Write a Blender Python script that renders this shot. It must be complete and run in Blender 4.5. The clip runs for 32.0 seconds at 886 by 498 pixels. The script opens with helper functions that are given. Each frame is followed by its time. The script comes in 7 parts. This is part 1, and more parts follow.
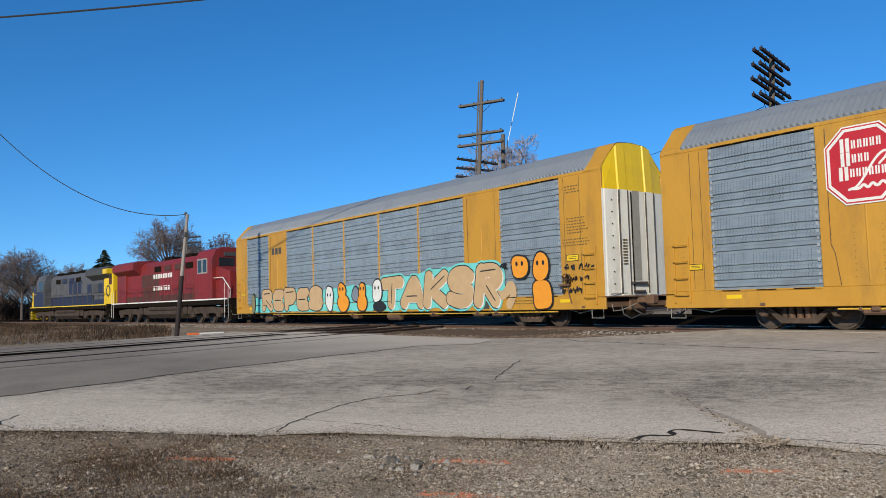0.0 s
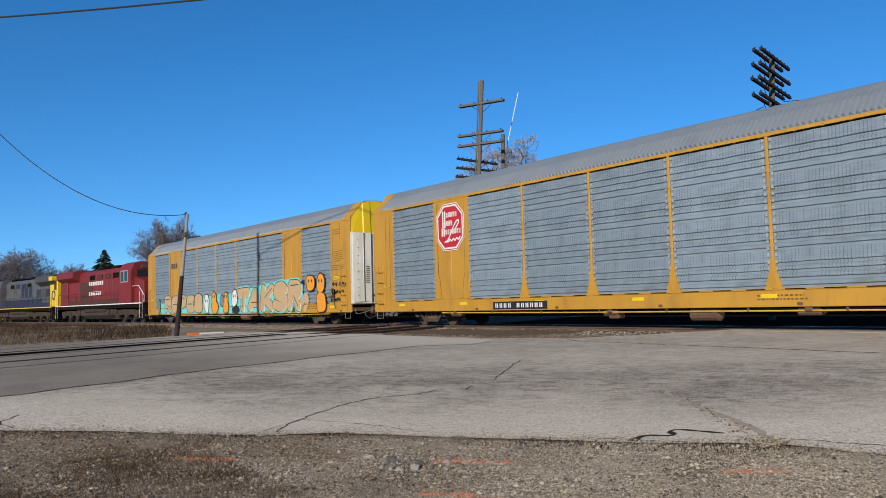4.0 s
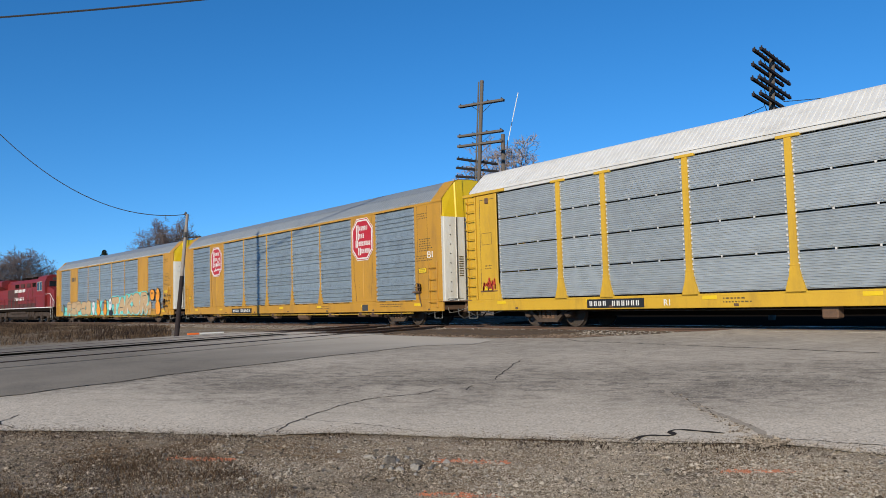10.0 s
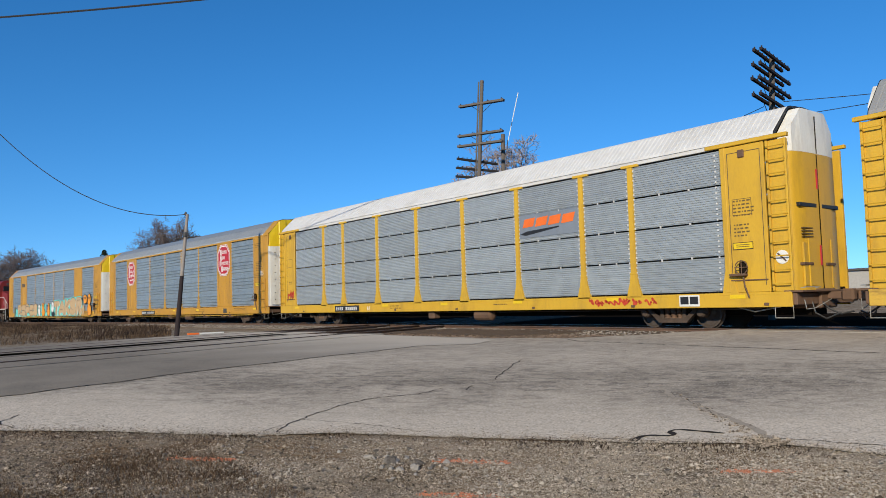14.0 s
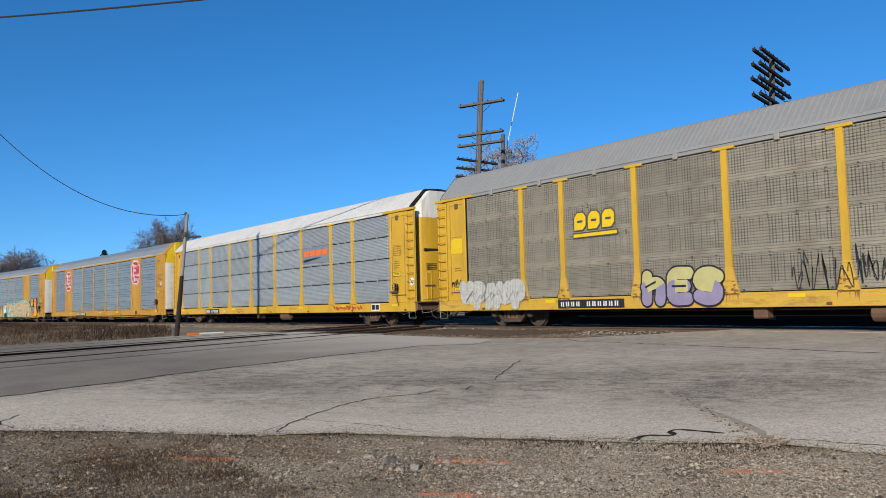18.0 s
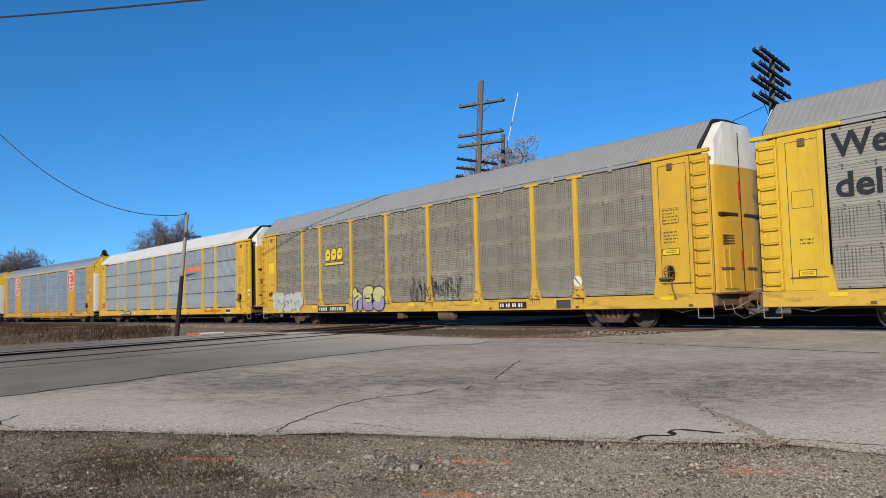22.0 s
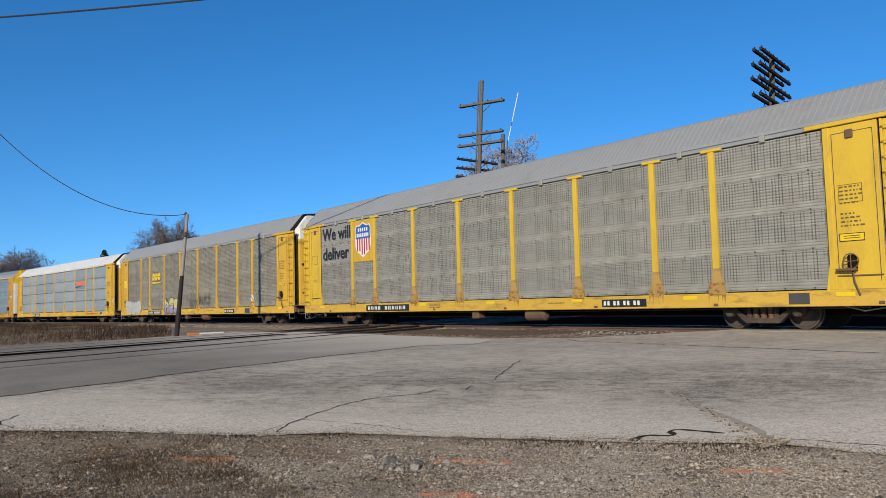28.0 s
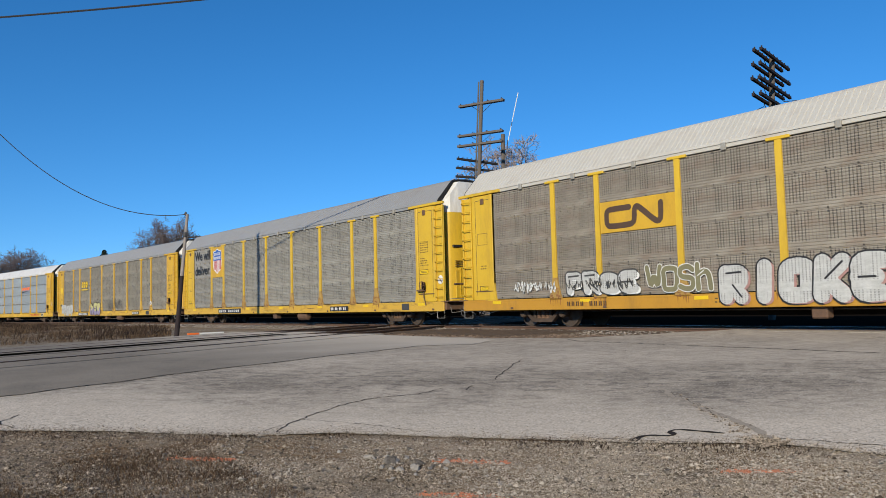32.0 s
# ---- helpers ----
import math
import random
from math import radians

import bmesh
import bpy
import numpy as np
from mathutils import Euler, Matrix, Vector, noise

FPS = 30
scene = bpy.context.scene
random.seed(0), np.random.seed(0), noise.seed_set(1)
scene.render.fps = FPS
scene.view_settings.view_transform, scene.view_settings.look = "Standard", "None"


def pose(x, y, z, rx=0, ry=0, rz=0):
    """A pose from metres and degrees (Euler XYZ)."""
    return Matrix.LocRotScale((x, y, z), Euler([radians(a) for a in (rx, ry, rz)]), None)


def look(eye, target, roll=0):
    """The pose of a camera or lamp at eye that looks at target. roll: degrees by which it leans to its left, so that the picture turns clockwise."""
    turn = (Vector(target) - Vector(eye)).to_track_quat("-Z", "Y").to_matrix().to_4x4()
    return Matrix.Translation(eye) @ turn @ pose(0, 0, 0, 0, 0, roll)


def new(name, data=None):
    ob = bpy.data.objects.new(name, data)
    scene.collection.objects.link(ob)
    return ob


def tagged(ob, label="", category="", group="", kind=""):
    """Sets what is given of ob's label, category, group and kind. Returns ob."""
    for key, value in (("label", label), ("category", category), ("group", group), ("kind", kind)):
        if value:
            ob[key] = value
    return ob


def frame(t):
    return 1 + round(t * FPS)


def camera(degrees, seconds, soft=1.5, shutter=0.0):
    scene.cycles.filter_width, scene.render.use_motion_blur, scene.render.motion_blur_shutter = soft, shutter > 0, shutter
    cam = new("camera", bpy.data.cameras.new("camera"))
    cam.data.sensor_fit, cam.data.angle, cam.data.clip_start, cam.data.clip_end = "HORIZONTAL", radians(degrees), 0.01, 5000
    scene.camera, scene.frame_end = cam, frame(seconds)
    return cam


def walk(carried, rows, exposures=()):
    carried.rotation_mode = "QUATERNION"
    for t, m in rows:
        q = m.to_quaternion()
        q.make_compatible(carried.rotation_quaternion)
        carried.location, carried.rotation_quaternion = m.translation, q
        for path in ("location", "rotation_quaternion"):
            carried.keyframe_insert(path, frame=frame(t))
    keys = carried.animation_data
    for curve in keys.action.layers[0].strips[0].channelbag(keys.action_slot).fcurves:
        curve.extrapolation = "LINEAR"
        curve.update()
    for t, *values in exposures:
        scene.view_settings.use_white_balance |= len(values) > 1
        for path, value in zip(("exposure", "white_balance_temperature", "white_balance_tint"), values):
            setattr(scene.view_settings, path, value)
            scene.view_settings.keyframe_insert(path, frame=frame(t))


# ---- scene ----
# ---- camera ----
cam = camera(60.32, 32.0, soft=0.9)
EYE = pose(0, 0, 0.878, 94.028, 0, 52.287) @ pose(0, 0, 0, 0, 0, -1.54)
walk(cam, [(0.0, EYE), (32.0, EYE)])

# ---- world, sun, exposure ----
SUN_EL, SUN_TO = radians(22.8), Vector((0.5, -0.866, 0)).normalized()  # level way towards the sun
sun_dir = Vector((SUN_TO.x * math.cos(SUN_EL), SUN_TO.y * math.cos(SUN_EL), math.sin(SUN_EL)))
world = bpy.data.worlds.new("sky")
scene.world = world
world.use_nodes = True
_n, _l = world.node_tree.nodes, world.node_tree.links
_sky = _n.new("ShaderNodeTexSky")
_sky.sky_type, _sky.sun_disc = "NISHITA", False
_sky.sun_elevation, _sky.sun_rotation = SUN_EL, math.atan2(SUN_TO.x, SUN_TO.y)
_sky.altitude, _sky.air_density, _sky.dust_density, _sky.ozone_density = 0.0, 0.8, 0.0, 6.0
_tc, _mp, _nm = _n.new("ShaderNodeTexCoord"), _n.new("ShaderNodeMapping"), _n.new("ShaderNodeVectorMath")
_mp.inputs["Location"].default_value, _mp.inputs["Scale"].default_value = (0, 0, 0.055), (1, 1, 0.945)
_nm.operation = "NORMALIZE"
_l.new(_tc.outputs["Generated"], _mp.inputs[0])
_l.new(_mp.outputs[0], _nm.inputs[0])
_l.new(_nm.outputs[0], _sky.inputs[0])
_hs = _n.new("ShaderNodeHueSaturation")
_hs.inputs["Saturation"].default_value, _hs.inputs["Hue"].default_value = 1.165, 0.4975
_l.new(_sky.outputs[0], _hs.inputs["Color"])
_l.new(_hs.outputs[0], _n["Background"].inputs[0])
_n["Background"].inputs[1].default_value = 0.147
sun = new("sun", bpy.data.lights.new("sun", "SUN"))
sun.data.energy, sun.data.angle, sun.data.color = 4.85, radians(0.53), (1.0, 0.89, 0.70)
sun.matrix_world = look(sun_dir * 200, (0, 0, 0))
scene.view_settings.exposure = 0.0

# ---- mesh building ----


class MB:
    """Gathers vertices and faces of one mesh."""

    def __init__(self):
        self.v, self.f = [], []

    def add(self, vs, fs):
        n = len(self.v)
        self.v += [tuple(a) for a in vs]
        self.f += [tuple(i + n for i in q) for q in fs]
        return self

    def box(self, x0, x1, y0, y1, z0, z1):
        vs = [(x, y, z) for x in (x0, x1) for y in (y0, y1) for z in (z0, z1)]
        return self.add(vs, [(0, 1, 3, 2), (4, 6, 7, 5), (0, 4, 5, 1), (2, 3, 7, 6), (0, 2, 6, 4), (1, 5, 7, 3)])

    def cbox(self, x0, x1, y0, y1, z0, z1, c=0.012):
        """A box with chamfered edges."""
        c = min(c, (x1 - x0) * 0.45, (y1 - y0) * 0.45, (z1 - z0) * 0.45)
        lo, hi = (x0, y0, z0), (x1, y1, z1)
        vs, idx = [], {}
        for sx in (0, 1):
            for sy in (0, 1):
                for sz in (0, 1):
                    s = (sx, sy, sz)
                    for a in range(3):
                        q = []
                        for b in range(3):
                            w = hi[b] if s[b] else lo[b]
                            q.append(w if b == a else w - c if s[b] else w + c)
                        idx[s, a] = len(vs)
                        vs.append(q)
        fs = []
        for a in range(3):
            b, d = (a + 1) % 3, (a + 2) % 3
            for e in (0, 1):
                q = []
                for m, n in ((0, 0), (1, 0), (1, 1), (0, 1)):
                    s = [0, 0, 0]
                    s[a], s[b], s[d] = e, m, n
                    q.append(idx[tuple(s), a])
                fs.append(q if e else q[::-1])
            for m in (0, 1):
                for n in (0, 1):
                    s0, s1 = [0, 0, 0], [0, 0, 0]
                    s0[b], s0[d], s1[b], s1[d], s1[a] = m, n, m, n, 1
                    s0, s1 = tuple(s0), tuple(s1)
                    q = [idx[s0, b], idx[s1, b], idx[s1, d], idx[s0, d]]
                    fs.append(q if m == n else q[::-1])
        for sx in (0, 1):
            for sy in (0, 1):
                for sz in (0, 1):
                    s = (sx, sy, sz)
                    q = [idx[s, 0], idx[s, 1], idx[s, 2]]
                    fs.append(q if (sx + sy + sz) % 2 else q[::-1])
        return self.add(vs, fs)

    def prism(self, poly, axis, a, b):
        """A polygon of two coordinates, pushed from a to b along an axis."""
        n = len(poly)

        def at(p, w):
            return {"x": (w, p[0], p[1]), "y": (p[0], w, p[1]), "z": (p[0], p[1], w)}[axis]
        vs = [at(p, a) for p in poly] + [at(p, b) for p in poly]
        fs = [tuple(range(n))[::-1], tuple(range(n, 2 * n))]
        fs += [(i, (i + 1) % n, n + (i + 1) % n, n + i) for i in range(n)]
        return self.add(vs, fs)

    def tube(self, pts, r, n=6, r1=None):
        """A round bar along points, from radius r to r1."""
        pts = [Vector(q) for q in pts]
        r1 = r if r1 is None else r1
        vs, fs = [], []
        for i, q in enumerate(pts):
            d = (pts[min(i + 1, len(pts) - 1)] - pts[max(i - 1, 0)]).normalized()
            u = d.cross(Vector((0, 0, 1)) if abs(d.z) < 0.9 else Vector((1, 0, 0))).normalized()
            w = d.cross(u)
            rr = r + (r1 - r) * i / max(1, len(pts) - 1)
            vs += [q + (u * math.cos(k * math.tau / n) + w * math.sin(k * math.tau / n)) * rr for k in range(n)]
        for i in range(len(pts) - 1):
            fs += [(i * n + k, i * n + (k + 1) % n, (i + 1) * n + (k + 1) % n, (i + 1) * n + k) for k in range(n)]
        fs += [tuple(range(n))[::-1], tuple(range((len(pts) - 1) * n, len(pts) * n))]
        return self.add(vs, fs)

    def lathe(self, prof, axis, c, n=20):
        """A turned body: (along, radius) pairs about an axis through c."""
        vs, fs = [], []
        for a, r in prof:
            for k in range(n):
                t = k * math.tau / n
                p = {"y": (r * math.cos(t), a, r * math.sin(t)), "x": (a, r * math.cos(t), r * math.sin(t)), "z": (r * math.cos(t), r * math.sin(t), a)}[axis]
                vs.append((p[0] + c[0], p[1] + c[1], p[2] + c[2]))
        for i in range(len(prof) - 1):
            fs += [(i * n + k, i * n + (k + 1) % n, (i + 1) * n + (k + 1) % n, (i + 1) * n + k) for k in range(n)]
        fs += [tuple(range(n))[::-1], tuple(range((len(prof) - 1) * n, len(prof) * n))]
        return self.add(vs, fs)

    def sheet(self, rows, flip=False):
        """A surface through rows of points."""
        n = len(rows[0])
        vs = [q for r in rows for q in r]
        fs = [(i * n + k, i * n + k + 1, (i + 1) * n + k + 1, (i + 1) * n + k) for i in range(len(rows) - 1) for k in range(n - 1)]
        return self.add(vs, [f[::-1] for f in fs] if flip else fs)

    def mesh(self, name, material, smooth=False):
        me = bpy.data.meshes.new(name)
        me.from_pydata(self.v, [], self.f)
        if material:
            me.materials.append(material)
        if smooth:
            me.polygons.foreach_set("use_smooth", [True] * len(me.polygons))
            me.set_sharp_from_angle(angle=radians(40))
        me.update()
        return me


def part(name, mb, material, parent, label="", at=None, smooth=False):
    """Links one mesh as a part under a thing."""
    me = mb if isinstance(mb, bpy.types.Mesh) else mb.mesh(name, material, smooth)
    ob = new(name, me)
    ob.parent = parent
    if at is not None:
        ob.matrix_basis = at
    return tagged(ob, label) if label else ob


def thing(name, label, category, group="", kind="", at=None):
    ob = new(name)
    if at is not None:
        ob.matrix_world = at
    return tagged(ob, label, category, group, kind)


def single(name, mb, material, label="", category="", group="", kind="", at=None, smooth=False):
    ob = new(name, mb.mesh(name, material, smooth))
    if at is not None:
        ob.matrix_world = at
    return tagged(ob, label, category, group, kind)


def letters(body, size, material, bold=0.0, name="lettering"):
    """Built-in font as a mesh that stands in the x-z plane and faces -y."""
    cu = bpy.data.curves.new(name, "FONT")
    cu.body, cu.size, cu.offset, cu.extrude, cu.resolution_u = body, size, bold, 0.002, 3
    ob = new(name, cu)
    me = bpy.data.meshes.new_from_object(ob.evaluated_get(bpy.context.evaluated_depsgraph_get()))
    bpy.data.objects.remove(ob)
    me.transform(Matrix.Rotation(radians(90), 4, "X"))
    me.materials.clear()
    me.materials.append(material)
    return me


MESHES = {}


def shared(key, make):
    """One mesh for all alike pieces."""
    if key not in MESHES:
        MESHES[key] = make()
    return MESHES[key]


# ---- materials ----


def mat(name, c1, c2=None, rough=0.6, metal=0.0, scale=3.0, fine=40.0, bump=0.15, stretch=(1, 1, 1), dirt=None, dirt_amount=0.35, dirt_scale=0.8, rand=0.0, turn=0.0, island=0.0, speck=None, dirt_ramp=(0.5, 0.72), spec=0.5):
    """Two-scale noise between c1 and c2, with stains of the colour dirt, fine relief and uneven gloss."""
    m = bpy.data.materials.new(name)
    m.use_nodes = True
    nt = m.node_tree
    b = nt.nodes["Principled BSDF"]
    c2 = c2 or tuple(x * 0.8 for x in c1)

    def node(kind, **kw):
        q = nt.nodes.new(kind)
        for k, v in kw.items():
            q.inputs[k].default_value = v
        return q
    co = node("ShaderNodeTexCoord")
    tn = node("ShaderNodeMapping", Rotation=(0, 0, radians(-turn)))
    mp = node("ShaderNodeMapping", Scale=stretch)
    nt.links.new(co.outputs["Object"], tn.inputs[0])
    nt.links.new(tn.outputs[0], mp.inputs[0])
    big = node("ShaderNodeTexNoise", Scale=scale, Detail=5.0, Roughness=0.6)
    small = node("ShaderNodeTexNoise", Scale=fine, Detail=3.0, Roughness=0.65)
    for q in (big, small):
        nt.links.new(mp.outputs[0], q.inputs["Vector"])
    add = nt.nodes.new("ShaderNodeMath")
    add.operation = "MULTIPLY_ADD"
    add.inputs[1].default_value = 0.45
    nt.links.new(small.outputs[0], add.inputs[0])
    sub = nt.nodes.new("ShaderNodeMath")
    sub.operation = "MULTIPLY"
    sub.inputs[1].default_value = 0.6
    nt.links.new(big.outputs[0], sub.inputs[0])
    nt.links.new(sub.outputs[0], add.inputs[2])
    ramp = nt.nodes.new("ShaderNodeValToRGB")
    ramp.color_ramp.elements[0].position, ramp.color_ramp.elements[1].position = 0.36, 0.68
    ramp.color_ramp.elements[0].color, ramp.color_ramp.elements[1].color = (*c2, 1), (*c1, 1)
    nt.links.new(add.outputs[0], ramp.inputs[0])
    out = ramp.outputs[0]
    if dirt:
        dn = node("ShaderNodeTexNoise", Scale=dirt_scale, Detail=7.0, Roughness=0.7)
        nt.links.new(mp.outputs[0], dn.inputs["Vector"])
        dr = nt.nodes.new("ShaderNodeValToRGB")
        dr.color_ramp.elements[0].position, dr.color_ramp.elements[1].position = dirt_ramp
        dr.color_ramp.elements[0].color, dr.color_ramp.elements[1].color = (0, 0, 0, 1), (dirt_amount,) * 3 + (1,)
        nt.links.new(dn.outputs[0], dr.inputs[0])
        mx = nt.nodes.new("ShaderNodeMix")
        mx.data_type = "RGBA"
        nt.links.new(dr.outputs[0], mx.inputs[0])
        nt.links.new(out, mx.inputs[6])
        mx.inputs[7].default_value = (*dirt, 1)
        out = mx.outputs[2]
    if speck:
        sn = node("ShaderNodeTexNoise", Scale=speck[1], Detail=2.0, Roughness=0.55)
        nt.links.new(co.outputs["Object"], sn.inputs["Vector"])
        sr = nt.nodes.new("ShaderNodeValToRGB")
        e = sr.color_ramp.elements
        e[0].position, e[1].position = 0.30, 0.45
        e[0].color, e[1].color = (speck[0],) * 3 + (1,), (1, 1, 1, 1)
        h = e.new(0.62)
        h.color = (1, 1, 1, 1)
        h = e.new(0.74)
        h.color = (speck[2],) * 3 + (1,)
        nt.links.new(sn.outputs[0], sr.inputs[0])
        sm = nt.nodes.new("ShaderNodeMix")
        sm.data_type, sm.blend_type = "RGBA", "MULTIPLY"
        sm.inputs[0].default_value = 1.0
        nt.links.new(out, sm.inputs[6])
        nt.links.new(sr.outputs[0], sm.inputs[7])
        out = sm.outputs[2]
    if rand:
        oi = nt.nodes.new("ShaderNodeObjectInfo")
        hv = nt.nodes.new("ShaderNodeHueSaturation")
        mr = node("ShaderNodeMapRange", **{"To Min": 1 - rand, "To Max": 1 + rand})
        nt.links.new(oi.outputs["Random"], mr.inputs[0])
        nt.links.new(mr.outputs[0], hv.inputs["Value"])
        nt.links.new(out, hv.inputs["Color"])
        out = hv.outputs[0]
    if island:
        gi = nt.nodes.new("ShaderNodeNewGeometry")
        hi = nt.nodes.new("ShaderNodeHueSaturation")
        ir = node("ShaderNodeMapRange", **{"To Min": 1 - island, "To Max": 1 + island})
        nt.links.new(gi.outputs["Random Per Island"], ir.inputs[0])
        nt.links.new(ir.outputs[0], hi.inputs["Value"])
        nt.links.new(out, hi.inputs["Color"])
        out = hi.outputs[0]
    nt.links.new(out, b.inputs["Base Color"])
    rr = node("ShaderNodeMapRange", **{"To Min": max(0.05, rough - 0.12), "To Max": min(1, rough + 0.12)})
    nt.links.new(add.outputs[0], rr.inputs[0])
    nt.links.new(rr.outputs[0], b.inputs["Roughness"])
    b.inputs["Metallic"].default_value = metal
    b.inputs["Specular IOR Level"].default_value = spec
    if bump:
        bp = node("ShaderNodeBump", Strength=bump, Distance=0.01)
        nt.links.new(add.outputs[0], bp.inputs["Height"])
        nt.links.new(bp.outputs[0], b.inputs["Normal"])
    return m


def pierced(m, dx=0.082, dz=0.056, amount=1.0, dark=(0.022, 0.021, 0.02), share=0.36):
    """Adds rows of small upright holes to a sheet material, in patches where the holes are open."""
    nt = m.node_tree
    b = nt.nodes["Principled BSDF"]
    src = b.inputs["Base Color"].links[0].from_socket
    co = nt.nodes.new("ShaderNodeTexCoord")
    sp = nt.nodes.new("ShaderNodeSeparateXYZ")
    nt.links.new(co.outputs["Object"], sp.inputs[0])

    def math_(op, a, v):
        q = nt.nodes.new("ShaderNodeMath")
        q.operation = op
        for i, w in enumerate((a, v)):
            if w is None:
                continue
            if isinstance(w, (int, float)):
                q.inputs[i].default_value = w
            else:
                nt.links.new(w, q.inputs[i])
        return q.outputs[0]
    fx = math_("LESS_THAN", math_("FRACT", math_("DIVIDE", sp.outputs[0], dx), None), share)
    fz = math_("LESS_THAN", math_("FRACT", math_("DIVIDE", sp.outputs[2], dz), None), 0.62)
    wide = math_("GREATER_THAN", math_("FRACT", math_("DIVIDE", sp.outputs[2], 0.92), None), 0.24)
    nz = nt.nodes.new("ShaderNodeTexNoise")
    nz.inputs["Scale"].default_value = 2.3
    nz.inputs["Detail"].default_value = 3.0
    squash = nt.nodes.new("ShaderNodeMapping")
    squash.inputs["Scale"].default_value = (3.2, 1.0, 0.45)
    nt.links.new(co.outputs["Object"], squash.inputs[0])
    nt.links.new(squash.outputs[0], nz.inputs["Vector"])
    mr = nt.nodes.new("ShaderNodeMapRange")
    mr.inputs["From Min"].default_value, mr.inputs["From Max"].default_value = 0.42, 0.58
    mr.inputs["To Min"].default_value, mr.inputs["To Max"].default_value = amount * 0.12, amount
    nt.links.new(nz.outputs[0], mr.inputs[0])
    k = math_("MULTIPLY", math_("MULTIPLY", fx, fz), math_("MULTIPLY", wide, mr.outputs[0]))
    # some columns of holes stand open all the way up, others are choked with dust
    col = nt.nodes.new("ShaderNodeTexWhiteNoise")
    col.noise_dimensions = "1D"
    nt.links.new(math_("FLOOR", math_("DIVIDE", sp.outputs[0], dx), None), col.inputs["W"])
    clear = math_("MULTIPLY", math_("GREATER_THAN", col.outputs[0], 0.72), amount * 0.85)
    k = math_("MAXIMUM", k, math_("MULTIPLY", math_("MULTIPLY", fx, fz), math_("MULTIPLY", wide, clear)))
    mx = nt.nodes.new("ShaderNodeMix")
    mx.data_type = "RGBA"
    nt.links.new(k, mx.inputs[0])
    nt.links.new(src, mx.inputs[6])
    mx.inputs[7].default_value = (*dark, 1)
    nt.links.new(mx.outputs[2], b.inputs["Base Color"])
    return m


GRIME = (0.12, 0.072, 0.036)
M_ORANGE = mat("weathered_orange_yellow_paint", (0.487, 0.257, 0.0261), (0.415, 0.209, 0.0225), 0.5, scale=1.2, dirt=GRIME, dirt_amount=0.38, dirt_scale=1.6, stretch=(1, 1, 0.3))
M_YELLOW = mat("weathered_yellow_paint", (0.59, 0.358, 0.0261), (0.515, 0.303, 0.0225), 0.5, scale=1.2, dirt=GRIME, dirt_amount=0.36, dirt_scale=1.6, stretch=(1, 1, 0.3))
M_LEMONPAINT = mat("weathered_lemon_yellow_paint", (0.625, 0.408, 0.0265), (0.55, 0.35, 0.0245), 0.5, scale=1.2, dirt=GRIME, dirt_amount=0.32, dirt_scale=1.6, stretch=(1, 1, 0.3))
M_BRIGHT = mat("bright_yellow_paint", (0.72, 0.504, 0.009), (0.648, 0.432, 0.009), 0.45)
M_WHITE = mat("white_paint", (0.74, 0.735, 0.69), (0.62, 0.61, 0.56), 0.5, dirt=GRIME, dirt_amount=0.4, stretch=(1, 1, 0.3))
M_WHITEROOF = mat("white_roof_sheet", (0.62, 0.615, 0.595), (0.53, 0.525, 0.505), 0.5, dirt=(0.3, 0.28, 0.25), dirt_amount=0.4)
M_GALV = pierced(mat("blue_grey_galvanised_sheet", (0.285, 0.345, 0.392), (0.2, 0.248, 0.288), 0.42, 0.25, scale=2.0, stretch=(1, 1, 3), dirt=(0.12, 0.125, 0.13), dirt_amount=0.5, rand=0.08), 0.085, 0.061, 0.7, (0.045, 0.05, 0.055), 0.26)
M_SILVER = mat("bright_galvanised_sheet", (0.414, 0.449, 0.466), (0.29, 0.321, 0.339), 0.45, 0.3, scale=2.0, stretch=(1, 1, 3), dirt=(0.22, 0.22, 0.22), dirt_amount=0.4, rand=0.09)
M_TAUPE = pierced(mat("grey_brown_pierced_sheet", (0.315, 0.292, 0.235), (0.198, 0.182, 0.145), 0.6, 0.1, scale=1.4, stretch=(1, 1, 2), dirt=(0.14, 0.10, 0.075), dirt_amount=0.55, rand=0.09))
M_PALE = pierced(mat("grey_pierced_sheet", (0.345, 0.333, 0.29), (0.215, 0.206, 0.175), 0.6, 0.1, scale=1.4, stretch=(1, 1, 2), dirt=(0.17, 0.15, 0.13), dirt_amount=0.5, rand=0.07))
M_BROWNSHEET = pierced(mat("rust_stained_pierced_sheet", (0.3, 0.272, 0.222), (0.185, 0.162, 0.13), 0.65, 0.1, scale=1.4, stretch=(1, 1, 2), dirt=(0.16, 0.07, 0.035), dirt_amount=0.6, dirt_scale=0.5, rand=0.07))
M_ROOFGREY = mat("grey_roof_sheet", (0.34, 0.34, 0.332), (0.264, 0.264, 0.255), 0.5, 0.2, scale=0.8, dirt=(0.2, 0.18, 0.16), dirt_amount=0.5)
M_ROOFBLUE = mat("galvanised_roof_sheet", (0.255, 0.287, 0.32), (0.18, 0.206, 0.236), 0.45, 0.25, scale=0.8, dirt=(0.16, 0.16, 0.16), dirt_amount=0.4)
M_ROOFTAN = mat("dusty_white_roof_sheet", (0.528, 0.51, 0.458), (0.44, 0.422, 0.37), 0.55, 0.05, scale=0.8, dirt=(0.27, 0.22, 0.17), dirt_amount=0.5)
M_DARK = mat("dark_underframe", (0.016, 0.012, 0.009), (0.008, 0.006, 0.0045), 0.9, spec=0.03)
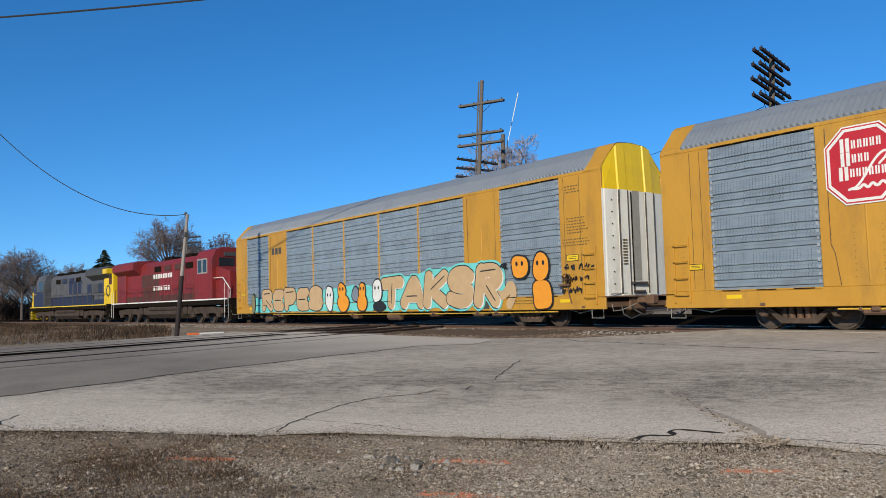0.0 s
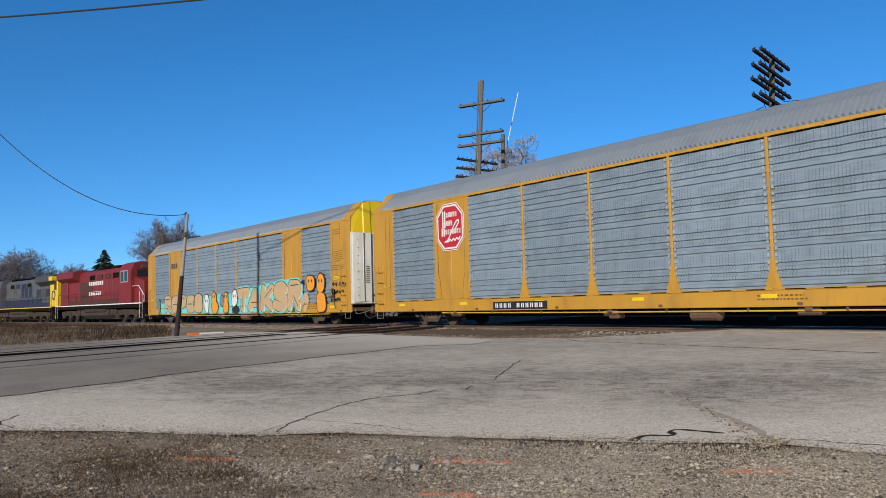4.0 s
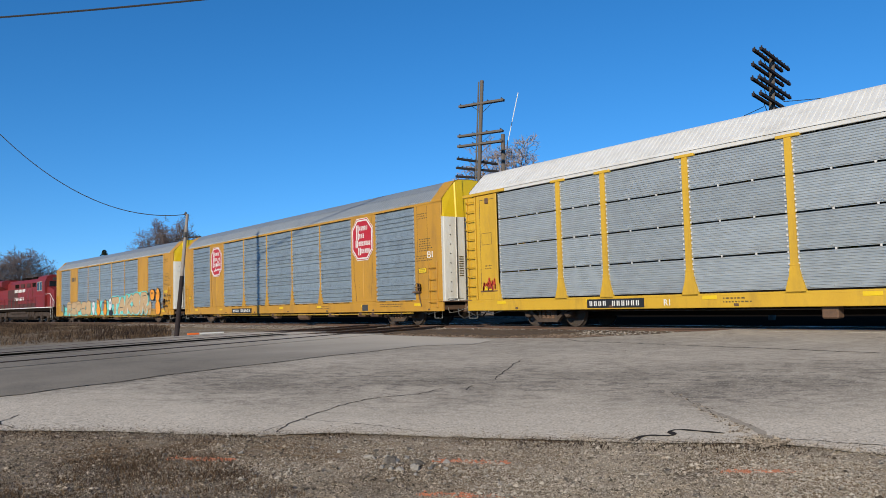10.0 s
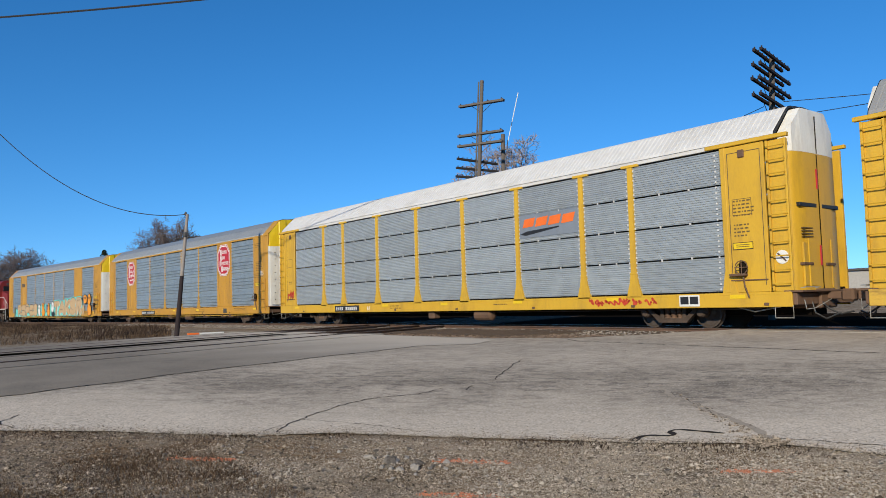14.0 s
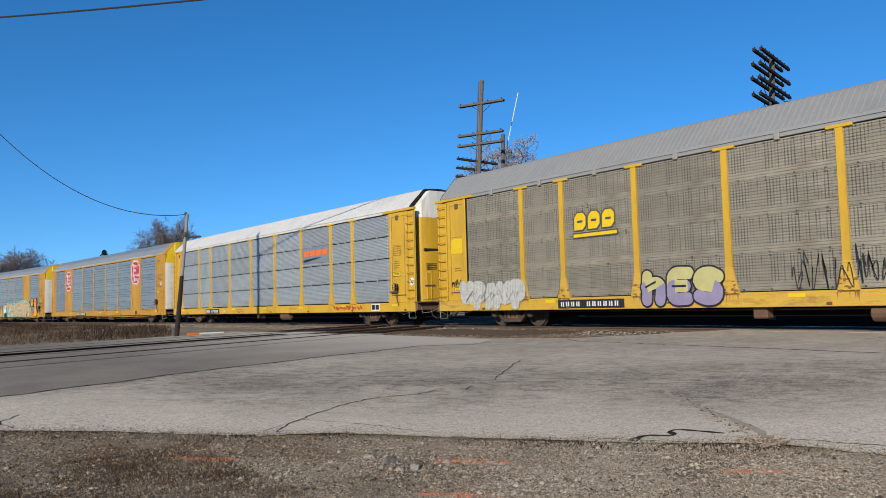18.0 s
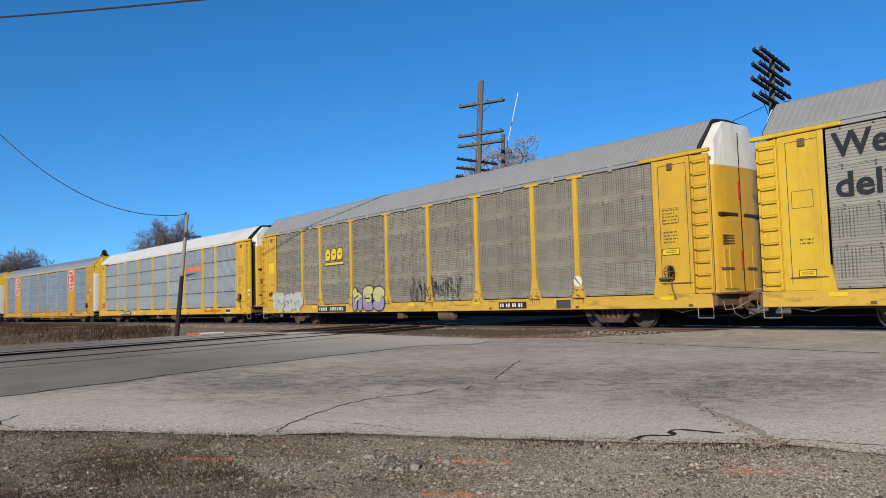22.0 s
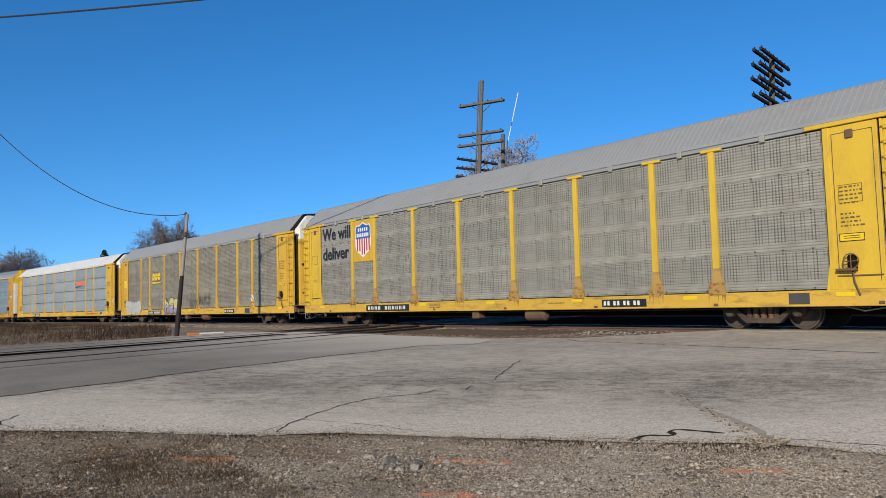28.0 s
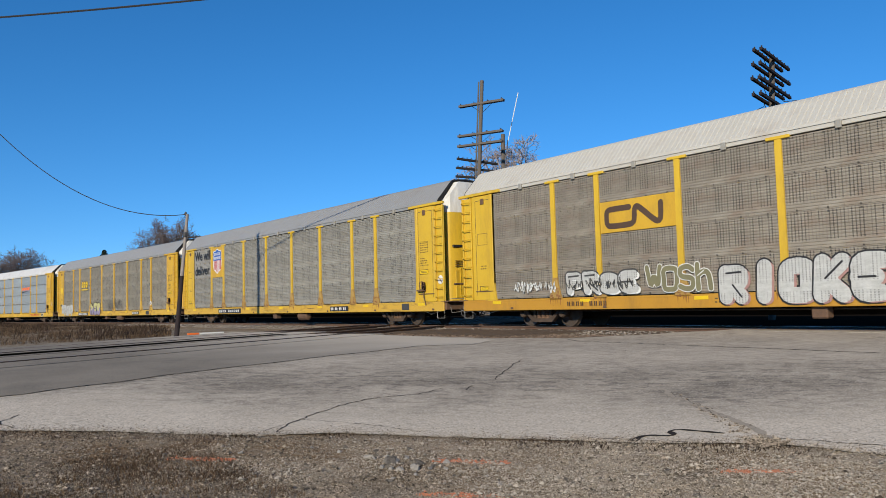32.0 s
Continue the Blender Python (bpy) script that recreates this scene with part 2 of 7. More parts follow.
M_RUSTY = mat("rusty_brown_steel", (0.15, 0.085, 0.05), (0.085, 0.05, 0.032), 0.8, fine=60)
M_RUSTPATCH = mat("rust_stain", (0.30, 0.14, 0.045), (0.17, 0.075, 0.03), 0.85, fine=60)
M_SLATEBOLT = mat("dark_bolt_steel", (0.06, 0.052, 0.045), (0.035, 0.03, 0.026), 0.7)
M_LOCOTRUCK = mat("dark_dusty_cast_steel", (0.078, 0.058, 0.047), (0.03, 0.022, 0.018), 0.85, fine=60, dirt=(0.014, 0.01, 0.008), dirt_amount=0.7, dirt_scale=1.6, spec=0.2)
M_CAST = mat("dusty_cast_steel", (0.085, 0.066, 0.053), (0.042, 0.032, 0.026), 0.75, fine=60)
M_CASTFRAME = mat("dusty_brown_cast_steel", (0.1, 0.072, 0.055), (0.04, 0.028, 0.021), 0.85, fine=60, dirt=(0.02, 0.013, 0.01), dirt_amount=0.6, dirt_scale=2.0, spec=0.25)
M_TREAD = mat("worn_wheel_steel", (0.1, 0.078, 0.064), (0.045, 0.034, 0.027), 0.6, 0.3)
M_BLACK = mat("black_paint", (0.02, 0.02, 0.021), (0.013, 0.013, 0.013), 0.5)
M_MARK = mat("white_lettering_paint", (0.702, 0.702, 0.675), (0.594, 0.594, 0.558), 0.5)
M_STENCIL = mat("faded_stencil_paint", (0.13, 0.085, 0.025), (0.09, 0.06, 0.02), 0.6)
M_RED = mat("red_paint", (0.468, 0.018, 0.027), (0.378, 0.0144, 0.0225), 0.45)
M_LOCODIRT = mat("grimy_brown_red_paint", (0.085, 0.026, 0.018), (0.05, 0.02, 0.014), 0.7)
M_LOCORED = mat("dusty_red_paint", (0.225, 0.0155, 0.014), (0.13, 0.012, 0.011), 0.55, dirt=(0.06, 0.03, 0.025), dirt_amount=0.8, dirt_scale=0.55, stretch=(1, 1, 0.6))
M_LOCOGREY = mat("grey_engine_paint", (0.1, 0.102, 0.108), (0.06, 0.062, 0.068), 0.6, dirt=(0.035, 0.03, 0.027), dirt_amount=0.75, dirt_scale=0.7)
M_LOCOBLUE = mat("dark_blue_paint", (0.021, 0.026, 0.062), (0.014, 0.017, 0.04), 0.55, dirt=(0.03, 0.026, 0.024), dirt_amount=0.6)
M_GLASS = mat("dark_cab_glass", (0.02, 0.022, 0.025), (0.015, 0.017, 0.02), 0.15, bump=0.0)
M_TIE = mat("weathered_timber", (0.12, 0.09, 0.068), (0.055, 0.04, 0.03), 0.9, scale=4, stretch=(1, 6, 6), spec=0.1)
M_POLEWOOD = mat("grey_pole_wood", (0.14, 0.12, 0.102), (0.08, 0.068, 0.057), 0.85, scale=6, stretch=(6, 6, 0.4))
M_BLACKISHWOOD = mat("tar_stained_wood", (0.035, 0.026, 0.026), (0.02, 0.015, 0.015), 0.85, scale=6, stretch=(6, 6, 0.4), spec=0.2)
M_PALEWOOD = mat("bleached_pole_wood", (0.3, 0.265, 0.235), (0.17, 0.148, 0.13), 0.85, scale=6, stretch=(6, 6, 0.4))
M_DARKWOOD = mat("creosoted_wood", (0.032, 0.026, 0.023), (0.018, 0.015, 0.013), 0.8, scale=6, stretch=(6, 6, 0.4))
M_RAILSIDE = mat("rusted_rail_steel", (0.13, 0.075, 0.05), (0.08, 0.045, 0.03), 0.75)
M_RAILTOP = mat("polished_rail_steel", (0.50, 0.48, 0.46), (0.38, 0.36, 0.34), 0.28, 0.9, bump=0.03)
M_RAILDULL = mat("dull_rail_head", (0.30, 0.265, 0.235), (0.20, 0.175, 0.155), 0.6, 0.2, bump=0.03)
M_WIRE = mat("weathered_black_cable", (0.03, 0.03, 0.032), (0.02, 0.02, 0.02), 0.6, bump=0.0)

def road_material():
    """Worn pavement: pale by its near edge, a band of short dark scuffs in the middle, pitted grain."""
    m = mat("worn_asphalt", (0.67, 0.58, 0.462), (0.55, 0.472, 0.372), 0.95, scale=0.6, fine=90, bump=0.25, spec=0.0, speck=(0.6, 60, 1.15))
    nt = m.node_tree
    b = nt.nodes["Principled BSDF"]
    src = b.inputs["Base Color"].links[0].from_socket

    def node(kind, **kw):
        q = nt.nodes.new(kind)
        for k, v in kw.items():
            q.inputs[k].default_value = v
        return q

    def ramp(sock, stops):
        r = nt.nodes.new("ShaderNodeValToRGB")
        e = r.color_ramp.elements
        for i, (p, v) in enumerate(stops):
            q = e[i] if i < 2 else e.new(p)
            q.position, q.color = p, (v, v, v, 1)
        nt.links.new(sock, r.inputs[0])
        return r.outputs[0]

    def times(a, c):
        q = nt.nodes.new("ShaderNodeMath")
        q.operation = "MULTIPLY"
        nt.links.new(a, q.inputs[0])
        nt.links.new(c, q.inputs[1])
        return q.outputs[0]

    def over(fac, under, colour):
        q = nt.nodes.new("ShaderNodeMix")
        q.data_type = "RGBA"
        nt.links.new(fac, q.inputs[0])
        nt.links.new(under, q.inputs[6])
        q.inputs[7].default_value = (*colour, 1)
        return q.outputs[2]
    co = node("ShaderNodeTexCoord")
    turn = node("ShaderNodeMapping", Rotation=(0, 0, radians(-39.4)))
    nt.links.new(co.outputs["Object"], turn.inputs[0])
    sp = nt.nodes.new("ShaderNodeSeparateXYZ")
    nt.links.new(turn.outputs[0], sp.inputs[0])
    drift = node("ShaderNodeTexNoise", Scale=0.33, Detail=4.0, Roughness=0.6)
    nt.links.new(turn.outputs[0], drift.inputs["Vector"])
    lane = nt.nodes.new("ShaderNodeMath")
    lane.operation = "MULTIPLY_ADD"
    lane.inputs[1].default_value = 3.4
    nt.links.new(drift.outputs[0], lane.inputs[0])
    nt.links.new(sp.outputs[1], lane.inputs[2])
    across = node("ShaderNodeMapRange", **{"From Min": 6.0, "From Max": 18.0})
    nt.links.new(lane.outputs[0], across.inputs[0])
    band = ramp(across.outputs[0], ((0.25, 0.0), (0.42, 1.0), (0.54, 0.8), (0.66, 0.42), (1.0, 0.62)))
    # broad grey traffic film
    film_ = node("ShaderNodeTexNoise", Scale=0.9, Detail=6.0, Roughness=0.65)
    nt.links.new(turn.outputs[0], film_.inputs["Vector"])
    out = over(times(band, ramp(film_.outputs[0], ((0.36, 0.4), (0.60, 0.85)))), src, (0.215, 0.186, 0.148))
    # short dark scuffs
    wide = node("ShaderNodeMapping", Scale=(0.55, 1.0, 1.0))
    nt.links.new(turn.outputs[0], wide.inputs[0])
    scuff = node("ShaderNodeTexNoise", Scale=7.5, Detail=9.0, Roughness=0.78)
    nt.links.new(wide.outputs[0], scuff.inputs["Vector"])
    out = over(times(band, ramp(scuff.outputs[0], ((0.48, 0.0), (0.58, 0.8)))), out, (0.13, 0.113, 0.098))
    # pits and grit by the worn edge
    pit = node("ShaderNodeTexNoise", Scale=17.0, Detail=4.0, Roughness=0.6)
    nt.links.new(co.outputs["Object"], pit.inputs["Vector"])
    near = ramp(across.outputs[0], ((0.05, 1.0), (0.30, 0.12)))
    pits = times(near, ramp(pit.outputs[0], ((0.55, 0.0), (0.62, 0.9))))
    out = over(pits, out, (0.29, 0.25, 0.2))
    # exposed aggregate, plain to see by the edge and worn smooth in the lanes
    bits = node("ShaderNodeTexVoronoi", Scale=58.0)
    nt.links.new(co.outputs["Object"], bits.inputs["Vector"])
    chip = nt.nodes.new("ShaderNodeSeparateColor")
    nt.links.new(bits.outputs["Color"], chip.inputs[0])
    grit = ramp(across.outputs[0], ((0.10, 0.75), (0.34, 0.3)))
    out = over(times(grit, ramp(chip.outputs[0], ((0.70, 0.0), (0.86, 0.8)))), out, (0.27, 0.235, 0.19))
    out = over(times(grit, ramp(chip.outputs[1], ((0.80, 0.0), (0.92, 0.9)))), out, (0.82, 0.74, 0.63))
    nt.links.new(out, b.inputs["Base Color"])
    return m


M_ROAD = road_material()
M_ASPHALT = mat("smooth_grey_asphalt", (0.30, 0.264, 0.215), (0.235, 0.206, 0.168), 0.95, scale=0.7, fine=70, bump=0.3, spec=0.0, dirt=(0.16, 0.145, 0.125), dirt_amount=0.5, dirt_scale=0.9, speck=(0.7, 60, 1.15))
# the slab turns paler towards its far end
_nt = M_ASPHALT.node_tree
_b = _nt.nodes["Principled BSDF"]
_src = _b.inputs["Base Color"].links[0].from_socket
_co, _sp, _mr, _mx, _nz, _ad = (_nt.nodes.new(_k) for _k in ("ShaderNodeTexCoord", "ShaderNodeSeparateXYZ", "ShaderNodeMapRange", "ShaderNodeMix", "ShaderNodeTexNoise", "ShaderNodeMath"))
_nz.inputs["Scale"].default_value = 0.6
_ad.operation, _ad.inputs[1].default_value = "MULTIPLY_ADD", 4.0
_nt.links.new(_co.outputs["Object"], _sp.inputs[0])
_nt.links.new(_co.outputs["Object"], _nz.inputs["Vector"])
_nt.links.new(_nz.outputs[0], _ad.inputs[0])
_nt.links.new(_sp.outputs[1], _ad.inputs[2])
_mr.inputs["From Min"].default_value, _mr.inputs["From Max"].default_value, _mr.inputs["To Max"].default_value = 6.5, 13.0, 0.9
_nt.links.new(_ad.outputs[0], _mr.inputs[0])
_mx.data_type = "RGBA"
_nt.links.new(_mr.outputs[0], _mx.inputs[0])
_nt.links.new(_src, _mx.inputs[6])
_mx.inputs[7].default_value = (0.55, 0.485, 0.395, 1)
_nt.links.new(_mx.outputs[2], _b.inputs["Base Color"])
# near-black ground colour that stands in for the train's shade
M_SHADEBED = mat("black_cinder_bed", (0.02, 0.015, 0.011), (0.01, 0.0075, 0.0055), 0.95, scale=2, fine=30, bump=0.6, spec=0.0)
M_DIRT = mat("gravelly_dirt", (0.42, 0.352, 0.268), (0.125, 0.099, 0.072), 0.95, scale=1.6, fine=75, bump=1.0, dirt=(0.17, 0.095, 0.04), dirt_amount=0.75, dirt_scale=0.5, dirt_ramp=(0.46, 0.66), speck=(0.2, 45, 1.6), spec=0.0)
M_BALLAST = mat("ballast_bed", (0.19, 0.15, 0.115), (0.085, 0.064, 0.048), 0.95, scale=3, fine=22, bump=0.8, speck=(0.3, 14, 1.7), spec=0.0)
M_BALLASTSTONE = mat("grey_ballast_stone", (0.30, 0.26, 0.215), (0.16, 0.135, 0.11), 0.9, scale=8, bump=0.4, island=0.45)
M_BROWNSTONE = mat("rust_brown_stone", (0.17, 0.12, 0.083), (0.085, 0.058, 0.04), 0.9, scale=8, bump=0.4, island=0.5)
M_STONE = mat("crushed_stone", (0.31, 0.257, 0.197), (0.12, 0.096, 0.072), 0.9, scale=8, bump=0.4, island=0.75, spec=0.05)
M_FINEGRIT = mat("fine_tan_grit", (0.40, 0.345, 0.275), (0.27, 0.23, 0.182), 0.95, scale=8, bump=0.0, island=0.4, spec=0.0)
M_GRIT = mat("pale_grey_grit", (0.40, 0.352, 0.288), (0.28, 0.243, 0.197), 0.9, scale=8, bump=0.4, island=0.36, spec=0.05)
M_SILL = mat("stained_yellow_sill_paint", (0.6, 0.385, 0.05), (0.49, 0.29, 0.036), 0.55, scale=2.2, fine=30, dirt=(0.14, 0.07, 0.03), dirt_amount=0.6, dirt_scale=2.2, stretch=(0.6, 1, 2.0), dirt_ramp=(0.5, 0.66))
M_FOOT = mat("dirty_yellow_brown_paint", (0.45, 0.29, 0.07), (0.25, 0.14, 0.045), 0.65, scale=2.5, fine=30, dirt=(0.12, 0.06, 0.03), dirt_amount=0.7, dirt_scale=3.0)
M_STAIN = mat("grey_road_stain", (0.43, 0.37, 0.295), (0.3, 0.258, 0.205), 0.95, scale=14, fine=70, spec=0.0)
M_TAR = mat("crack_filler", (0.05, 0.042, 0.036), (0.03, 0.025, 0.022), 0.9, spec=0.05)
M_SPRAYORANGE = mat("faded_orange_spray", (0.55, 0.17, 0.075), (0.25, 0.12, 0.08), 0.9, scale=20, fine=60)
M_BARK = mat("grey_brown_bark", (0.115, 0.09, 0.08), (0.07, 0.055, 0.048), 0.9)
M_TWIG = mat("bare_twigs", (0.17, 0.135, 0.127), (0.105, 0.084, 0.079), 0.9, bump=0)
M_PALETWIG = mat("pale_bare_twigs", (0.33, 0.28, 0.27), (0.24, 0.2, 0.195), 0.9, bump=0)
M_NEEDLE = mat("dark_needles", (0.05, 0.07, 0.042), (0.028, 0.042, 0.026), 0.8, bump=0)
M_WEED = mat("dry_weeds", (0.125, 0.083, 0.05), (0.055, 0.036, 0.023), 0.9, bump=0, island=0.5, spec=0.1)
M_BRUSH = mat("dark_brushwood", (0.062, 0.044, 0.034), (0.025, 0.018, 0.0145), 0.9, bump=0, island=0.4, spec=0.05)
M_HOUSE = mat("brown_siding", (0.13, 0.09, 0.065), (0.09, 0.062, 0.048), 0.8)
M_SHINGLE = mat("dark_shingles", (0.09, 0.08, 0.075), (0.055, 0.05, 0.047), 0.9)
M_PLAIN = mat("plain_grey_sheet", (0.326, 0.317, 0.286), (0.255, 0.246, 0.22), 0.6, 0.1, stretch=(1, 1, 2), dirt=(0.2, 0.18, 0.15), dirt_amount=0.4)
M_ROCK = mat("grey_broken_stone", (0.19, 0.168, 0.142), (0.075, 0.065, 0.054), 0.9, scale=12, fine=70, bump=0.6, spec=0.1)
M_PALESTONE = mat("pale_broken_stone", (0.37, 0.34, 0.30), (0.22, 0.2, 0.172), 0.9, scale=10, fine=60, bump=0.5)
M_FARWALL = mat("pale_wall", (0.40, 0.38, 0.35), (0.31, 0.30, 0.275), 0.8)

# ---- the plan: main track ----
YC, CURVE_X, CURVE_R = 18.99, -28.45, 498.0
T_MID = 16.0


def along(q, off=0.0):
    """Point and heading (radians) of the main track at q metres along it, off metres to its far side."""
    a = max(0.0, CURVE_X - q)
    th = a / CURVE_R
    x, y = (CURVE_X - CURVE_R * math.sin(th), YC - CURVE_R * (1 - math.cos(th))) if a else (q, YC)
    return x - off * math.sin(-th) * -1, y + off * math.cos(th), th


def gone(t):
    """Metres the train has gone by t seconds."""
    return 3.8534 * (t - T_MID) + 0.1057 * (t - T_MID) ** 2 / 16


def ground_z(x, y):
    r = math.hypot(x, y)
    k = max(0.0, min(1.0, (14.0 - r) / 10.0))
    k = k * k * (3 - 2 * k)
    return -0.03 - 0.34 * k

# ---- ground, road, tracks ----


def lerp_list(pts, n):
    """n points evenly along a polyline."""
    pts = [Vector((*q, 0)) for q in pts]
    ds = [0.0]
    for a, b in zip(pts, pts[1:]):
        ds.append(ds[-1] + (b - a).length)
    out = []
    for i in range(n):
        d = ds[-1] * i / (n - 1)
        k = max(j for j in range(len(ds) - 1) if ds[j] <= d + 1e-9)
        f = (d - ds[k]) / (ds[k + 1] - ds[k])
        q = pts[k].lerp(pts[k + 1], min(1, f))
        out.append((q.x, q.y))
    return out


JOINT = [(-10.35, -3.5), (-10.66, 1.42), (-10.68, 1.73), (-10.86, 2.08), (-10.94, 2.43), (-11.03, 2.81), (-11.18, 3.22), (-11.35, 3.67), (-11.47, 4.13), (-11.59, 4.62), (-11.74, 5.15), (-11.81, 5.69), (-12.17, 6.51), (-12.61, 7.91), (-12.9, 8.69), (-13.27, 9.52), (-12.89, 10.14), (-12.58, 10.51), (-13.59, 11.97)]
NEAR_EDGE = [(-8.46, 1.13), (-7.73, 1.97), (-6.87, 2.73), (-6.24, 3.56), (-5.43, 4.15), (-4.6, 4.81), (-4.09, 5.14), (-3.31, 5.85), (-2.54, 6.0), (-1.5, 6.5)]


def road_side(x, y):
    """Whether a point lies beyond the road's near edge."""
    for (x0, y0), (x1, y1) in zip(NEAR_EDGE, NEAR_EDGE[1:]):
        if x0 <= x <= x1:
            return y > y0 + (y1 - y0) * (x - x0) / (x1 - x0) + 0.03
    return x < NEAR_EDGE[0][0]


def rough_z(x, y):
    """Small hummocks of the trodden dirt."""
    k = 0.6 if road_side(x, y) or x > -1.6 or y < 0 else 1.7
    return k * (0.005 * noise.noise((x * 1.3, y * 1.3, 0)) + 0.006 * noise.noise((x * 5.1, y * 5.1, 2)) + 0.0045 * noise.noise((x * 13, y * 13, 4)))


def build_ground():
    xs = sorted({round(s * v, 3) for v in [i * 0.5 for i in range(0, 41)] + [20 + i * 2 for i in range(1, 31)] + [90, 110, 140, 180, 250, 400, 700, 1300, 2500, 4500] for s in (-1, 1)})
    fine_x = [-9.2 + 0.07 * i for i in range(108)]
    fine_y = [0.0 + 0.07 * i for i in range(94)]
    ys = sorted({y for y in xs if not 0 <= y <= 6.55} | set(fine_y))
    xs = sorted({x for x in xs if not -9.25 <= x <= -1.65} | set(fine_x))
    rows = [[(x, y, ground_z(x, y) - 0.014 + rough_z(x, y) - (0.11 if math.hypot(x, y) > 19 else 0.0)) for x in xs] for y in ys]
    mb = MB().sheet(rows)
    single("ground", mb, M_DIRT, "grey-brown gravelly dirt ground beside the road", "ground", kind="structure", smooth=True)


def build_road():
    rnd = random.Random(4)
    near = lerp_list([(-28.9, -13.3), (-8.46, 1.13), (-7.73, 1.97), (-6.87, 2.73), (-6.24, 3.56), (-5.43, 4.15), (-4.6, 4.81), (-4.09, 5.14), (-3.31, 5.85), (-2.54, 6.0), (14, 14.2)], 700)
    near = [(x + 0.05 * noise.noise((i * 0.35, 3, 0)) + 0.012 * rnd.uniform(-1, 1), y - 0.05 * noise.noise((i * 0.35, 8, 0)) + 0.012 * rnd.uniform(-1, 1)) for i, (x, y) in enumerate(near)]
    far = lerp_list([(-17.4, -9.5), (-23.0, 3.0), (-27.2, 12.3), (-20.0, 12.5), (-14.3, 12.5), (-12.4, 13.3), (-11.3, 17.4), (14.5, 17.4)], 700)
    rows = []
    n = 44
    for k in range(n + 1):
        f = (k / n) ** 1.5
        rows.append([(a[0] + (b[0] - a[0]) * f, a[1] + (b[1] - a[1]) * f) for a, b in zip(near, far)])
    rows = [[(x, y, ground_z(x, y) + 0.0 + 0.004 * noise.noise((x * 0.5, y * 0.5, 5)) + (0.012 if y > 16 else 0.0)) for x, y in r] for r in rows]
    mb = MB().sheet(rows)
    ob = single("road", mb, M_ROAD, "worn grey asphalt road with cracks and patches", "road", kind="structure", smooth=True)
    # strip beyond the rails, coloured black to deepen the train's shade
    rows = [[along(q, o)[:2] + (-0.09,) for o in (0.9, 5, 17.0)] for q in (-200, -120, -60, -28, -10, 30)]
    single("cinder_bed", MB().sheet(rows, flip=True), M_SHADEBED, "ground beyond the main track, blackened for the train's shade", "ground", kind="structure")
    joint = lerp_list(JOINT, 60)
    rim = lerp_list([(-11.9, -4.4), (-15.34, 3.3), (-19.55, 12.36)], 60)
    rows = [[(a[0] + (b[0] - a[0]) * k / 8, a[1] + (b[1] - a[1]) * k / 8) for a, b in zip(joint, rim)] for k in range(9)]
    rows = [[(x, y, ground_z(x, y) + 0.006 + 0.004 * noise.noise((x * 0.5, y * 0.5, 5))) for x, y in r] for r in rows]
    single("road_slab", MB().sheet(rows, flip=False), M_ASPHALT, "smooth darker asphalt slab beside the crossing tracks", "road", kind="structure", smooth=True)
    # the road goes on beyond the track
    far2 = MB().sheet([[(x, y, -0.02) for x in (-14.5, -8, 0, 20)] for y in (36.2, 60, 120)])
    single("road", far2, M_ROAD, "grey asphalt road beyond the rail crossing", "road", kind="structure")
    near_panel = MB().cbox(-11.2, 14, 17.42, 18.2, -0.25, -0.012, 0.01)
    single("pavement", near_panel, M_ROAD, "grey crossing panel before the rails", "pavement", kind="structure")
    # inner panels take a black colour in place of the shade under the cars
    for y0, y1 in ((18.36, 19.62), (19.78, 20.58)):
        for k in range(9):
            x0 = -11.2 + 2.8 * k
            single("pavement", MB().cbox(x0, x0 + 2.78, y0, y1, -0.25, -0.014, 0.01), M_TAR, "crossing panel between the rails, blackened for the shade under the train", "pavement", kind="structure")
    return ob


def crack(pts, width, seed, label="dark crack in the road", name="pavement_crack", material=None, lift=0.003, wander=1.0):
    rnd = random.Random(seed)
    pts = lerp_list(pts, max(8, int(15 * sum((Vector(b) - Vector(a)).length for a, b in zip(pts, pts[1:])))))
    a, b = [], []
    for i, (x, y) in enumerate(pts):
        x0, y0 = pts[max(0, i - 1)]
        x1, y1 = pts[min(len(pts) - 1, i + 1)]
        d = Vector((x1 - x0, y1 - y0)).normalized()
        j = wander * (0.016 * rnd.uniform(-1, 1) + 0.05 * noise.noise((i * 0.16, seed * 3.1, 0)))
        w = width * rnd.uniform(0.25, 0.95) * min(1.0, 0.3 + 4 * (1 - i / len(pts)))
        x, y = x - d.y * j, y + d.x * j
        z = ground_z(x, y) + 0.004 * noise.noise((x * 0.5, y * 0.5, 5)) + lift
        a.append((x - d.y * w, y + d.x * w, z))
        b.append((x + d.y * w, y - d.x * w, z))
    return single(name, MB().sheet([a, b], flip=True), material or M_TAR, label, "crack", kind="structure")


def rail_profile():
    return [(-0.075, -0.17), (0.075, -0.17), (0.075, -0.155), (0.012, -0.13), (0.012, -0.045), (0.036, -0.03), (0.036, -0.004), (0.03, 0.0), (-0.03, 0.0), (-0.036, -0.004), (-0.036, -0.03), (-0.012, -0.045), (-0.012, -0.13), (-0.075, -0.155)]


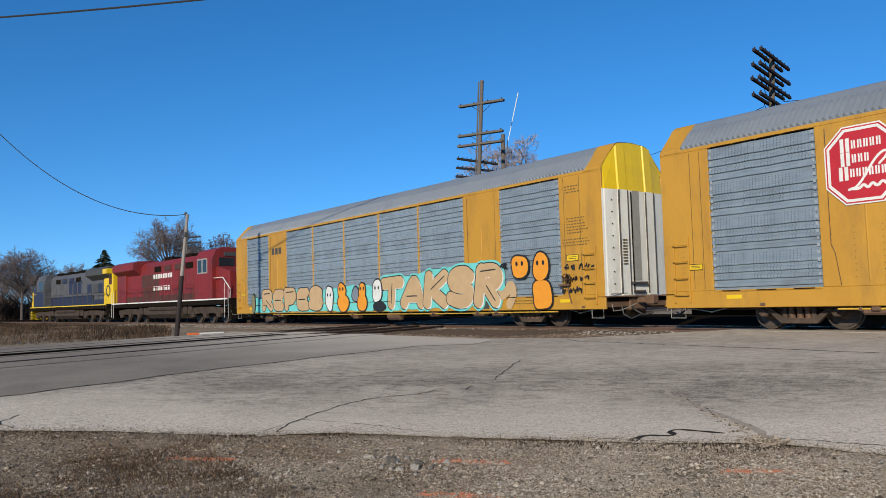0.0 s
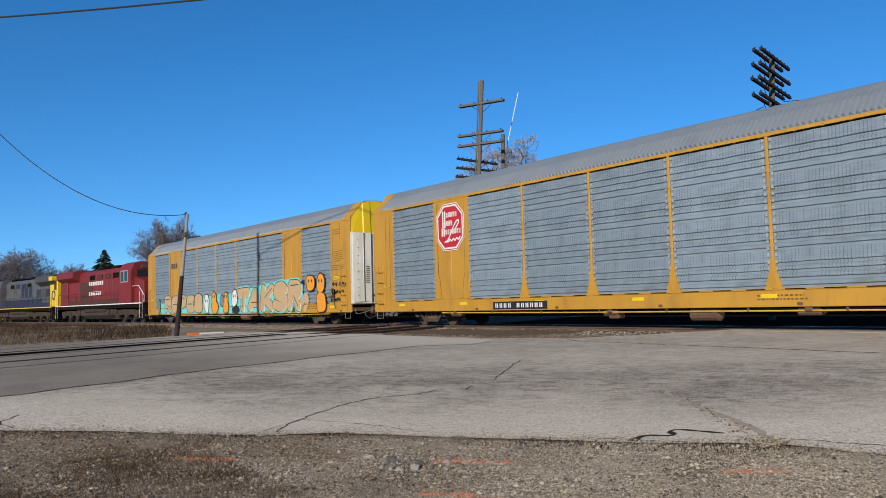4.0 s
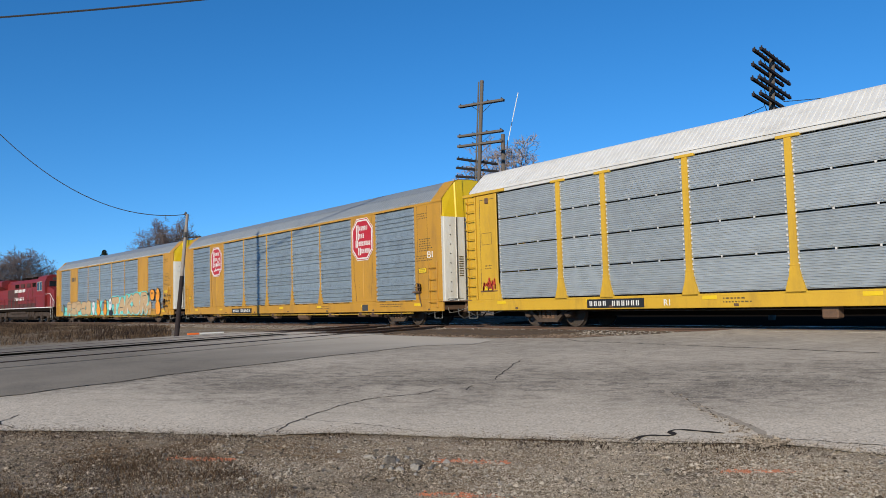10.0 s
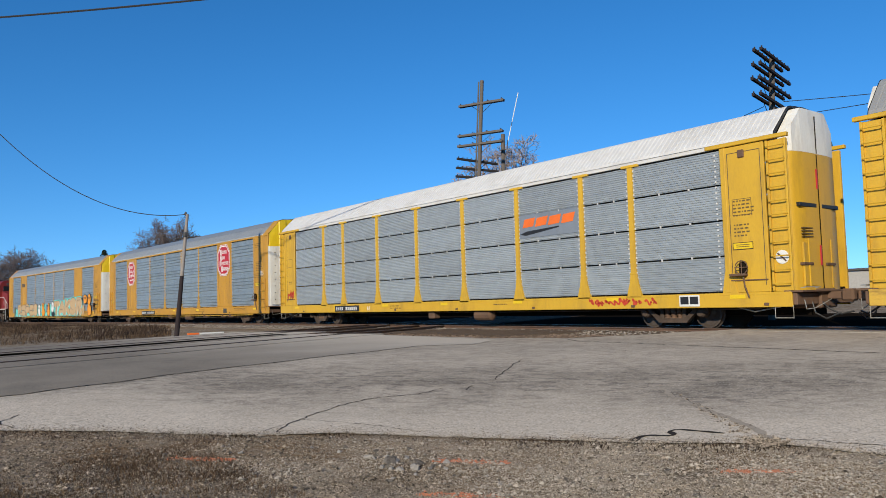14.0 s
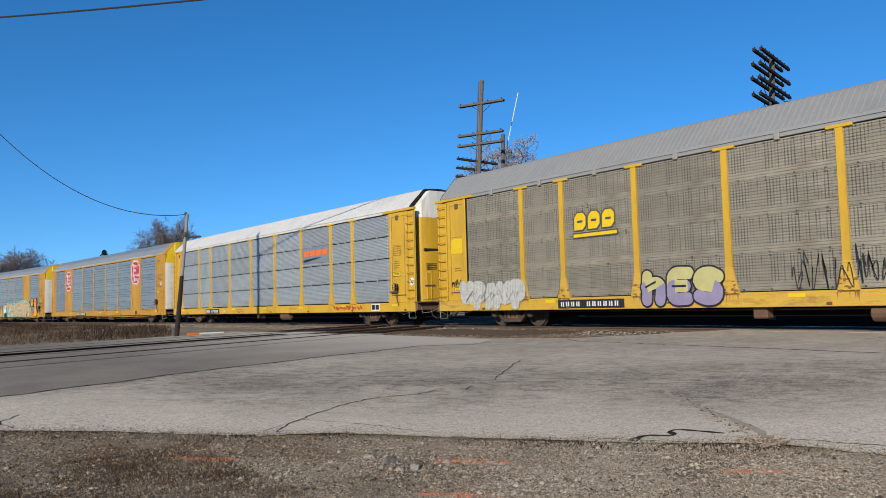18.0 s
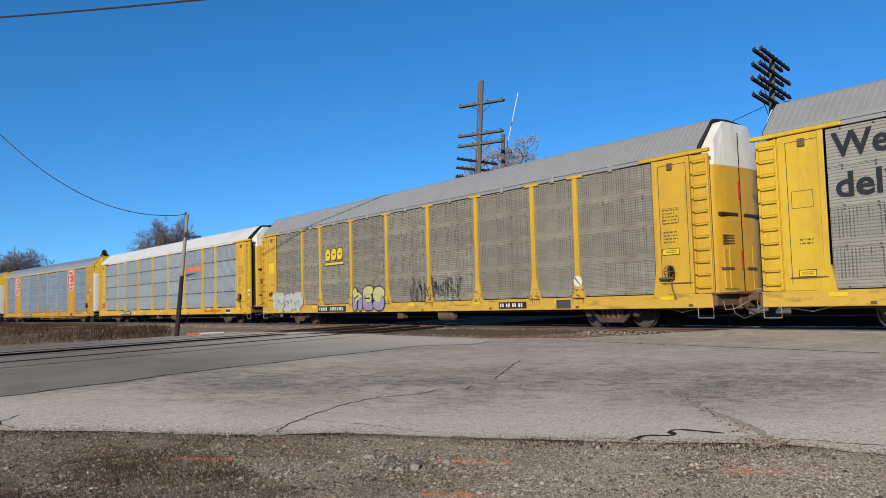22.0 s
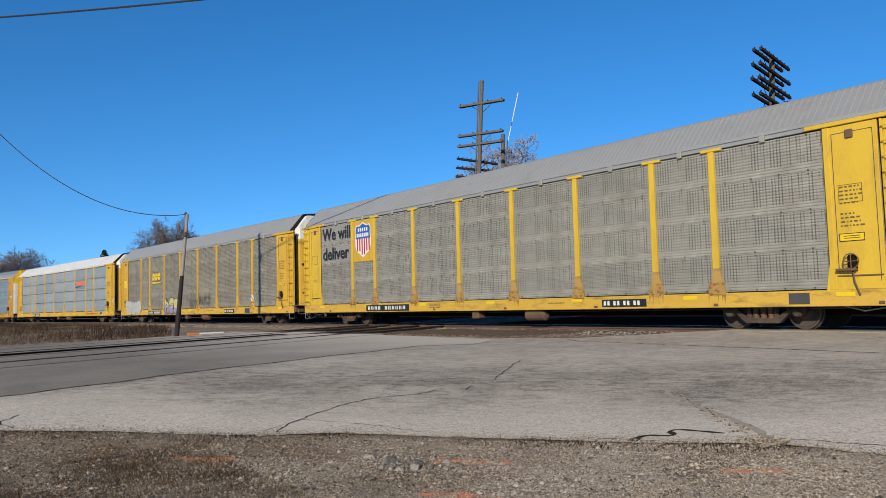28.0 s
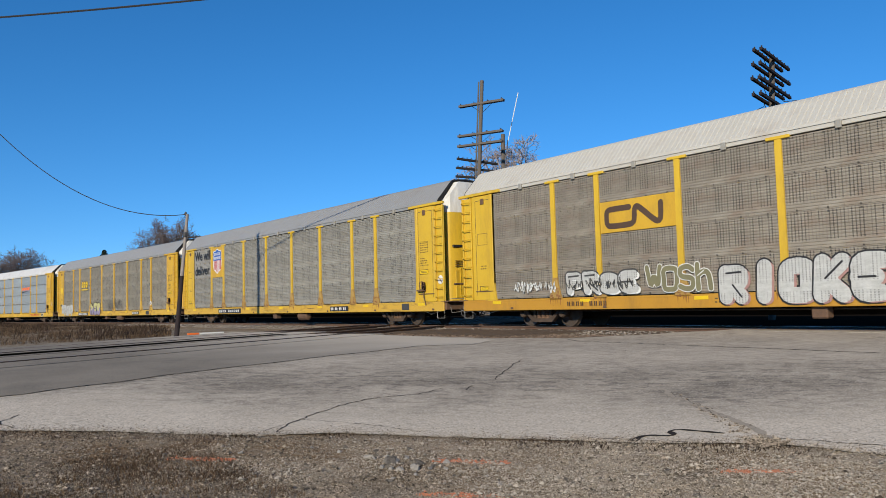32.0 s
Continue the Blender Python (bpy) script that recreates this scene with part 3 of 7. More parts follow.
def rail_line(points, name_parent, label="rusty steel rail with a polished head", top=None):
    """Rail along (x, y, heading) points: the rusted body and the bright running band."""
    prof = rail_profile()
    rows = [[(x - o * math.sin(h), y + o * math.cos(h), z) for o, z in prof + prof[:1]] for x, y, h in points]
    r = part("rail", MB().sheet(rows, flip=True), M_RAILSIDE, name_parent, label)
    band = [[(x - o * math.sin(h), y + o * math.cos(h), 0.003) for o in (-0.024, 0.024)] for x, y, h in points]
    part("running_band", MB().sheet(band, flip=True), top or M_RAILTOP, r, "worn running surface")
    return r


def build_tracks():
    qs = [x for x in range(-200, -28, 4)] + [-28, 14, 80]
    ballast = MB()
    lo = MB()
    rows = []
    for q in [x for x in range(-200, -27, 3)] + [-27, -20, -11.3]:
        row = []
        for o, z in ((-3.6, -0.2), (-2.4, -0.13), (-1.3, -0.1), (0.0, -0.1), (0.95, -0.1)):
            x, y, h = along(q, o)
            row.append((x, y, z))
        rows.append(row)
    lo.sheet(rows, flip=True)
    single("ballast", lo, M_BALLAST, "grey-brown crushed stone ballast under the main track", "ballast", kind="structure")
    main = thing("main_track", "main railway track on timber ties and ballast", "railway track", kind="structure")
    for o in (-0.755, 0.755):
        rail_line([along(q, o) for q in qs], main)
    tie = MB().cbox(-0.115, 0.115, -1.3, 1.3, -0.26, -0.085, 0.015).mesh("tie", M_TIE)
    q = -11.6
    while q > -120:
        x, y, h = along(q)
        part("tie", tie, None, main, at=pose(x, y, 0, 0, 0, math.degrees(h)))
        q -= 0.52
    long_tie = MB().cbox(-0.13, 0.13, -4.9, -1.5, -0.24, -0.075, 0.02).mesh("crossing_timber", M_TIE)
    for k in range(11):
        part("crossing_timber", long_tie, None, main, "long dark timber at the diamond crossing", at=pose(-21.6 + 0.62 * k, YC + 0.15 * (k % 3), 0, 0, 0, -6))
    # the crossing double track
    d2 = Vector((-0.41, 0.912, 0)).normalized()
    n2 = Vector((d2.y, -d2.x, 0))
    heading = math.atan2(d2.y, d2.x)
    for i, base in enumerate((Vector((-17.35, 2.4, 0)), Vector((-21.25, 2.6, 0)))):
        tr = thing("crossing_track", "second railway track that crosses the main track at an angle", "railway track", kind="structure")
        for o in (-0.755, 0.755):
            pts = []
            for s in (-30, 0, 8, 15.5, 16.2, 22, 60, 140):
                q = base + d2 * s + n2 * o
                pts.append((q.x, q.y, heading))
            rail_line(pts, tr, "rusty steel rail set in the road", M_RAILDULL)
        for s in [11.2 + 0.55 * j for j in range(60)]:
            q = base + d2 * s
            if abs(q.y - YC) < 2.2:
                continue
            part("tie", tie, None, tr, at=pose(q.x, q.y, -0.004, 0, 0, math.degrees(heading)))
        # the last strip's dark colour draws the shaded flangeway groove
        for a, b, z, mtl, what in ((-0.72, 0.72, -0.006, M_ASPHALT, "grey crossing panel between rails in the road"), (0.79, 2.2, -0.01, M_ASPHALT, "grey crossing panel beside a rail in the road"), (-2.1, -0.79, -0.01, M_ASPHALT, "grey crossing panel beside a rail in the road"), (0.83, 0.93, -0.002, M_TAR, "dark strip standing in for the shaded flangeway beside a rail")):
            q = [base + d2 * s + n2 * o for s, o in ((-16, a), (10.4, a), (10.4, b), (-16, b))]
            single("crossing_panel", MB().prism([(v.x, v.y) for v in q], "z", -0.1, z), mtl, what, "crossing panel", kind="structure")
    bed = MB()
    for base, reach in ((Vector((-19.3, 2.5, 0)), (9.5, 14, 19.6)), (Vector((-19.3, 2.5, 0)), (19.6, 26, 36, 44)), (Vector((-19.3, 2.5, 0)), (44, 80, 140))):
        # this stretch of bed is blackened for the shade behind the train
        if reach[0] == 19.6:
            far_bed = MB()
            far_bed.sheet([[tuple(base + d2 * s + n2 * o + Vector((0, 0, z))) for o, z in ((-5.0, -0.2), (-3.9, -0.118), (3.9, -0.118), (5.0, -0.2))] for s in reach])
            single("cinder_bed", far_bed, M_SHADEBED, "crossing-track bed blackened for the train's shade", "ballast", kind="structure")
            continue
        rows = []
        for s in reach:
            rows.append([tuple(base + d2 * s + n2 * o + Vector((0, 0, z))) for o, z in ((-5.0, -0.2), (-3.9, -0.118), (3.9, -0.118), (5.0, -0.2))])
        bed.sheet(rows)
    single("ballast", bed, M_BALLAST, "dark crushed stone bed under the crossing tracks", "ballast", kind="structure")
    # stones strewn over the beds
    rnd = random.Random(8)
    st = MB()
    for _ in range(9000):
        q = rnd.uniform(-60, -11.5)
        o = rnd.choice((rnd.uniform(-3.5, -0.9), rnd.uniform(-0.65, 0.65), rnd.uniform(-3.5, -1.4)))
        x, y, h = along(q, o)
        pebble(st, x, y, -0.1 if abs(o) < 1.3 else -0.13 + (abs(o) - 2.4) * -0.05, rnd.uniform(0.022, 0.05), rnd)
    brown = MB()
    for _ in range(3600):
        x, y = rnd.uniform(-21, -11.5), rnd.uniform(12.6, 16)
        pebble(brown, x, y, -0.12, rnd.uniform(0.02, 0.05), rnd)
    single("ballast_stones", brown, M_BROWNSTONE, "loose brown stones by the diamond crossing", "ballast", kind="stuff")
    single("ballast_stones", st, M_BALLASTSTONE, "loose grey-brown ballast stones", "ballast", kind="stuff")


PEB = [(0, 0, 1), (0, 0, -0.6), (1, 0, 0.1), (-1, 0.1, 0), (0.1, 1, 0), (0, -1, 0.1)]


def pebble(mb, x, y, z, r, rnd):
    a, sx, sy, sz = rnd.uniform(0, 6.3), r * rnd.uniform(0.7, 1.3), r * rnd.uniform(0.6, 1.1), r * rnd.uniform(0.45, 0.9)
    c, s = math.cos(a), math.sin(a)
    vs = []
    for px, py, pz in PEB:
        px, py, pz = px * sx * rnd.uniform(0.8, 1.2), py * sy * rnd.uniform(0.8, 1.2), pz * sz
        vs.append((x + c * px - s * py, y + s * px + c * py, z + pz))
    mb.add(vs, [(0, 2, 4), (0, 4, 3), (0, 3, 5), (0, 5, 2), (1, 4, 2), (1, 3, 4), (1, 5, 3), (1, 2, 5)])


def lerp_edge(f):
    k = f * (len(NEAR_EDGE) - 1.001)
    i = int(k)
    (x0, y0), (x1, y1) = NEAR_EDGE[i], NEAR_EDGE[i + 1]
    return x0 + (x1 - x0) * (k - i), y0 + (y1 - y0) * (k - i)


def build_verge():
    """Loose stones, painted marks and rocks on the dirt before the road."""
    rnd = random.Random(21)
    st, pale, st2 = MB(), MB(), MB()
    for _ in range(190000):
        f = rnd.uniform(0, 1)
        # along the road's near edge, from it towards the camera
        ex, ey = -8.9 + 6.5 * f, 0.7 + 5.5 * f
        k = rnd.uniform(-0.05, 0.46)
        x, y = ex * (1 - k), ey * (1 - k)
        clump = noise.noise((x * 3.0, y * 3.0, 9)) + 0.6 * noise.noise((x * 9.0, y * 9.0, 1))
        if clump + 0.5 * min(f, 0.7) < rnd.uniform(-0.7, 0.75) or road_side(x, y):
            continue
        r = 0.0033 + 0.0058 * rnd.random() ** 2 + (0.014 * rnd.random() if rnd.random() < 0.05 else 0)
        light = f - 0.35 + 0.45 * noise.noise((x * 1.2, y * 1.2, 3)) > rnd.uniform(-0.1, 0.75)
        pebble(pale if light else st, x, y, ground_z(x, y) - 0.014 + rough_z(x, y) + r * rnd.uniform(0.0, 1.0), r, rnd)
    fine = MB()
    for _ in range(70000):
        f = 0.38 + 0.62 * rnd.random() ** 0.8
        k = rnd.uniform(-0.05, 0.46)
        x, y = (-8.9 + 6.5 * f) * (1 - k), (0.7 + 5.5 * f) * (1 - k)
        if not road_side(x, y):
            pebble(fine, x, y, ground_z(x, y) - 0.013 + rough_z(x, y), 0.0026 + 0.0026 * rnd.random(), rnd)
    single("grit", fine, M_FINEGRIT, "fine grey-tan grit pressed into the dirt", "gravel", kind="stuff")
    for _ in range(900):
        f = rnd.random() ** 8.0
        x, y = -3.35 - 1.9 * f + rnd.gauss(0, 0.07 * (1.1 - f)), 5.8 + 1.5 * f + rnd.gauss(0, 0.07 * (1.1 - f))
        pebble(st2, x, y, ground_z(x, y) + 0.002, 0.004 + 0.016 * rnd.random() ** 3, rnd)
    # grit thrown over the road's near edge
    for _ in range(7000):
        x, y = lerp_edge(rnd.random())
        d = rnd.expovariate(9.0) - 0.03
        x, y = x * (1 + d / 6.5), y * (1 + d / 6.5)
        pebble(pale if rnd.random() < 0.45 else st, x, y, ground_z(x, y) + 0.003, 0.003 + 0.006 * rnd.random() ** 2, rnd)
    single("gravel", st, M_STONE, "fine loose brown gravel strewn over the dirt", "gravel", kind="stuff")
    single("gravel", pale, M_GRIT, "fine loose pale grey gravel", "gravel", kind="stuff")
    single("spilled_gravel", st2, M_STONE, "grey gravel spilled over the road's broken edge", "gravel", kind="stuff")


TWIG = 0.018


def tree_mesh(seed, height, wide, trunk_r, dense=1.0):
    """A leafless tree: limbs that sweep out to a domed crown of the half width wide, with three orders of ever finer twigs."""
    rnd = random.Random(seed)
    wood, tw = MB(), MB()
    rise = min(wide * 0.95, height * 0.42)
    mid = height - rise

    def loose():
        return Vector((rnd.gauss(0, 1), rnd.gauss(0, 1), rnd.gauss(0, 1))).normalized()

    def strip_to(p, d, length, w):
        q = p + d * length * 0.5 + loose() * length * 0.06
        e = p + d * length + loose() * length * 0.1
        u = d.cross(loose()).normalized() * max(w, TWIG)
        tw.add([p - u, p + u, q + u * 0.8, q - u * 0.8, e + u * 0.5, e - u * 0.5], [(0, 1, 2, 3), (3, 2, 4, 5)])
        return q, e
    top = Vector((rnd.uniform(-0.04, 0.04) * height, rnd.uniform(-0.04, 0.04) * height, height * 0.5))
    wood.tube([Vector((0, 0, -0.2)).lerp(top, k / 5) for k in range(6)], trunk_r, 7, trunk_r * 0.5)
    n = int(46 * dense)
    for i in range(n):
        a = i * 2.4 + rnd.uniform(-0.4, 0.4)
        up = -0.12 + 1.1 * ((i * 0.7549) % 1.0)
        k = rnd.uniform(0.9, 1.0) + rnd.choice((0.0, 0.0, 0.06))
        flat = math.sqrt(max(0.0, 1 - up * up)) if up < 1 else 0.0
        goal = Vector((wide * flat * math.cos(a) * k, wide * flat * math.sin(a) * k, mid + rise * up * k))
        base = Vector((0, 0, -0.2)).lerp(top, rnd.uniform(0.6, 1.0))
        bend = base.lerp(goal, 0.5) + Vector((0, 0, height * 0.06)) + loose() * height * 0.03
        limb = [base.lerp(bend, f).lerp(bend.lerp(goal, f), f) for f in (0, 0.2, 0.4, 0.6, 0.8, 1.0)]
        wood.tube(limb, trunk_r * rnd.uniform(0.22, 0.4), 4, 0.02)
        way = (goal - bend).normalized()
        for m in range(11):
            f = 0.5 + 0.5 * (m + rnd.random()) / 11
            p = base.lerp(bend, f).lerp(bend.lerp(goal, f), f)
            d = (way * 0.45 + loose() * 0.8 + Vector((0, 0, 0.15))).normalized()
            q, e = strip_to(p, d, wide * 0.2 * rnd.uniform(0.6, 1.15), 0.03)
            for o in range(6):
                d2 = (d * 0.7 + loose() * 0.8 + Vector((0, 0, 0.1))).normalized()
                q2, e2 = strip_to(q.lerp(e, rnd.random()), d2, wide * 0.13 * rnd.uniform(0.6, 1.2), 0.02)
                for _ in range(3):
                    strip_to(q2.lerp(e2, rnd.random()), (d2 + loose() * 0.9).normalized(), wide * 0.08 * rnd.uniform(0.6, 1.3), 0.016)
    return wood, tw


def build_tree(seed, x, y, height, wide, label, dense=1.0, twig=None):
    wood, tw = tree_mesh(seed, height, wide, height * 0.022, dense)
    t = thing("tree", label, "tree", "bare trees", at=pose(x, y, ground_z(x, y) - 0.06))
    part("trunk", wood, twig or M_BARK, t)
    part("crown", tw, twig or M_TWIG, t, "leafless branching crown of fine twigs")
    return t


def build_conifer(x, y, height):
    rnd = random.Random(5)
    t = thing("conifer", "dark green spruce behind the railway", "tree", at=pose(x, y, -0.1))
    part("trunk", MB().tube([(0, 0, 0), (0, 0, height)], 0.2, 6, 0.02), M_BARK, t)
    mb = MB()
    for i in range(1100):
        z = height * (0.12 + 0.88 * (rnd.randrange(34) + 0.9 * rnd.random()) / 34)
        L = (height - z) * 0.74 * rnd.uniform(0.25, 1.2) + 0.25
        a = rnd.uniform(0, math.tau)
        c, s = math.cos(a), math.sin(a)
        w = 0.16 + 0.14 * rnd.random()
        mb.add([(0, 0, z), (c * L * 0.6 - s * w, s * L * 0.6 + c * w, z - 0.1 * L), (c * L, s * L, z - 0.28 * L), (c * L * 0.6 + s * w, s * L * 0.6 - c * w, z - 0.1 * L)], [(0, 1, 2, 3)])
    part("crown", mb, M_NEEDLE, t, "tiers of drooping dark needles")


def telegraph_pole(x, y, base_z, top, arms, lean, label, wood=None, twin=False):
    """Pole with crossarms, braces and insulator pins; arms: (height, heading, length, pins, gap of a doubled arm or 0, timber); lean: shift of the top."""
    t = thing("telegraph_pole", label, "telegraph pole", "telegraph poles beyond the train", at=pose(x, y, base_z))
    h = top - base_z
    n = 8
    part("pole", MB().tube([(lean[0] * i / n, lean[1] * i / n, h * i / n) for i in range(n + 1)], 0.135, 10, 0.1), wood or M_POLEWOOD, t, smooth=True)
    if twin:
        part("riser", MB().tube([(lean[0] * f - 0.12, lean[1] * f - 0.13, h * f) for f in (0.5, 0.75, 0.995)], 0.045, 6), wood or M_POLEWOOD, t, "thin riser beside the pole")
    for z, heading, length, pins, gap, mtl in arms:
        f = (z - base_z) / h
        for side in ((-1, 1) if gap else (1,)):
            at = pose(lean[0] * f, lean[1] * f, z - base_z, 0, 0, heading) @ pose(0, side * (gap / 2 if gap else 0.15), 0)
            arm = part("crossarm", MB().cbox(-length / 2, length / 2, -0.05, 0.05, -0.06, 0.06), mtl, t, at=at)
            pin = shared("insulator", lambda: MB().lathe([(0.05, 0.01), (0.07, 0.01), (0.075, 0.026), (0.12, 0.03), (0.14, 0.015)], "z", (0, 0, 0), 6).mesh("insulator", M_DARKWOOD))
            for i in range(pins):
                u = -length / 2 + 0.12 + (length - 0.24) * i / max(1, pins - 1)
                if abs(u) > 0.15:
                    part("insulator", pin, None, arm, at=pose(u, 0, 0))
            if side == 1:
                for s in (-1, 1):
                    part("brace", MB().tube([(s * 0.62, 0.0, -0.05), (0, 0.0, -0.5)], 0.014, 4), M_DARKWOOD, arm)
    return t


def wire(pts, sag, r, label, parts=24):
    """A hanging cable through two points."""
    a, b = Vector(pts[0]), Vector(pts[1])
    line = [a.lerp(b, i / parts) - Vector((0, 0, 4 * sag * (i / parts) * (1 - i / parts))) for i in range(parts + 1)]
    return single("overhead_wire", MB().tube(line, r, 5), M_WIRE, label, "cable", "overhead wires")


def build_poles():
    up = [(z, 24, 2.7, 4, 0.16, M_POLEWOOD) for z in (11.66, 9.99, 9.43)]
    low = [(8.49, 93, 3.0, 10, 0, M_DARKWOOD), (8.04, 85, 2.8, 10, 0, M_DARKWOOD), (7.6, 80, 2.7, 10, 0, M_DARKWOOD)]
    telegraph_pole(-31.44, 26.31, -0.3, 12.93, up + low, (0.51, 0.61), "tall weathered telegraph pole with six crossarms", twin=True)
    dark = [(z, 103, w, 8 if k % 2 == 0 else 3, 0.25, M_BLACKISHWOOD) for k, (z, w) in enumerate(((9.7, 3.55), (9.14, 3.8), (8.61, 3.95), (8.05, 3.7)))]
    telegraph_pole(-15.11, 27.06, -0.3, 9.8, dark, (0.45, 0.26), "leaning telegraph pole with double dark crossarms")
    telegraph_pole(-62.0, 21.4, -0.3, 7.3, [(z, 24, 2.8, 8, 0, M_DARKWOOD) for z in (6.75, 6.3, 5.85)], (0.1, 0.05), "distant telegraph pole with three dark crossarms")


build_ground()
build_road()
build_tracks()
build_verge()
build_poles()

# ---- the train ----
TRAIN = []  # (thing, metres along, half distance of truck centres)
SPIN = []  # (wheelset, x, z, radius)
ROOF = [(-1.50, 4.74), (-1.48, 4.80), (-1.47, 4.83), (-1.41, 4.895), (-1.36, 4.949), (-1.25, 5.067), (-1.1, 5.228), (-0.96, 5.38), (-0.82, 5.53), (-0.74, 5.59), (-0.62, 5.625), (0, 5.67)]
ROOF = ROOF + [(-y, z) for y, z in ROOF[-2::-1]]


def corrugated(width, height, period, depth, key_mat, rivets=0, skip=0):
    """A sheet that faces -y, with ribs along x: x 0..width, z 0..height."""
    n = max(1, round(height / period))
    prof = []
    for i in range(n):
        z = height * i / n
        p = height / n
        if skip and i % skip == skip - 1:
            prof += [(-depth * 0.55, z), (-depth * 0.55, z + 0.95 * p)]
            continue
        prof += [(0.0, z), (0.0, z + 0.3 * p), (-depth, z + 0.42 * p), (-depth, z + 0.88 * p)]
    prof.append((0.0, height))
    mb = MB()
    m = 10 if skip else 1
    rows = [[(width * j / m, y + (0.009 * noise.noise((j * 0.45, z * 1.7, width)) if skip else 0.0), z + (0.012 * noise.noise((j * 0.6, z * 0.9, 7 + width)) if skip else 0.0)) for y, z in prof] for j in range(m + 1)]
    mb.sheet(rows)
    mb.add([(0, 0.02, 0), (width, 0.02, 0), (width, 0.02, height), (0, 0.02, height)], [(3, 2, 1, 0)])
    for i in range(rivets):
        u = width * (i + 0.5) / rivets
        mb.box(u - 0.022, u + 0.022, -depth - 0.014, 0, 0.05, 0.085)
    return mb.mesh("panel", key_mat)


def truck(car, x, axle=0.89, radius=0.42, mtl=None):
    """Two-axle truck with cast side frames, bolster, springs and two wheelsets."""
    t = part("truck", shared("bolster", lambda: MB().cbox(-0.22, 0.22, -0.85, 0.85, 0.38, 0.62, 0.03).mesh("bolster", M_CAST)), None, car, "dusty cast-steel truck", at=pose(x, 0, 0))

    def frame_mesh():
        """Cast side frame: bowed top chord, dropped bottom chord, columns and pedestals with open windows between."""
        mb = MB()
        mb.prism([(-1.12, 0.5), (-1.1, 0.6), (-0.9, 0.68), (-0.66, 0.66), (-0.36, 0.76), (0.36, 0.76), (0.66, 0.66), (0.9, 0.68), (1.1, 0.6), (1.12, 0.5), (0.7, 0.54), (0.34, 0.64), (-0.34, 0.64), (-0.7, 0.54)], "y", -1.16, -1.0)
        mb.prism([(-0.8, 0.5), (-0.66, 0.5), (-0.36, 0.28), (0.36, 0.28), (0.66, 0.5), (0.8, 0.5), (0.44, 0.16), (-0.44, 0.16)][::-1], "y", -1.15, -1.01)
        for s in (-1, 1):
            mb.cbox(s * 0.36 - 0.06, s * 0.36 + 0.06, -1.14, -1.0, 0.26, 0.68, 0.02)
            mb.cbox(s * 0.89 - 0.2, s * 0.89 + 0.2, -1.14, -0.98, 0.38, 0.62, 0.03)
            mb.lathe([(-1.2, 0.04), (-1.19, 0.09), (-1.13, 0.12), (-0.9, 0.12)], "y", (s * 0.89, 0, 0.42), 12)
        return mb.mesh("side_frame", M_CASTFRAME)

    def spring_mesh():
        mb = MB()
        for u in (-0.2, 0.0, 0.2):
            mb.lathe([(0.25, 0.075), (0.30, 0.085), (0.32, 0.07), (0.37, 0.085), (0.40, 0.07), (0.45, 0.085), (0.48, 0.07), (0.53, 0.085), (0.62, 0.075)], "z", (u, -1.06, 0), 8)
        return mb.mesh("springs", M_RUSTY)
    for r in (0, 180):
        part("side_frame", shared("side_frame", frame_mesh), None, t, at=pose(0, 0, 0, 0, 0, r))
        part("springs", shared("springs", spring_mesh), None, t, at=pose(0, 0, 0, 0, 0, r))

    def wheelset_mesh():
        mb = MB()
        mb.lathe([(-1.0, 0.07), (1.0, 0.07)], "y", (0, 0, 0), 8)
        for s in (-1, 1):
            pr = [(s * 0.66, 0.30), (s * 0.66, 0.445), (s * 0.69, 0.445), (s * 0.70, 0.42), (s * 0.79, 0.415), (s * 0.795, 0.37), (s * 0.755, 0.34), (s * 0.74, 0.2), (s * 0.79, 0.14), (s * 0.81, 0.09), (s * 0.81, 0.05)]
            mb.lathe(pr if s < 0 else pr, "y", (0, 0, 0), 26)
            for k in range(3):
                a = k * math.tau / 3
                mb.box(math.cos(a) * 0.25 - 0.02, math.cos(a) * 0.25 + 0.02, s * 0.745 - 0.01, s * 0.745 + 0.012, math.sin(a) * 0.25 - 0.02, math.sin(a) * 0.25 + 0.02)
        return mb.mesh("wheelset", M_TREAD, True)
    for s in (-axle, axle):
        w = part("wheelset", shared("wheelset%.2f" % radius, wheelset_mesh), None, t, at=pose(s, 0, radius))
        SPIN.append((w, s, radius))
    return t


def coupler(car, x, s):
    """Knuckle coupler, air hose and lever at the end x of a car; s: +1 or -1."""
    mb = MB().cbox(min(x, x + s * 0.5), max(x, x + s * 0.5), -0.09, 0.09, 0.72, 0.9, 0.02)
    mb.cbox(min(x + s * 0.42, x + s * 0.72), max(x + s * 0.42, x + s * 0.72), -0.2, 0.12, 0.66, 0.96, 0.05)
    c = part("coupler", mb, M_RUSTY, car, "rusty knuckle coupler", smooth=False)
    part("air_hose", MB().tube([(x, -0.35, 0.7), (x + s * 0.2, -0.37, 0.5), (x + s * 0.45, -0.3, 0.36), (x + s * 0.68, -0.12, 0.42)], 0.025, 6), M_BLACK, c, "black rubber air hose")
    part("uncoupling_lever", MB().tube([(x + s * 0.12, -1.35, 0.72), (x + s * 0.14, -1.3, 0.5), (x + s * 0.2, -1.0, 0.52), (x + s * 0.25, -0.3, 0.72)], 0.011, 5), M_PLAIN, c, "thin pale lever rod")


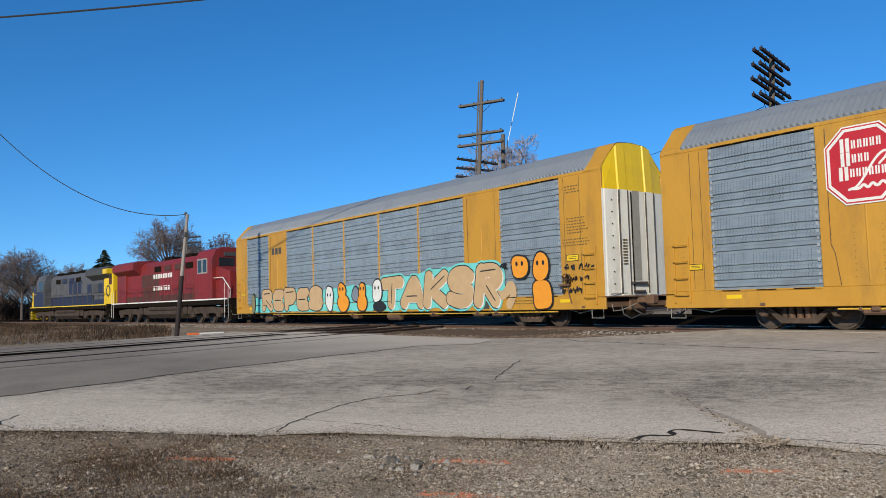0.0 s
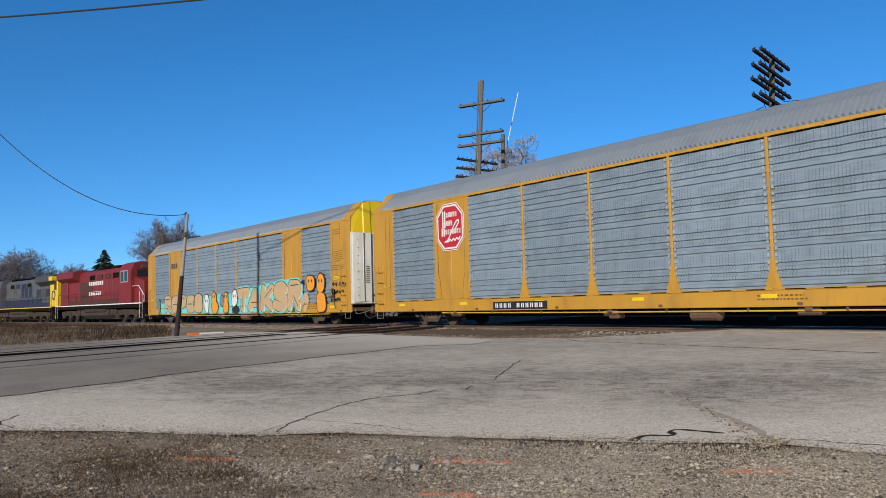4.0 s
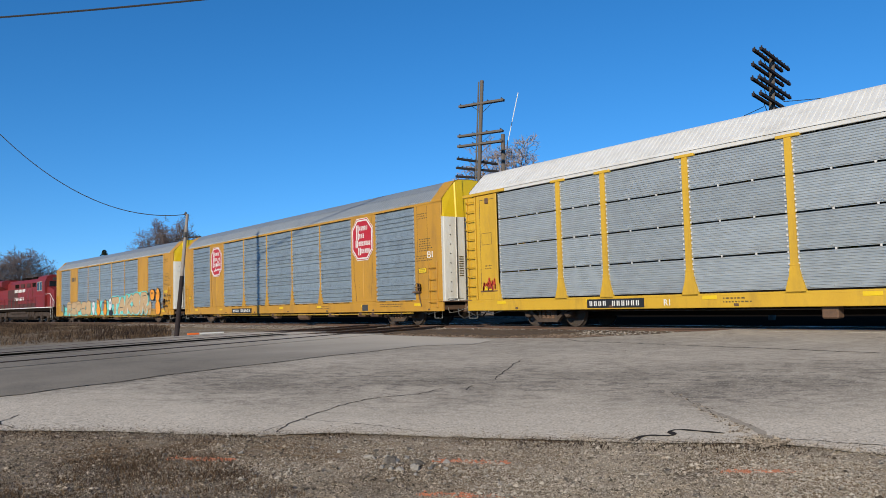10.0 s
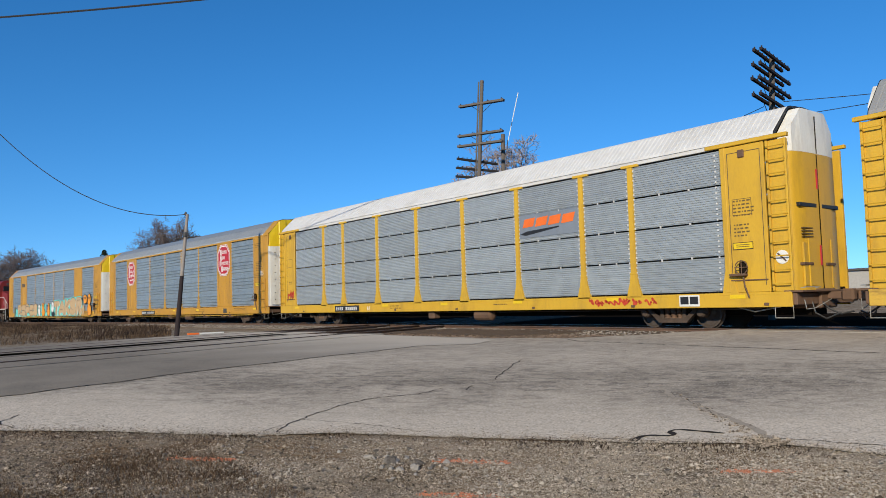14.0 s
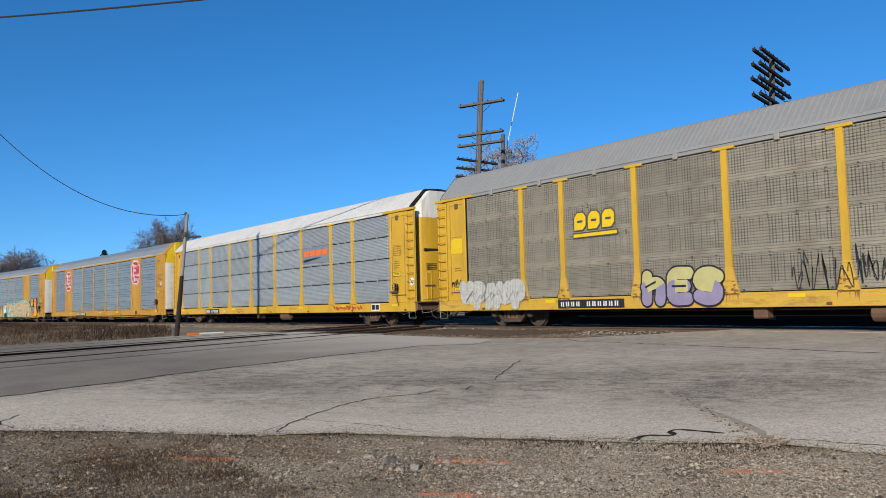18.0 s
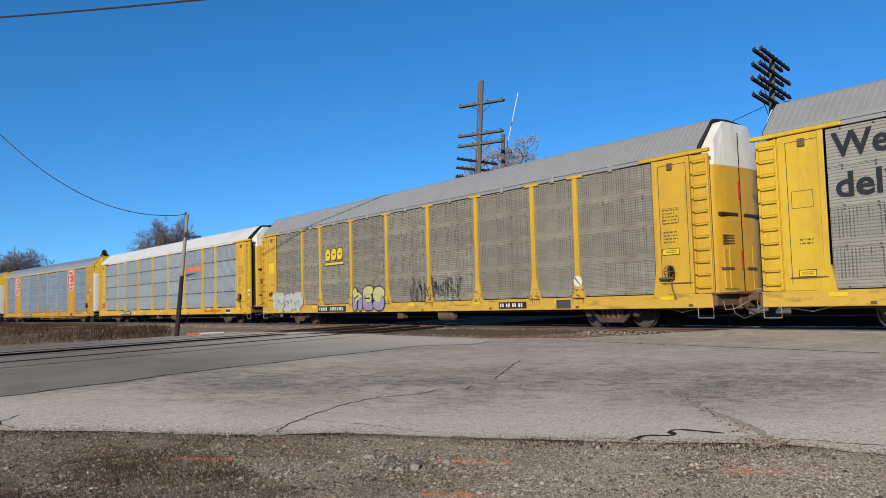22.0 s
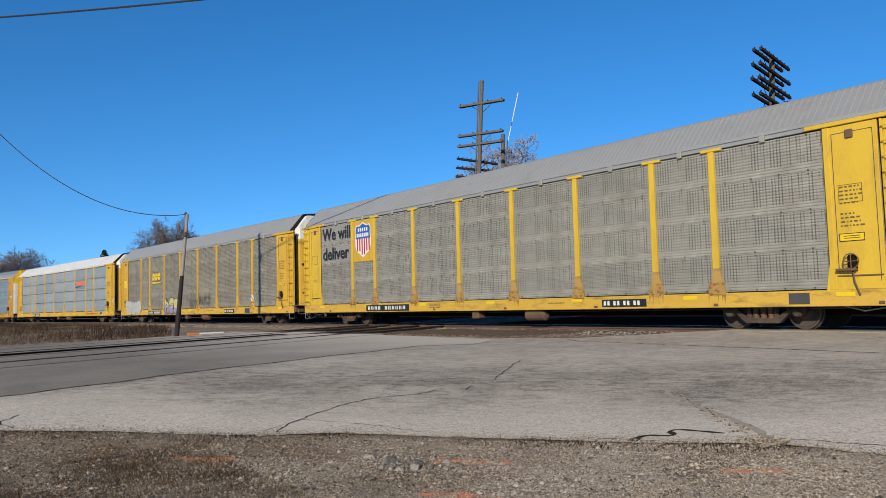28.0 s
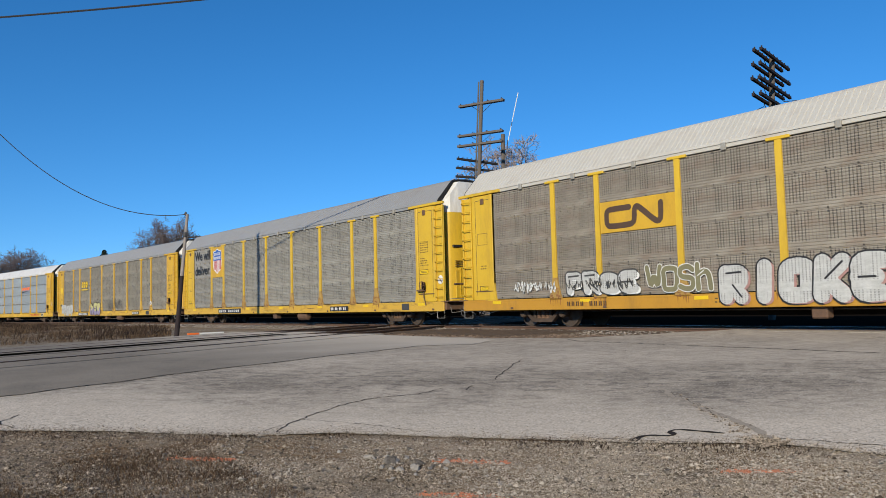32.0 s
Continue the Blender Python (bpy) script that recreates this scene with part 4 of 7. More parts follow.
def ladder(car, x0, x1, y, z0, z1, n, mtl, name="ladder"):
    mb = MB()
    for x in (x0, x1):
        mb.cbox(x - 0.028, x + 0.028, y - 0.03, y + 0.03, z0, z1, 0.006)
    lad = part(name, mb, mtl, car)
    rung = shared("rung%.2f%s" % (x1 - x0, mtl.name), lambda: MB().tube([(0, 0, 0), (0.02, -0.09, 0), (x1 - x0 - 0.02, -0.09, 0), (x1 - x0, 0, 0)], 0.017, 5).mesh("rung", mtl))
    for i in range(n):
        part("rung", rung, None, lad, at=pose(x0, y, z0 + (z1 - z0) * (i + 0.5) / n))
    return lad


def bars(parent, x, z, w, h, n, mtl, y, seed=0, name="stencil", label="", gap=0.28):
    """A line of unreadable writing: plain upright bars."""
    rnd = random.Random(seed)
    mb = MB()
    for i in range(n):
        u = x + w * i / n
        mb.box(u, u + w / n * (1 - gap), y - 0.003, y, z, z + h)
    return tagged(part(name, mb, mtl, parent, label), kind="stuff")


def plate(parent, x, z, w, h, mtl, y, name, label):
    p = part(name, MB().cbox(x, x + w, y - 0.012, y, z, z + h, 0.004), mtl, parent, label)
    if name == "warning_plate":
        # a thin dark border and two dark lines of small print
        edge = MB()
        for a, b, c, d in ((x, x + w, z, z + 0.016), (x, x + w, z + h - 0.016, z + h), (x, x + 0.016, z + 0.016, z + h - 0.016), (x + w - 0.016, x + w, z + 0.016, z + h - 0.016)):
            edge.box(a, b, y - 0.0145, y - 0.011, c, d)
        part("plate_border", edge, M_BLACK, p)
        for k in (0.34, 0.6):
            part("print_line", MB().box(x + w * 0.18, x + w * 0.82, y - 0.0145, y - 0.011, z + h * k, z + h * (k + 0.1)), M_STENCIL, p)
    return p


def roof_profile(rise):
    """The roof's cross section, lower or higher above its eaves."""
    return [(y, 4.74 + (z - 4.74) * rise) for y, z in ROOF]


RIDGED = ((0.0, 0.0), (0.16, 0.0), (0.42, 1.0), (0.62, 1.0))  # upright ribs on a plain sheet
GROOVED = ((0.0, 0.0), (0.76, 0.0), (0.86, -1.0), (0.92, -1.0))  # broad pans with narrow grooves


def roof_mesh(x0, x1, mtl, pitch, depth, rise=1.0, pattern=GROOVED, ribs_to=9.0):
    """Sheet roof; pattern: one pitch as (share of the pitch, height of the rib); ribs begin above the eaves beam and fade out above the height ribs_to."""
    rows = []
    n = int((x1 - x0) / pitch)
    for i in range(n + 1):
        for f, up in pattern:
            a = x0 + (x1 - x0) * (i + f) / n
            if a > x1 + 1e-6:
                break
            row = []
            for y, z in roof_profile(rise):
                k = depth * up * max(0.0, min(1.0, (ribs_to - z) / 0.12)) * max(0.0, min(1.0, (z - 4.805) / 0.02))
                row.append((a, y + 0.73 * k * max(-1.0, min(1.0, y / 0.9)), z + 0.68 * k))
            rows.append(row)
    return MB().sheet(rows, flip=True).mesh("roof", mtl, False)


def underframe(car, half, mtl, rod=True):
    part("deck", MB().box(-half, half, -1.44, 1.44, 0.78, 0.92), M_DARK, car, "dark steel deck")
    part("centre_sill", MB().prism([(-0.36, 0.78), (-0.36, 0.34), (0.36, 0.34), (0.36, 0.78)], "x", -half, half), M_DARK, car)
    for i in range(12):
        x = -half + 1.2 + (2 * half - 2.4) * i / 11
        if 9.0 < abs(x) < 11.2:
            continue
        part("crossbearer", shared("crossbearer", lambda: MB().prism([(-1.42, 0.78), (-1.42, 0.66), (-0.32, 0.46), (0.32, 0.46), (1.42, 0.66), (1.42, 0.78)], "x", -0.05, 0.05).mesh("crossbearer", M_DARK)), None, car, at=pose(x, 0, 0))
    part("brake_pipe", MB().tube([(-half + 1, -0.95, 0.52), (-3, -0.95, 0.5), (3, -0.95, 0.5), (half - 1, -0.95, 0.52)], 0.025, 6), M_CAST, car, "thin dusty brake pipe")
    part("air_reservoir", MB().lathe([(-0.45, 0.1), (-0.4, 0.19), (0.4, 0.19), (0.45, 0.1)], "x", (2.2, -1.22, 0.4), 12), M_RUSTY, car, "rusty air tank")
    part("brake_valve", MB().cbox(-1.0, -0.62, -1.36, -1.05, 0.28, 0.58, 0.03), M_RUSTY, car, "rusty brake valve block")


def end_gear(car, x, s, mtl):
    part("end_sill", MB().cbox(min(x - s * 0.5, x), max(x - s * 0.5, x), -1.45, 1.45, 0.6, 0.9, 0.02), M_RUSTY, car, "rusty end platform")
    part("draft_gear", MB().cbox(min(x - s * 0.75, x + s * 0.06), max(x - s * 0.75, x + s * 0.06), -0.42, 0.42, 0.5, 0.98, 0.04), M_RUSTY, car, "rust-brown draft gear box")
    part("platform_edge", MB().cbox(min(x - s * 0.3, x + s * 0.16), max(x - s * 0.3, x + s * 0.16), -1.5, 1.5, 0.9, 0.95, 0.01), M_RUSTY, car, "brown steel walkway across the end")
    part("brake_hose", MB().tube([(x, -0.75, 0.66), (x + s * 0.08, -0.78, 0.4), (x + s * 0.3, -0.7, 0.26), (x + s * 0.55, -0.5, 0.4)], 0.02, 6), M_BLACK, car, "black hanging hose")
    part("brake_rod", MB().tube([(x - s * 1.9, -1.2, 0.62), (x - s * 1.2, -1.25, 0.45), (x - s * 0.5, -1.3, 0.56), (x - s * 0.3, -1.3, 0.7)], 0.017, 5), M_PLAIN, car, "thin grey brake chain")
    part("grab_iron", MB().tube([(x + s * 0.02, -1.3, 1.0), (x + s * 0.14, -1.3, 1.02), (x + s * 0.14, -0.6, 1.02), (x + s * 0.02, -0.6, 1.0)], 0.014, 5), M_PLAIN, car, "thin grab iron across the end")
    part("step", MB().tube([(x - s * 0.55, -1.46, 0.6), (x - s * 0.55, -1.46, 0.3), (x - s * 0.1, -1.46, 0.3), (x - s * 0.1, -1.46, 0.6)], 0.013, 5), M_PLAIN, car, "bent-bar step")
    coupler(car, x, s)


def reflectors(car, half, y):
    """Small yellow reflector strips and dark pads along the near sill."""
    rf = shared("reflector", lambda: MB().cbox(0, 0.42, -0.006, 0, 0, 0.1, 0.003).mesh("reflector", M_BRIGHT))
    pad = shared("sill_pad", lambda: MB().cbox(0, 0.13, -0.02, 0, 0, 0.07, 0.008).mesh("sill_pad", M_RUSTY))
    for i in range(7):
        u = -half + 1.6 + (2 * half - 3.2) * i / 6
        part("reflector", rf, None, car, at=pose(u, y, 0.78))
        part("sill_pad", pad, None, car, at=pose(u + 0.9, y, 0.6))


def hand_brake(car, x, y, z):
    hb = part("hand_brake", MB().cbox(x - 0.1, x + 0.1, y - 0.1, y, z - 0.15, z + 0.2, 0.04), M_DARK, car, "dark hand brake housing with a chain")
    part("wheel_rim", MB().tube([(x + 0.17 * math.cos(k * math.tau / 12), y - 0.13, z + 0.05 + 0.17 * math.sin(k * math.tau / 12)) for k in range(13)], 0.014, 5), M_RUSTY, hb)
    part("spokes", MB().tube([(x - 0.17, y - 0.13, z + 0.05), (x, y - 0.11, z + 0.05), (x + 0.17, y - 0.13, z + 0.05)], 0.012, 4).tube([(x, y - 0.13, z - 0.12), (x, y - 0.13, z + 0.22)], 0.012, 4), M_RUSTY, hb)
    part("chain", MB().tube([(x, y - 0.06, z - 0.1), (x + 0.03, y - 0.06, z - 0.4), (x + 0.12, y - 0.03, z - 0.7)], 0.02, 5), M_RUSTY, hb)
    part("shelf", MB().cbox(x - 0.34, x + 0.1, y - 0.14, y, z - 0.16, z - 0.1), M_RUSTY, hb)


def smooth_line(pts, rounds=2, step=0.06):
    """Corners cut round, then points at even steps."""
    pts = [Vector((a, b)) for a, b in pts]
    for _ in range(rounds):
        cut = [pts[0]]
        for a, b in zip(pts, pts[1:]):
            cut += [a.lerp(b, 0.25), a.lerp(b, 0.75)]
        pts = cut + [pts[-1]]
    out = [pts[0]]
    for a, b in zip(pts, pts[1:]):
        n = max(1, int((b - a).length / step))
        out += [a.lerp(b, (k + 1) / n) for k in range(n)]
    return [p for k, p in enumerate(out) if k == 0 or (p - out[k - 1]).length > 1e-4]


def ribbon(mb, pts, r, y, rounds=2):
    """A fat sprayed stroke with round ends in the x-z plane."""
    line = smooth_line(pts, rounds)
    left, right = [], []

    def put(q, d, w):
        e = Vector((-d.y, d.x)) * w
        left.append((q.x + e.x, y - 0.000006 * len(left), q.y + e.y))
        right.append((q.x - e.x, y - 0.000006 * len(right), q.y - e.y))
    d0, d1 = (line[1] - line[0]).normalized(), (line[-1] - line[-2]).normalized()
    for a in (80, 50, 25):
        put(line[0] - d0 * r * math.sin(radians(a)), d0, r * math.cos(radians(a)))
    for k, q in enumerate(line):
        d = line[min(k + 1, len(line) - 1)] - line[max(k - 1, 0)]
        put(q, d.normalized() if d.length > 1e-6 else Vector((1, 0)), r)
    for a in (25, 50, 80):
        put(line[-1] + d1 * r * math.sin(radians(a)), d1, r * math.cos(radians(a)))
    mb.sheet([right, left])
    return mb


# --- cars with upright posts on their sides ---
POSTS = [-9.02, -7.2, -4.36, -1.5, 1.4, 4.28, 7.14, 9.02]
EDGES = [-11.9] + POSTS + [11.88]


def post_mesh(mtl):
    def make():
        mb = MB()
        poly = [(-0.095, 1.4), (0.095, 1.4), (0.085, 4.6), (-0.085, 4.6)]
        mb.prism(poly, "y", -1.50, -1.42)
        mb.cbox(-0.3, 0.3, -1.515, -1.42, 4.58, 4.66, 0.012)
        return mb.mesh("post", mtl)
    return shared("post" + mtl.name, make)


def bolt_rows(width, h, tiers):
    """Dark bolt heads on a bay's sheets, three rows to a tier."""
    mb = MB()
    for k in range(tiers):
        for f in (0.045, 0.955):
            z = h * (k + f)
            n = max(2, round(width / 0.7))
            for i in range(n):
                u = width * (i + 0.5) / n
                mb.box(u - 0.018, u + 0.018, -0.012, 0.01, z - 0.016, z + 0.016)
    return mb.mesh("bolt_rows", M_SLATEBOLT)


def rust_stain(seed):
    """Thin ragged patches of rust on the foot of a post."""
    rnd = random.Random(900 + seed)
    mb = MB()
    for _ in range(9):
        x, z, w, h = rnd.uniform(-0.22, 0.2), rnd.uniform(0.9, 1.25), rnd.uniform(0.02, 0.09), rnd.uniform(0.015, 0.06)
        pts = [(x + w * math.cos(k * math.tau / 8) * rnd.uniform(0.6, 1.1), z + h * math.sin(k * math.tau / 8) * rnd.uniform(0.6, 1.1)) for k in range(8)]
        mb.add([(a, -1.507 - 0.0004 * _, b) for a, b in pts], [tuple(range(8))])
    for _ in range(5):
        x = rnd.uniform(-0.25, 0.25)
        w, d = rnd.uniform(0.008, 0.02), rnd.uniform(0.08, 0.26)
        mb.add([(x - w, -1.5075, 0.88), (x, -1.5075, 0.88 - d), (x + w, -1.5075, 0.88)], [(0, 1, 2)])
    return mb.mesh("rust_stain", M_RUSTPATCH)


def foot_mesh(mtl):
    mb = MB().prism([(-0.25, 0.88), (0.25, 0.88), (0.235, 1.0), (0.15, 1.28), (0.105, 1.55), (-0.105, 1.55), (-0.15, 1.28), (-0.235, 1.0)], "y", -1.503, -1.42)
    mb.cbox(-0.12, 0.12, -1.508, -1.44, 1.53, 1.57, 0.006)
    return mb.mesh("post_foot", mtl)


def post_car(name, label, s_mid, sheet, roof, frame_paint, tiers, period, depth, cap=None, gaps=0.02, plain=(), rib=(0.165, 0.016), clips=False, top_rail=None, sill_paint=None, rise=1.04, foot=M_FOOT):
    """Covered car carrier with posts: bays of stacked side sheets between yellow posts."""
    car = thing(name, label, "rail car", "covered car carriers of the train")
    TRAIN.append((car, s_mid, 10.0))
    half = 13.7
    underframe(car, half - 0.2, frame_paint)
    for sgn in (1, -1):
        r = pose(0, 0, 0, 0, 0, 0 if sgn == 1 else 180)
        sill = MB().cbox(-half + 0.1, half - 0.1, -1.5, -1.42, 0.56, 0.93, 0.012)
        sill.cbox(-half + 0.1, half - 0.1, -1.503, -1.42, 0.86, 0.93, 0.01)
        part("side_sill", sill, sill_paint or M_SILL, car, "yellow side sill with scuffs", at=r)
        # dark backing added so no light shows through the gap below the sheets
        part("inner_sill", MB().box(-half + 0.2, half - 0.2, -1.425, -1.40, 0.88, 1.02), M_DARK, car, at=r)
        part("top_rail", MB().cbox(-12.0, 12.0, -1.475, -1.40, 4.63, 4.76, 0.01), top_rail or roof, car, at=r)
        for b, (x0, x1) in enumerate(zip(EDGES, EDGES[1:])):
            h = (4.605 - 0.955) / tiers
            for k in range(tiers):
                mtl = M_PLAIN if sgn == 1 and (b, k) in plain else sheet
                me = shared("sheet%s%.2f%.3f%.3f" % (mtl.name, x1 - x0, h, gaps), lambda: corrugated(x1 - x0 - 0.05, h - gaps, period, depth, mtl, 5))
                part("side_sheet", me, None, car, at=r @ pose(x0 + 0.025, -1.445, 0.955 + h * k + gaps / 2))
            if sgn == 1 and not clips:
                bolts = shared("bolts%.2f" % (x1 - x0), lambda: bolt_rows(x1 - x0, h, tiers))
                tagged(part("bolting", bolts, None, car, "rows of small dark bolts", at=pose(x0, -1.462, 0.955)), kind="stuff")
                part("roof_clip", shared("roof_clip", lambda: MB().cbox(-0.07, 0.07, -0.06, 0, -0.09, 0.1, 0.01).mesh("roof_clip", M_PLAIN)), None, car, at=pose((x0 + x1) / 2, -1.47, 4.66))
            if clips and sgn == 1:
                cl = MB()
                for u in (x0 + 0.09, x1 - 0.16):
                    for k in range(26):
                        cl.box(u, u + 0.04, -1.478, -1.46, 1.0 + 0.138 * k, 1.0 + 0.138 * k + 0.05)
                for k in (1, 2, 3):
                    for f in (0.33, 0.66):
                        u = x0 + (x1 - x0) * f
                        cl.box(u, u + 0.045, -1.482, -1.46, 0.925 + h * k, 0.985 + h * k)
                tagged(part("clip_strip", cl, M_WHITEROOF, car, "bright rows of sheet clips"), kind="stuff")
        for k, x in enumerate(POSTS):
            post = part("post", post_mesh(frame_paint), None, car, at=r @ pose(x, 0, 0))
            part("post_foot", shared("post_foot" + foot.name, lambda: foot_mesh(foot)), None, post, "flared foot of a post")
            if sgn == 1 and not clips:
                tagged(part("rust_stain", shared("foot_rust%d" % (k % 3), lambda: rust_stain(k % 3)), None, car, "brown rust stain at a post's foot", at=pose(x, 0, 0)), kind="stuff")
        for e in (-1, 1):
            q = r @ pose(0, 0, 0)
            xa, xb = (11.9, 13.08) if e == 1 else (-13.02, -11.92)
            ep = MB().cbox(xa, xb, -1.49, -1.42, 0.93, 4.62, 0.012)
            ep.cbox(xa + 0.02 if e == -1 else xa, (xa + 0.14) if e == 1 else xb, -1.51, -1.42, 0.93, 4.62, 0.012) if e == 1 else ep.cbox(xb - 0.14, xb, -1.51, -1.42, 0.93, 4.62, 0.012)
            ep.prism([(e * 11.8, 0.9), (e * 12.25, 0.9), (e * 12.06, 1.5), (e * 11.9, 1.5)] if e == 1 else [(-12.25, 0.9), (-11.8, 0.9), (-11.9, 1.5), (-12.06, 1.5)], "y", -1.505, -1.42)
            panel = part("end_panel", ep, frame_paint, car, "flat yellow sheet beside the ladder", at=q)
            if sgn == 1:
                seam = MB()
                for u in (xa + 0.2, xb - 0.1):
                    seam.box(u - 0.008, u + 0.008, -1.4925, -1.489, 1.1, 4.45)
                seam.box(xa + 0.2, xb - 0.1, -1.4925, -1.489, 4.44, 4.456)
                part("seam", seam, M_SLATEBOLT, panel, "dark seam round a flush side door")
                part("hook", MB().cbox(xa + 0.5, xa + 0.68, -1.53, -1.48, 4.3, 4.5, 0.02), M_RUSTY, panel, "small dark hook")
                part("door_rail", MB().cbox(xa + 0.16, xb - 0.04, -1.52, -1.485, 1.22, 1.25, 0.006), M_RUSTY, panel)
                part("frame_box", MB().box(xa + 0.28, xa + 0.8, -1.4925, -1.489, 2.86, 2.874).box(xa + 0.28, xa + 0.8, -1.4925, -1.489, 3.26, 3.274).box(xa + 0.28, xa + 0.294, -1.4925, -1.489, 2.874, 3.26).box(xa + 0.786, xa + 0.8, -1.4925, -1.489, 2.874, 3.26), M_STENCIL, panel, "thin stencilled frame")
            part("end_bracket", MB().cbox(min(e * 11.5, e * half), max(e * 11.5, e * half), -1.54, -1.42, 4.63, 4.73, 0.012), frame_paint, car, at=q)
            la, lb = (13.17, 13.63) if e == 1 else (-13.53, -13.07)
            ladder(car, la, lb, -1.49, 0.95, 4.6, 11, frame_paint).matrix_basis = q
            part("ladder_back", MB().cbox(la - 0.03, lb + 0.03, -1.46, -1.42, 0.93, 4.6, 0.01), frame_paint, car, at=q)
    part("roof", shared("roof" + roof.name + str(rib), lambda: roof_mesh(-13.36, 13.36, roof, rib[0], rib[1], rise)), None, car, "ribbed sheet-metal roof with rounded shoulders")
    capm = cap or M_WHITE
    for e in (-1, 1):
        q = pose(0, 0, 0, 0, 0, 0 if e == 1 else 180)
        plan = [(13.3, -1.2), (13.44, -1.17), (13.56, -1.02), (13.625, -0.66), (13.63, -0.6), (13.64, -0.3), (13.64, 0.3), (13.63, 0.6), (13.625, 0.66), (13.56, 1.02), (13.44, 1.17), (13.3, 1.2)]
        door = MB().sheet([[(x, y, z) for x, y in plan] for z in (0.92, 4.34)])
        dr = part("end_door", door, frame_paint, car, "curved yellow end door", at=q, smooth=True)
        part("door_seam", MB().cbox(13.62, 13.655, -0.018, 0.018, 0.95, 4.32), M_DARK, dr)
        for tz in (1.55, 3.45):
            part("door_tag", MB().cbox(13.64, 13.67, -0.1, -0.04, tz, tz + 0.5, 0.008), M_RED, dr, "narrow red tag")
        part("door_panel", MB().cbox(13.6, 13.652, -0.9, -0.3, 1.05, 2.1, 0.006), frame_paint, dr, "small hatch in the end door")
        for k in range(4):
            part("print_line", MB().box(13.6, 13.655, -0.88, -0.4, 2.45 - 0.07 * k, 2.475 - 0.07 * k), M_STENCIL, dr)
        for yy in (-0.98, 0.14):
            part("door_slot", MB().cbox(13.56, 13.652, yy, yy + 0.84, 2.98, 3.08), M_BLACK, dr)
            part("door_bracket", MB().cbox(13.56, 13.68, yy + 0.02, yy + 0.48, 1.55, 1.62), M_RUSTY, dr)
            part("door_rod", MB().tube([(13.66, yy + 0.3, 1.0), (13.66, yy + 0.3, 2.2)], 0.014, 5), frame_paint, dr)
        # solid black strips in place of the shade in the gaps
        for yy in (-1.36, 1.2):
            part("door_gap", MB().cbox(13.2, 13.4, yy, yy + 0.16, 0.92, 4.5), M_BLACK, car, "black strip standing in for the shaded gap beside the end door", at=q)
        ring = [(y * 0.985, z - 0.012) for y, z in roof_profile(rise)]
        cp = MB()
        n = len(ring)
        front = [(13.26, y, z) for y, z in ring] + [(13.31, 1.4, 4.36), (13.31, -1.4, 4.36)]
        back = [(13.2, a[1], a[2]) for a in front]
        m = n + 2
        cp.add(front + back, [tuple(range(m))[::-1], tuple(range(m, 2 * m))] + [(i, (i + 1) % m, m + (i + 1) % m, m + i) for i in range(m)])
        # solid plate, coloured dark for the shade between roof and crown
        cap_ob = part("end_cap", cp, M_SLATEBOLT, car, "dark plate standing in for the shaded gap at the roof's end", at=q)
        crown = []
        for x, y in plan:
            z = 4.74 + (min(5.55, 4.8 + (1.2 - abs(y)) * 1.25) - 4.74) * rise / 1.04
            crown.append((x + 0.004 - 0.08 * max(0.0, z - 5.0), y, z))
        part("end_crown", MB().sheet([[(x + 0.004, y, 4.34) for x, y in plan], crown, [(13.3, y, z) for x, y, z in crown]]), capm, cap_ob, "white painted upper part of the end")
        part("cap_seam", MB().cbox(13.636, 13.662, -0.014, 0.014, 4.34, 5.3), M_DARK, cap_ob)
        rim = MB()
        for (ya, za), (yb, zb) in zip(ring, ring[1:]):
            rim.add([(13.375, ya * 1.02, za + 0.015), (13.375, yb * 1.02, zb + 0.015), (13.375, yb * 0.975, zb - 0.03), (13.375, ya * 0.975, za - 0.03)], [(0, 1, 2, 3)])
        part("roof_edge", rim, M_BLACK, cap_ob, "dark rim along the roof's end")
        end_gear(car, e * 13.7, e, frame_paint)
    hand_brake(car, 12.42, -1.5, 1.5)
    reflectors(car, 13.6, -1.503)
    for x in (-10.0, 10.0):
        truck(car, x)
    return car


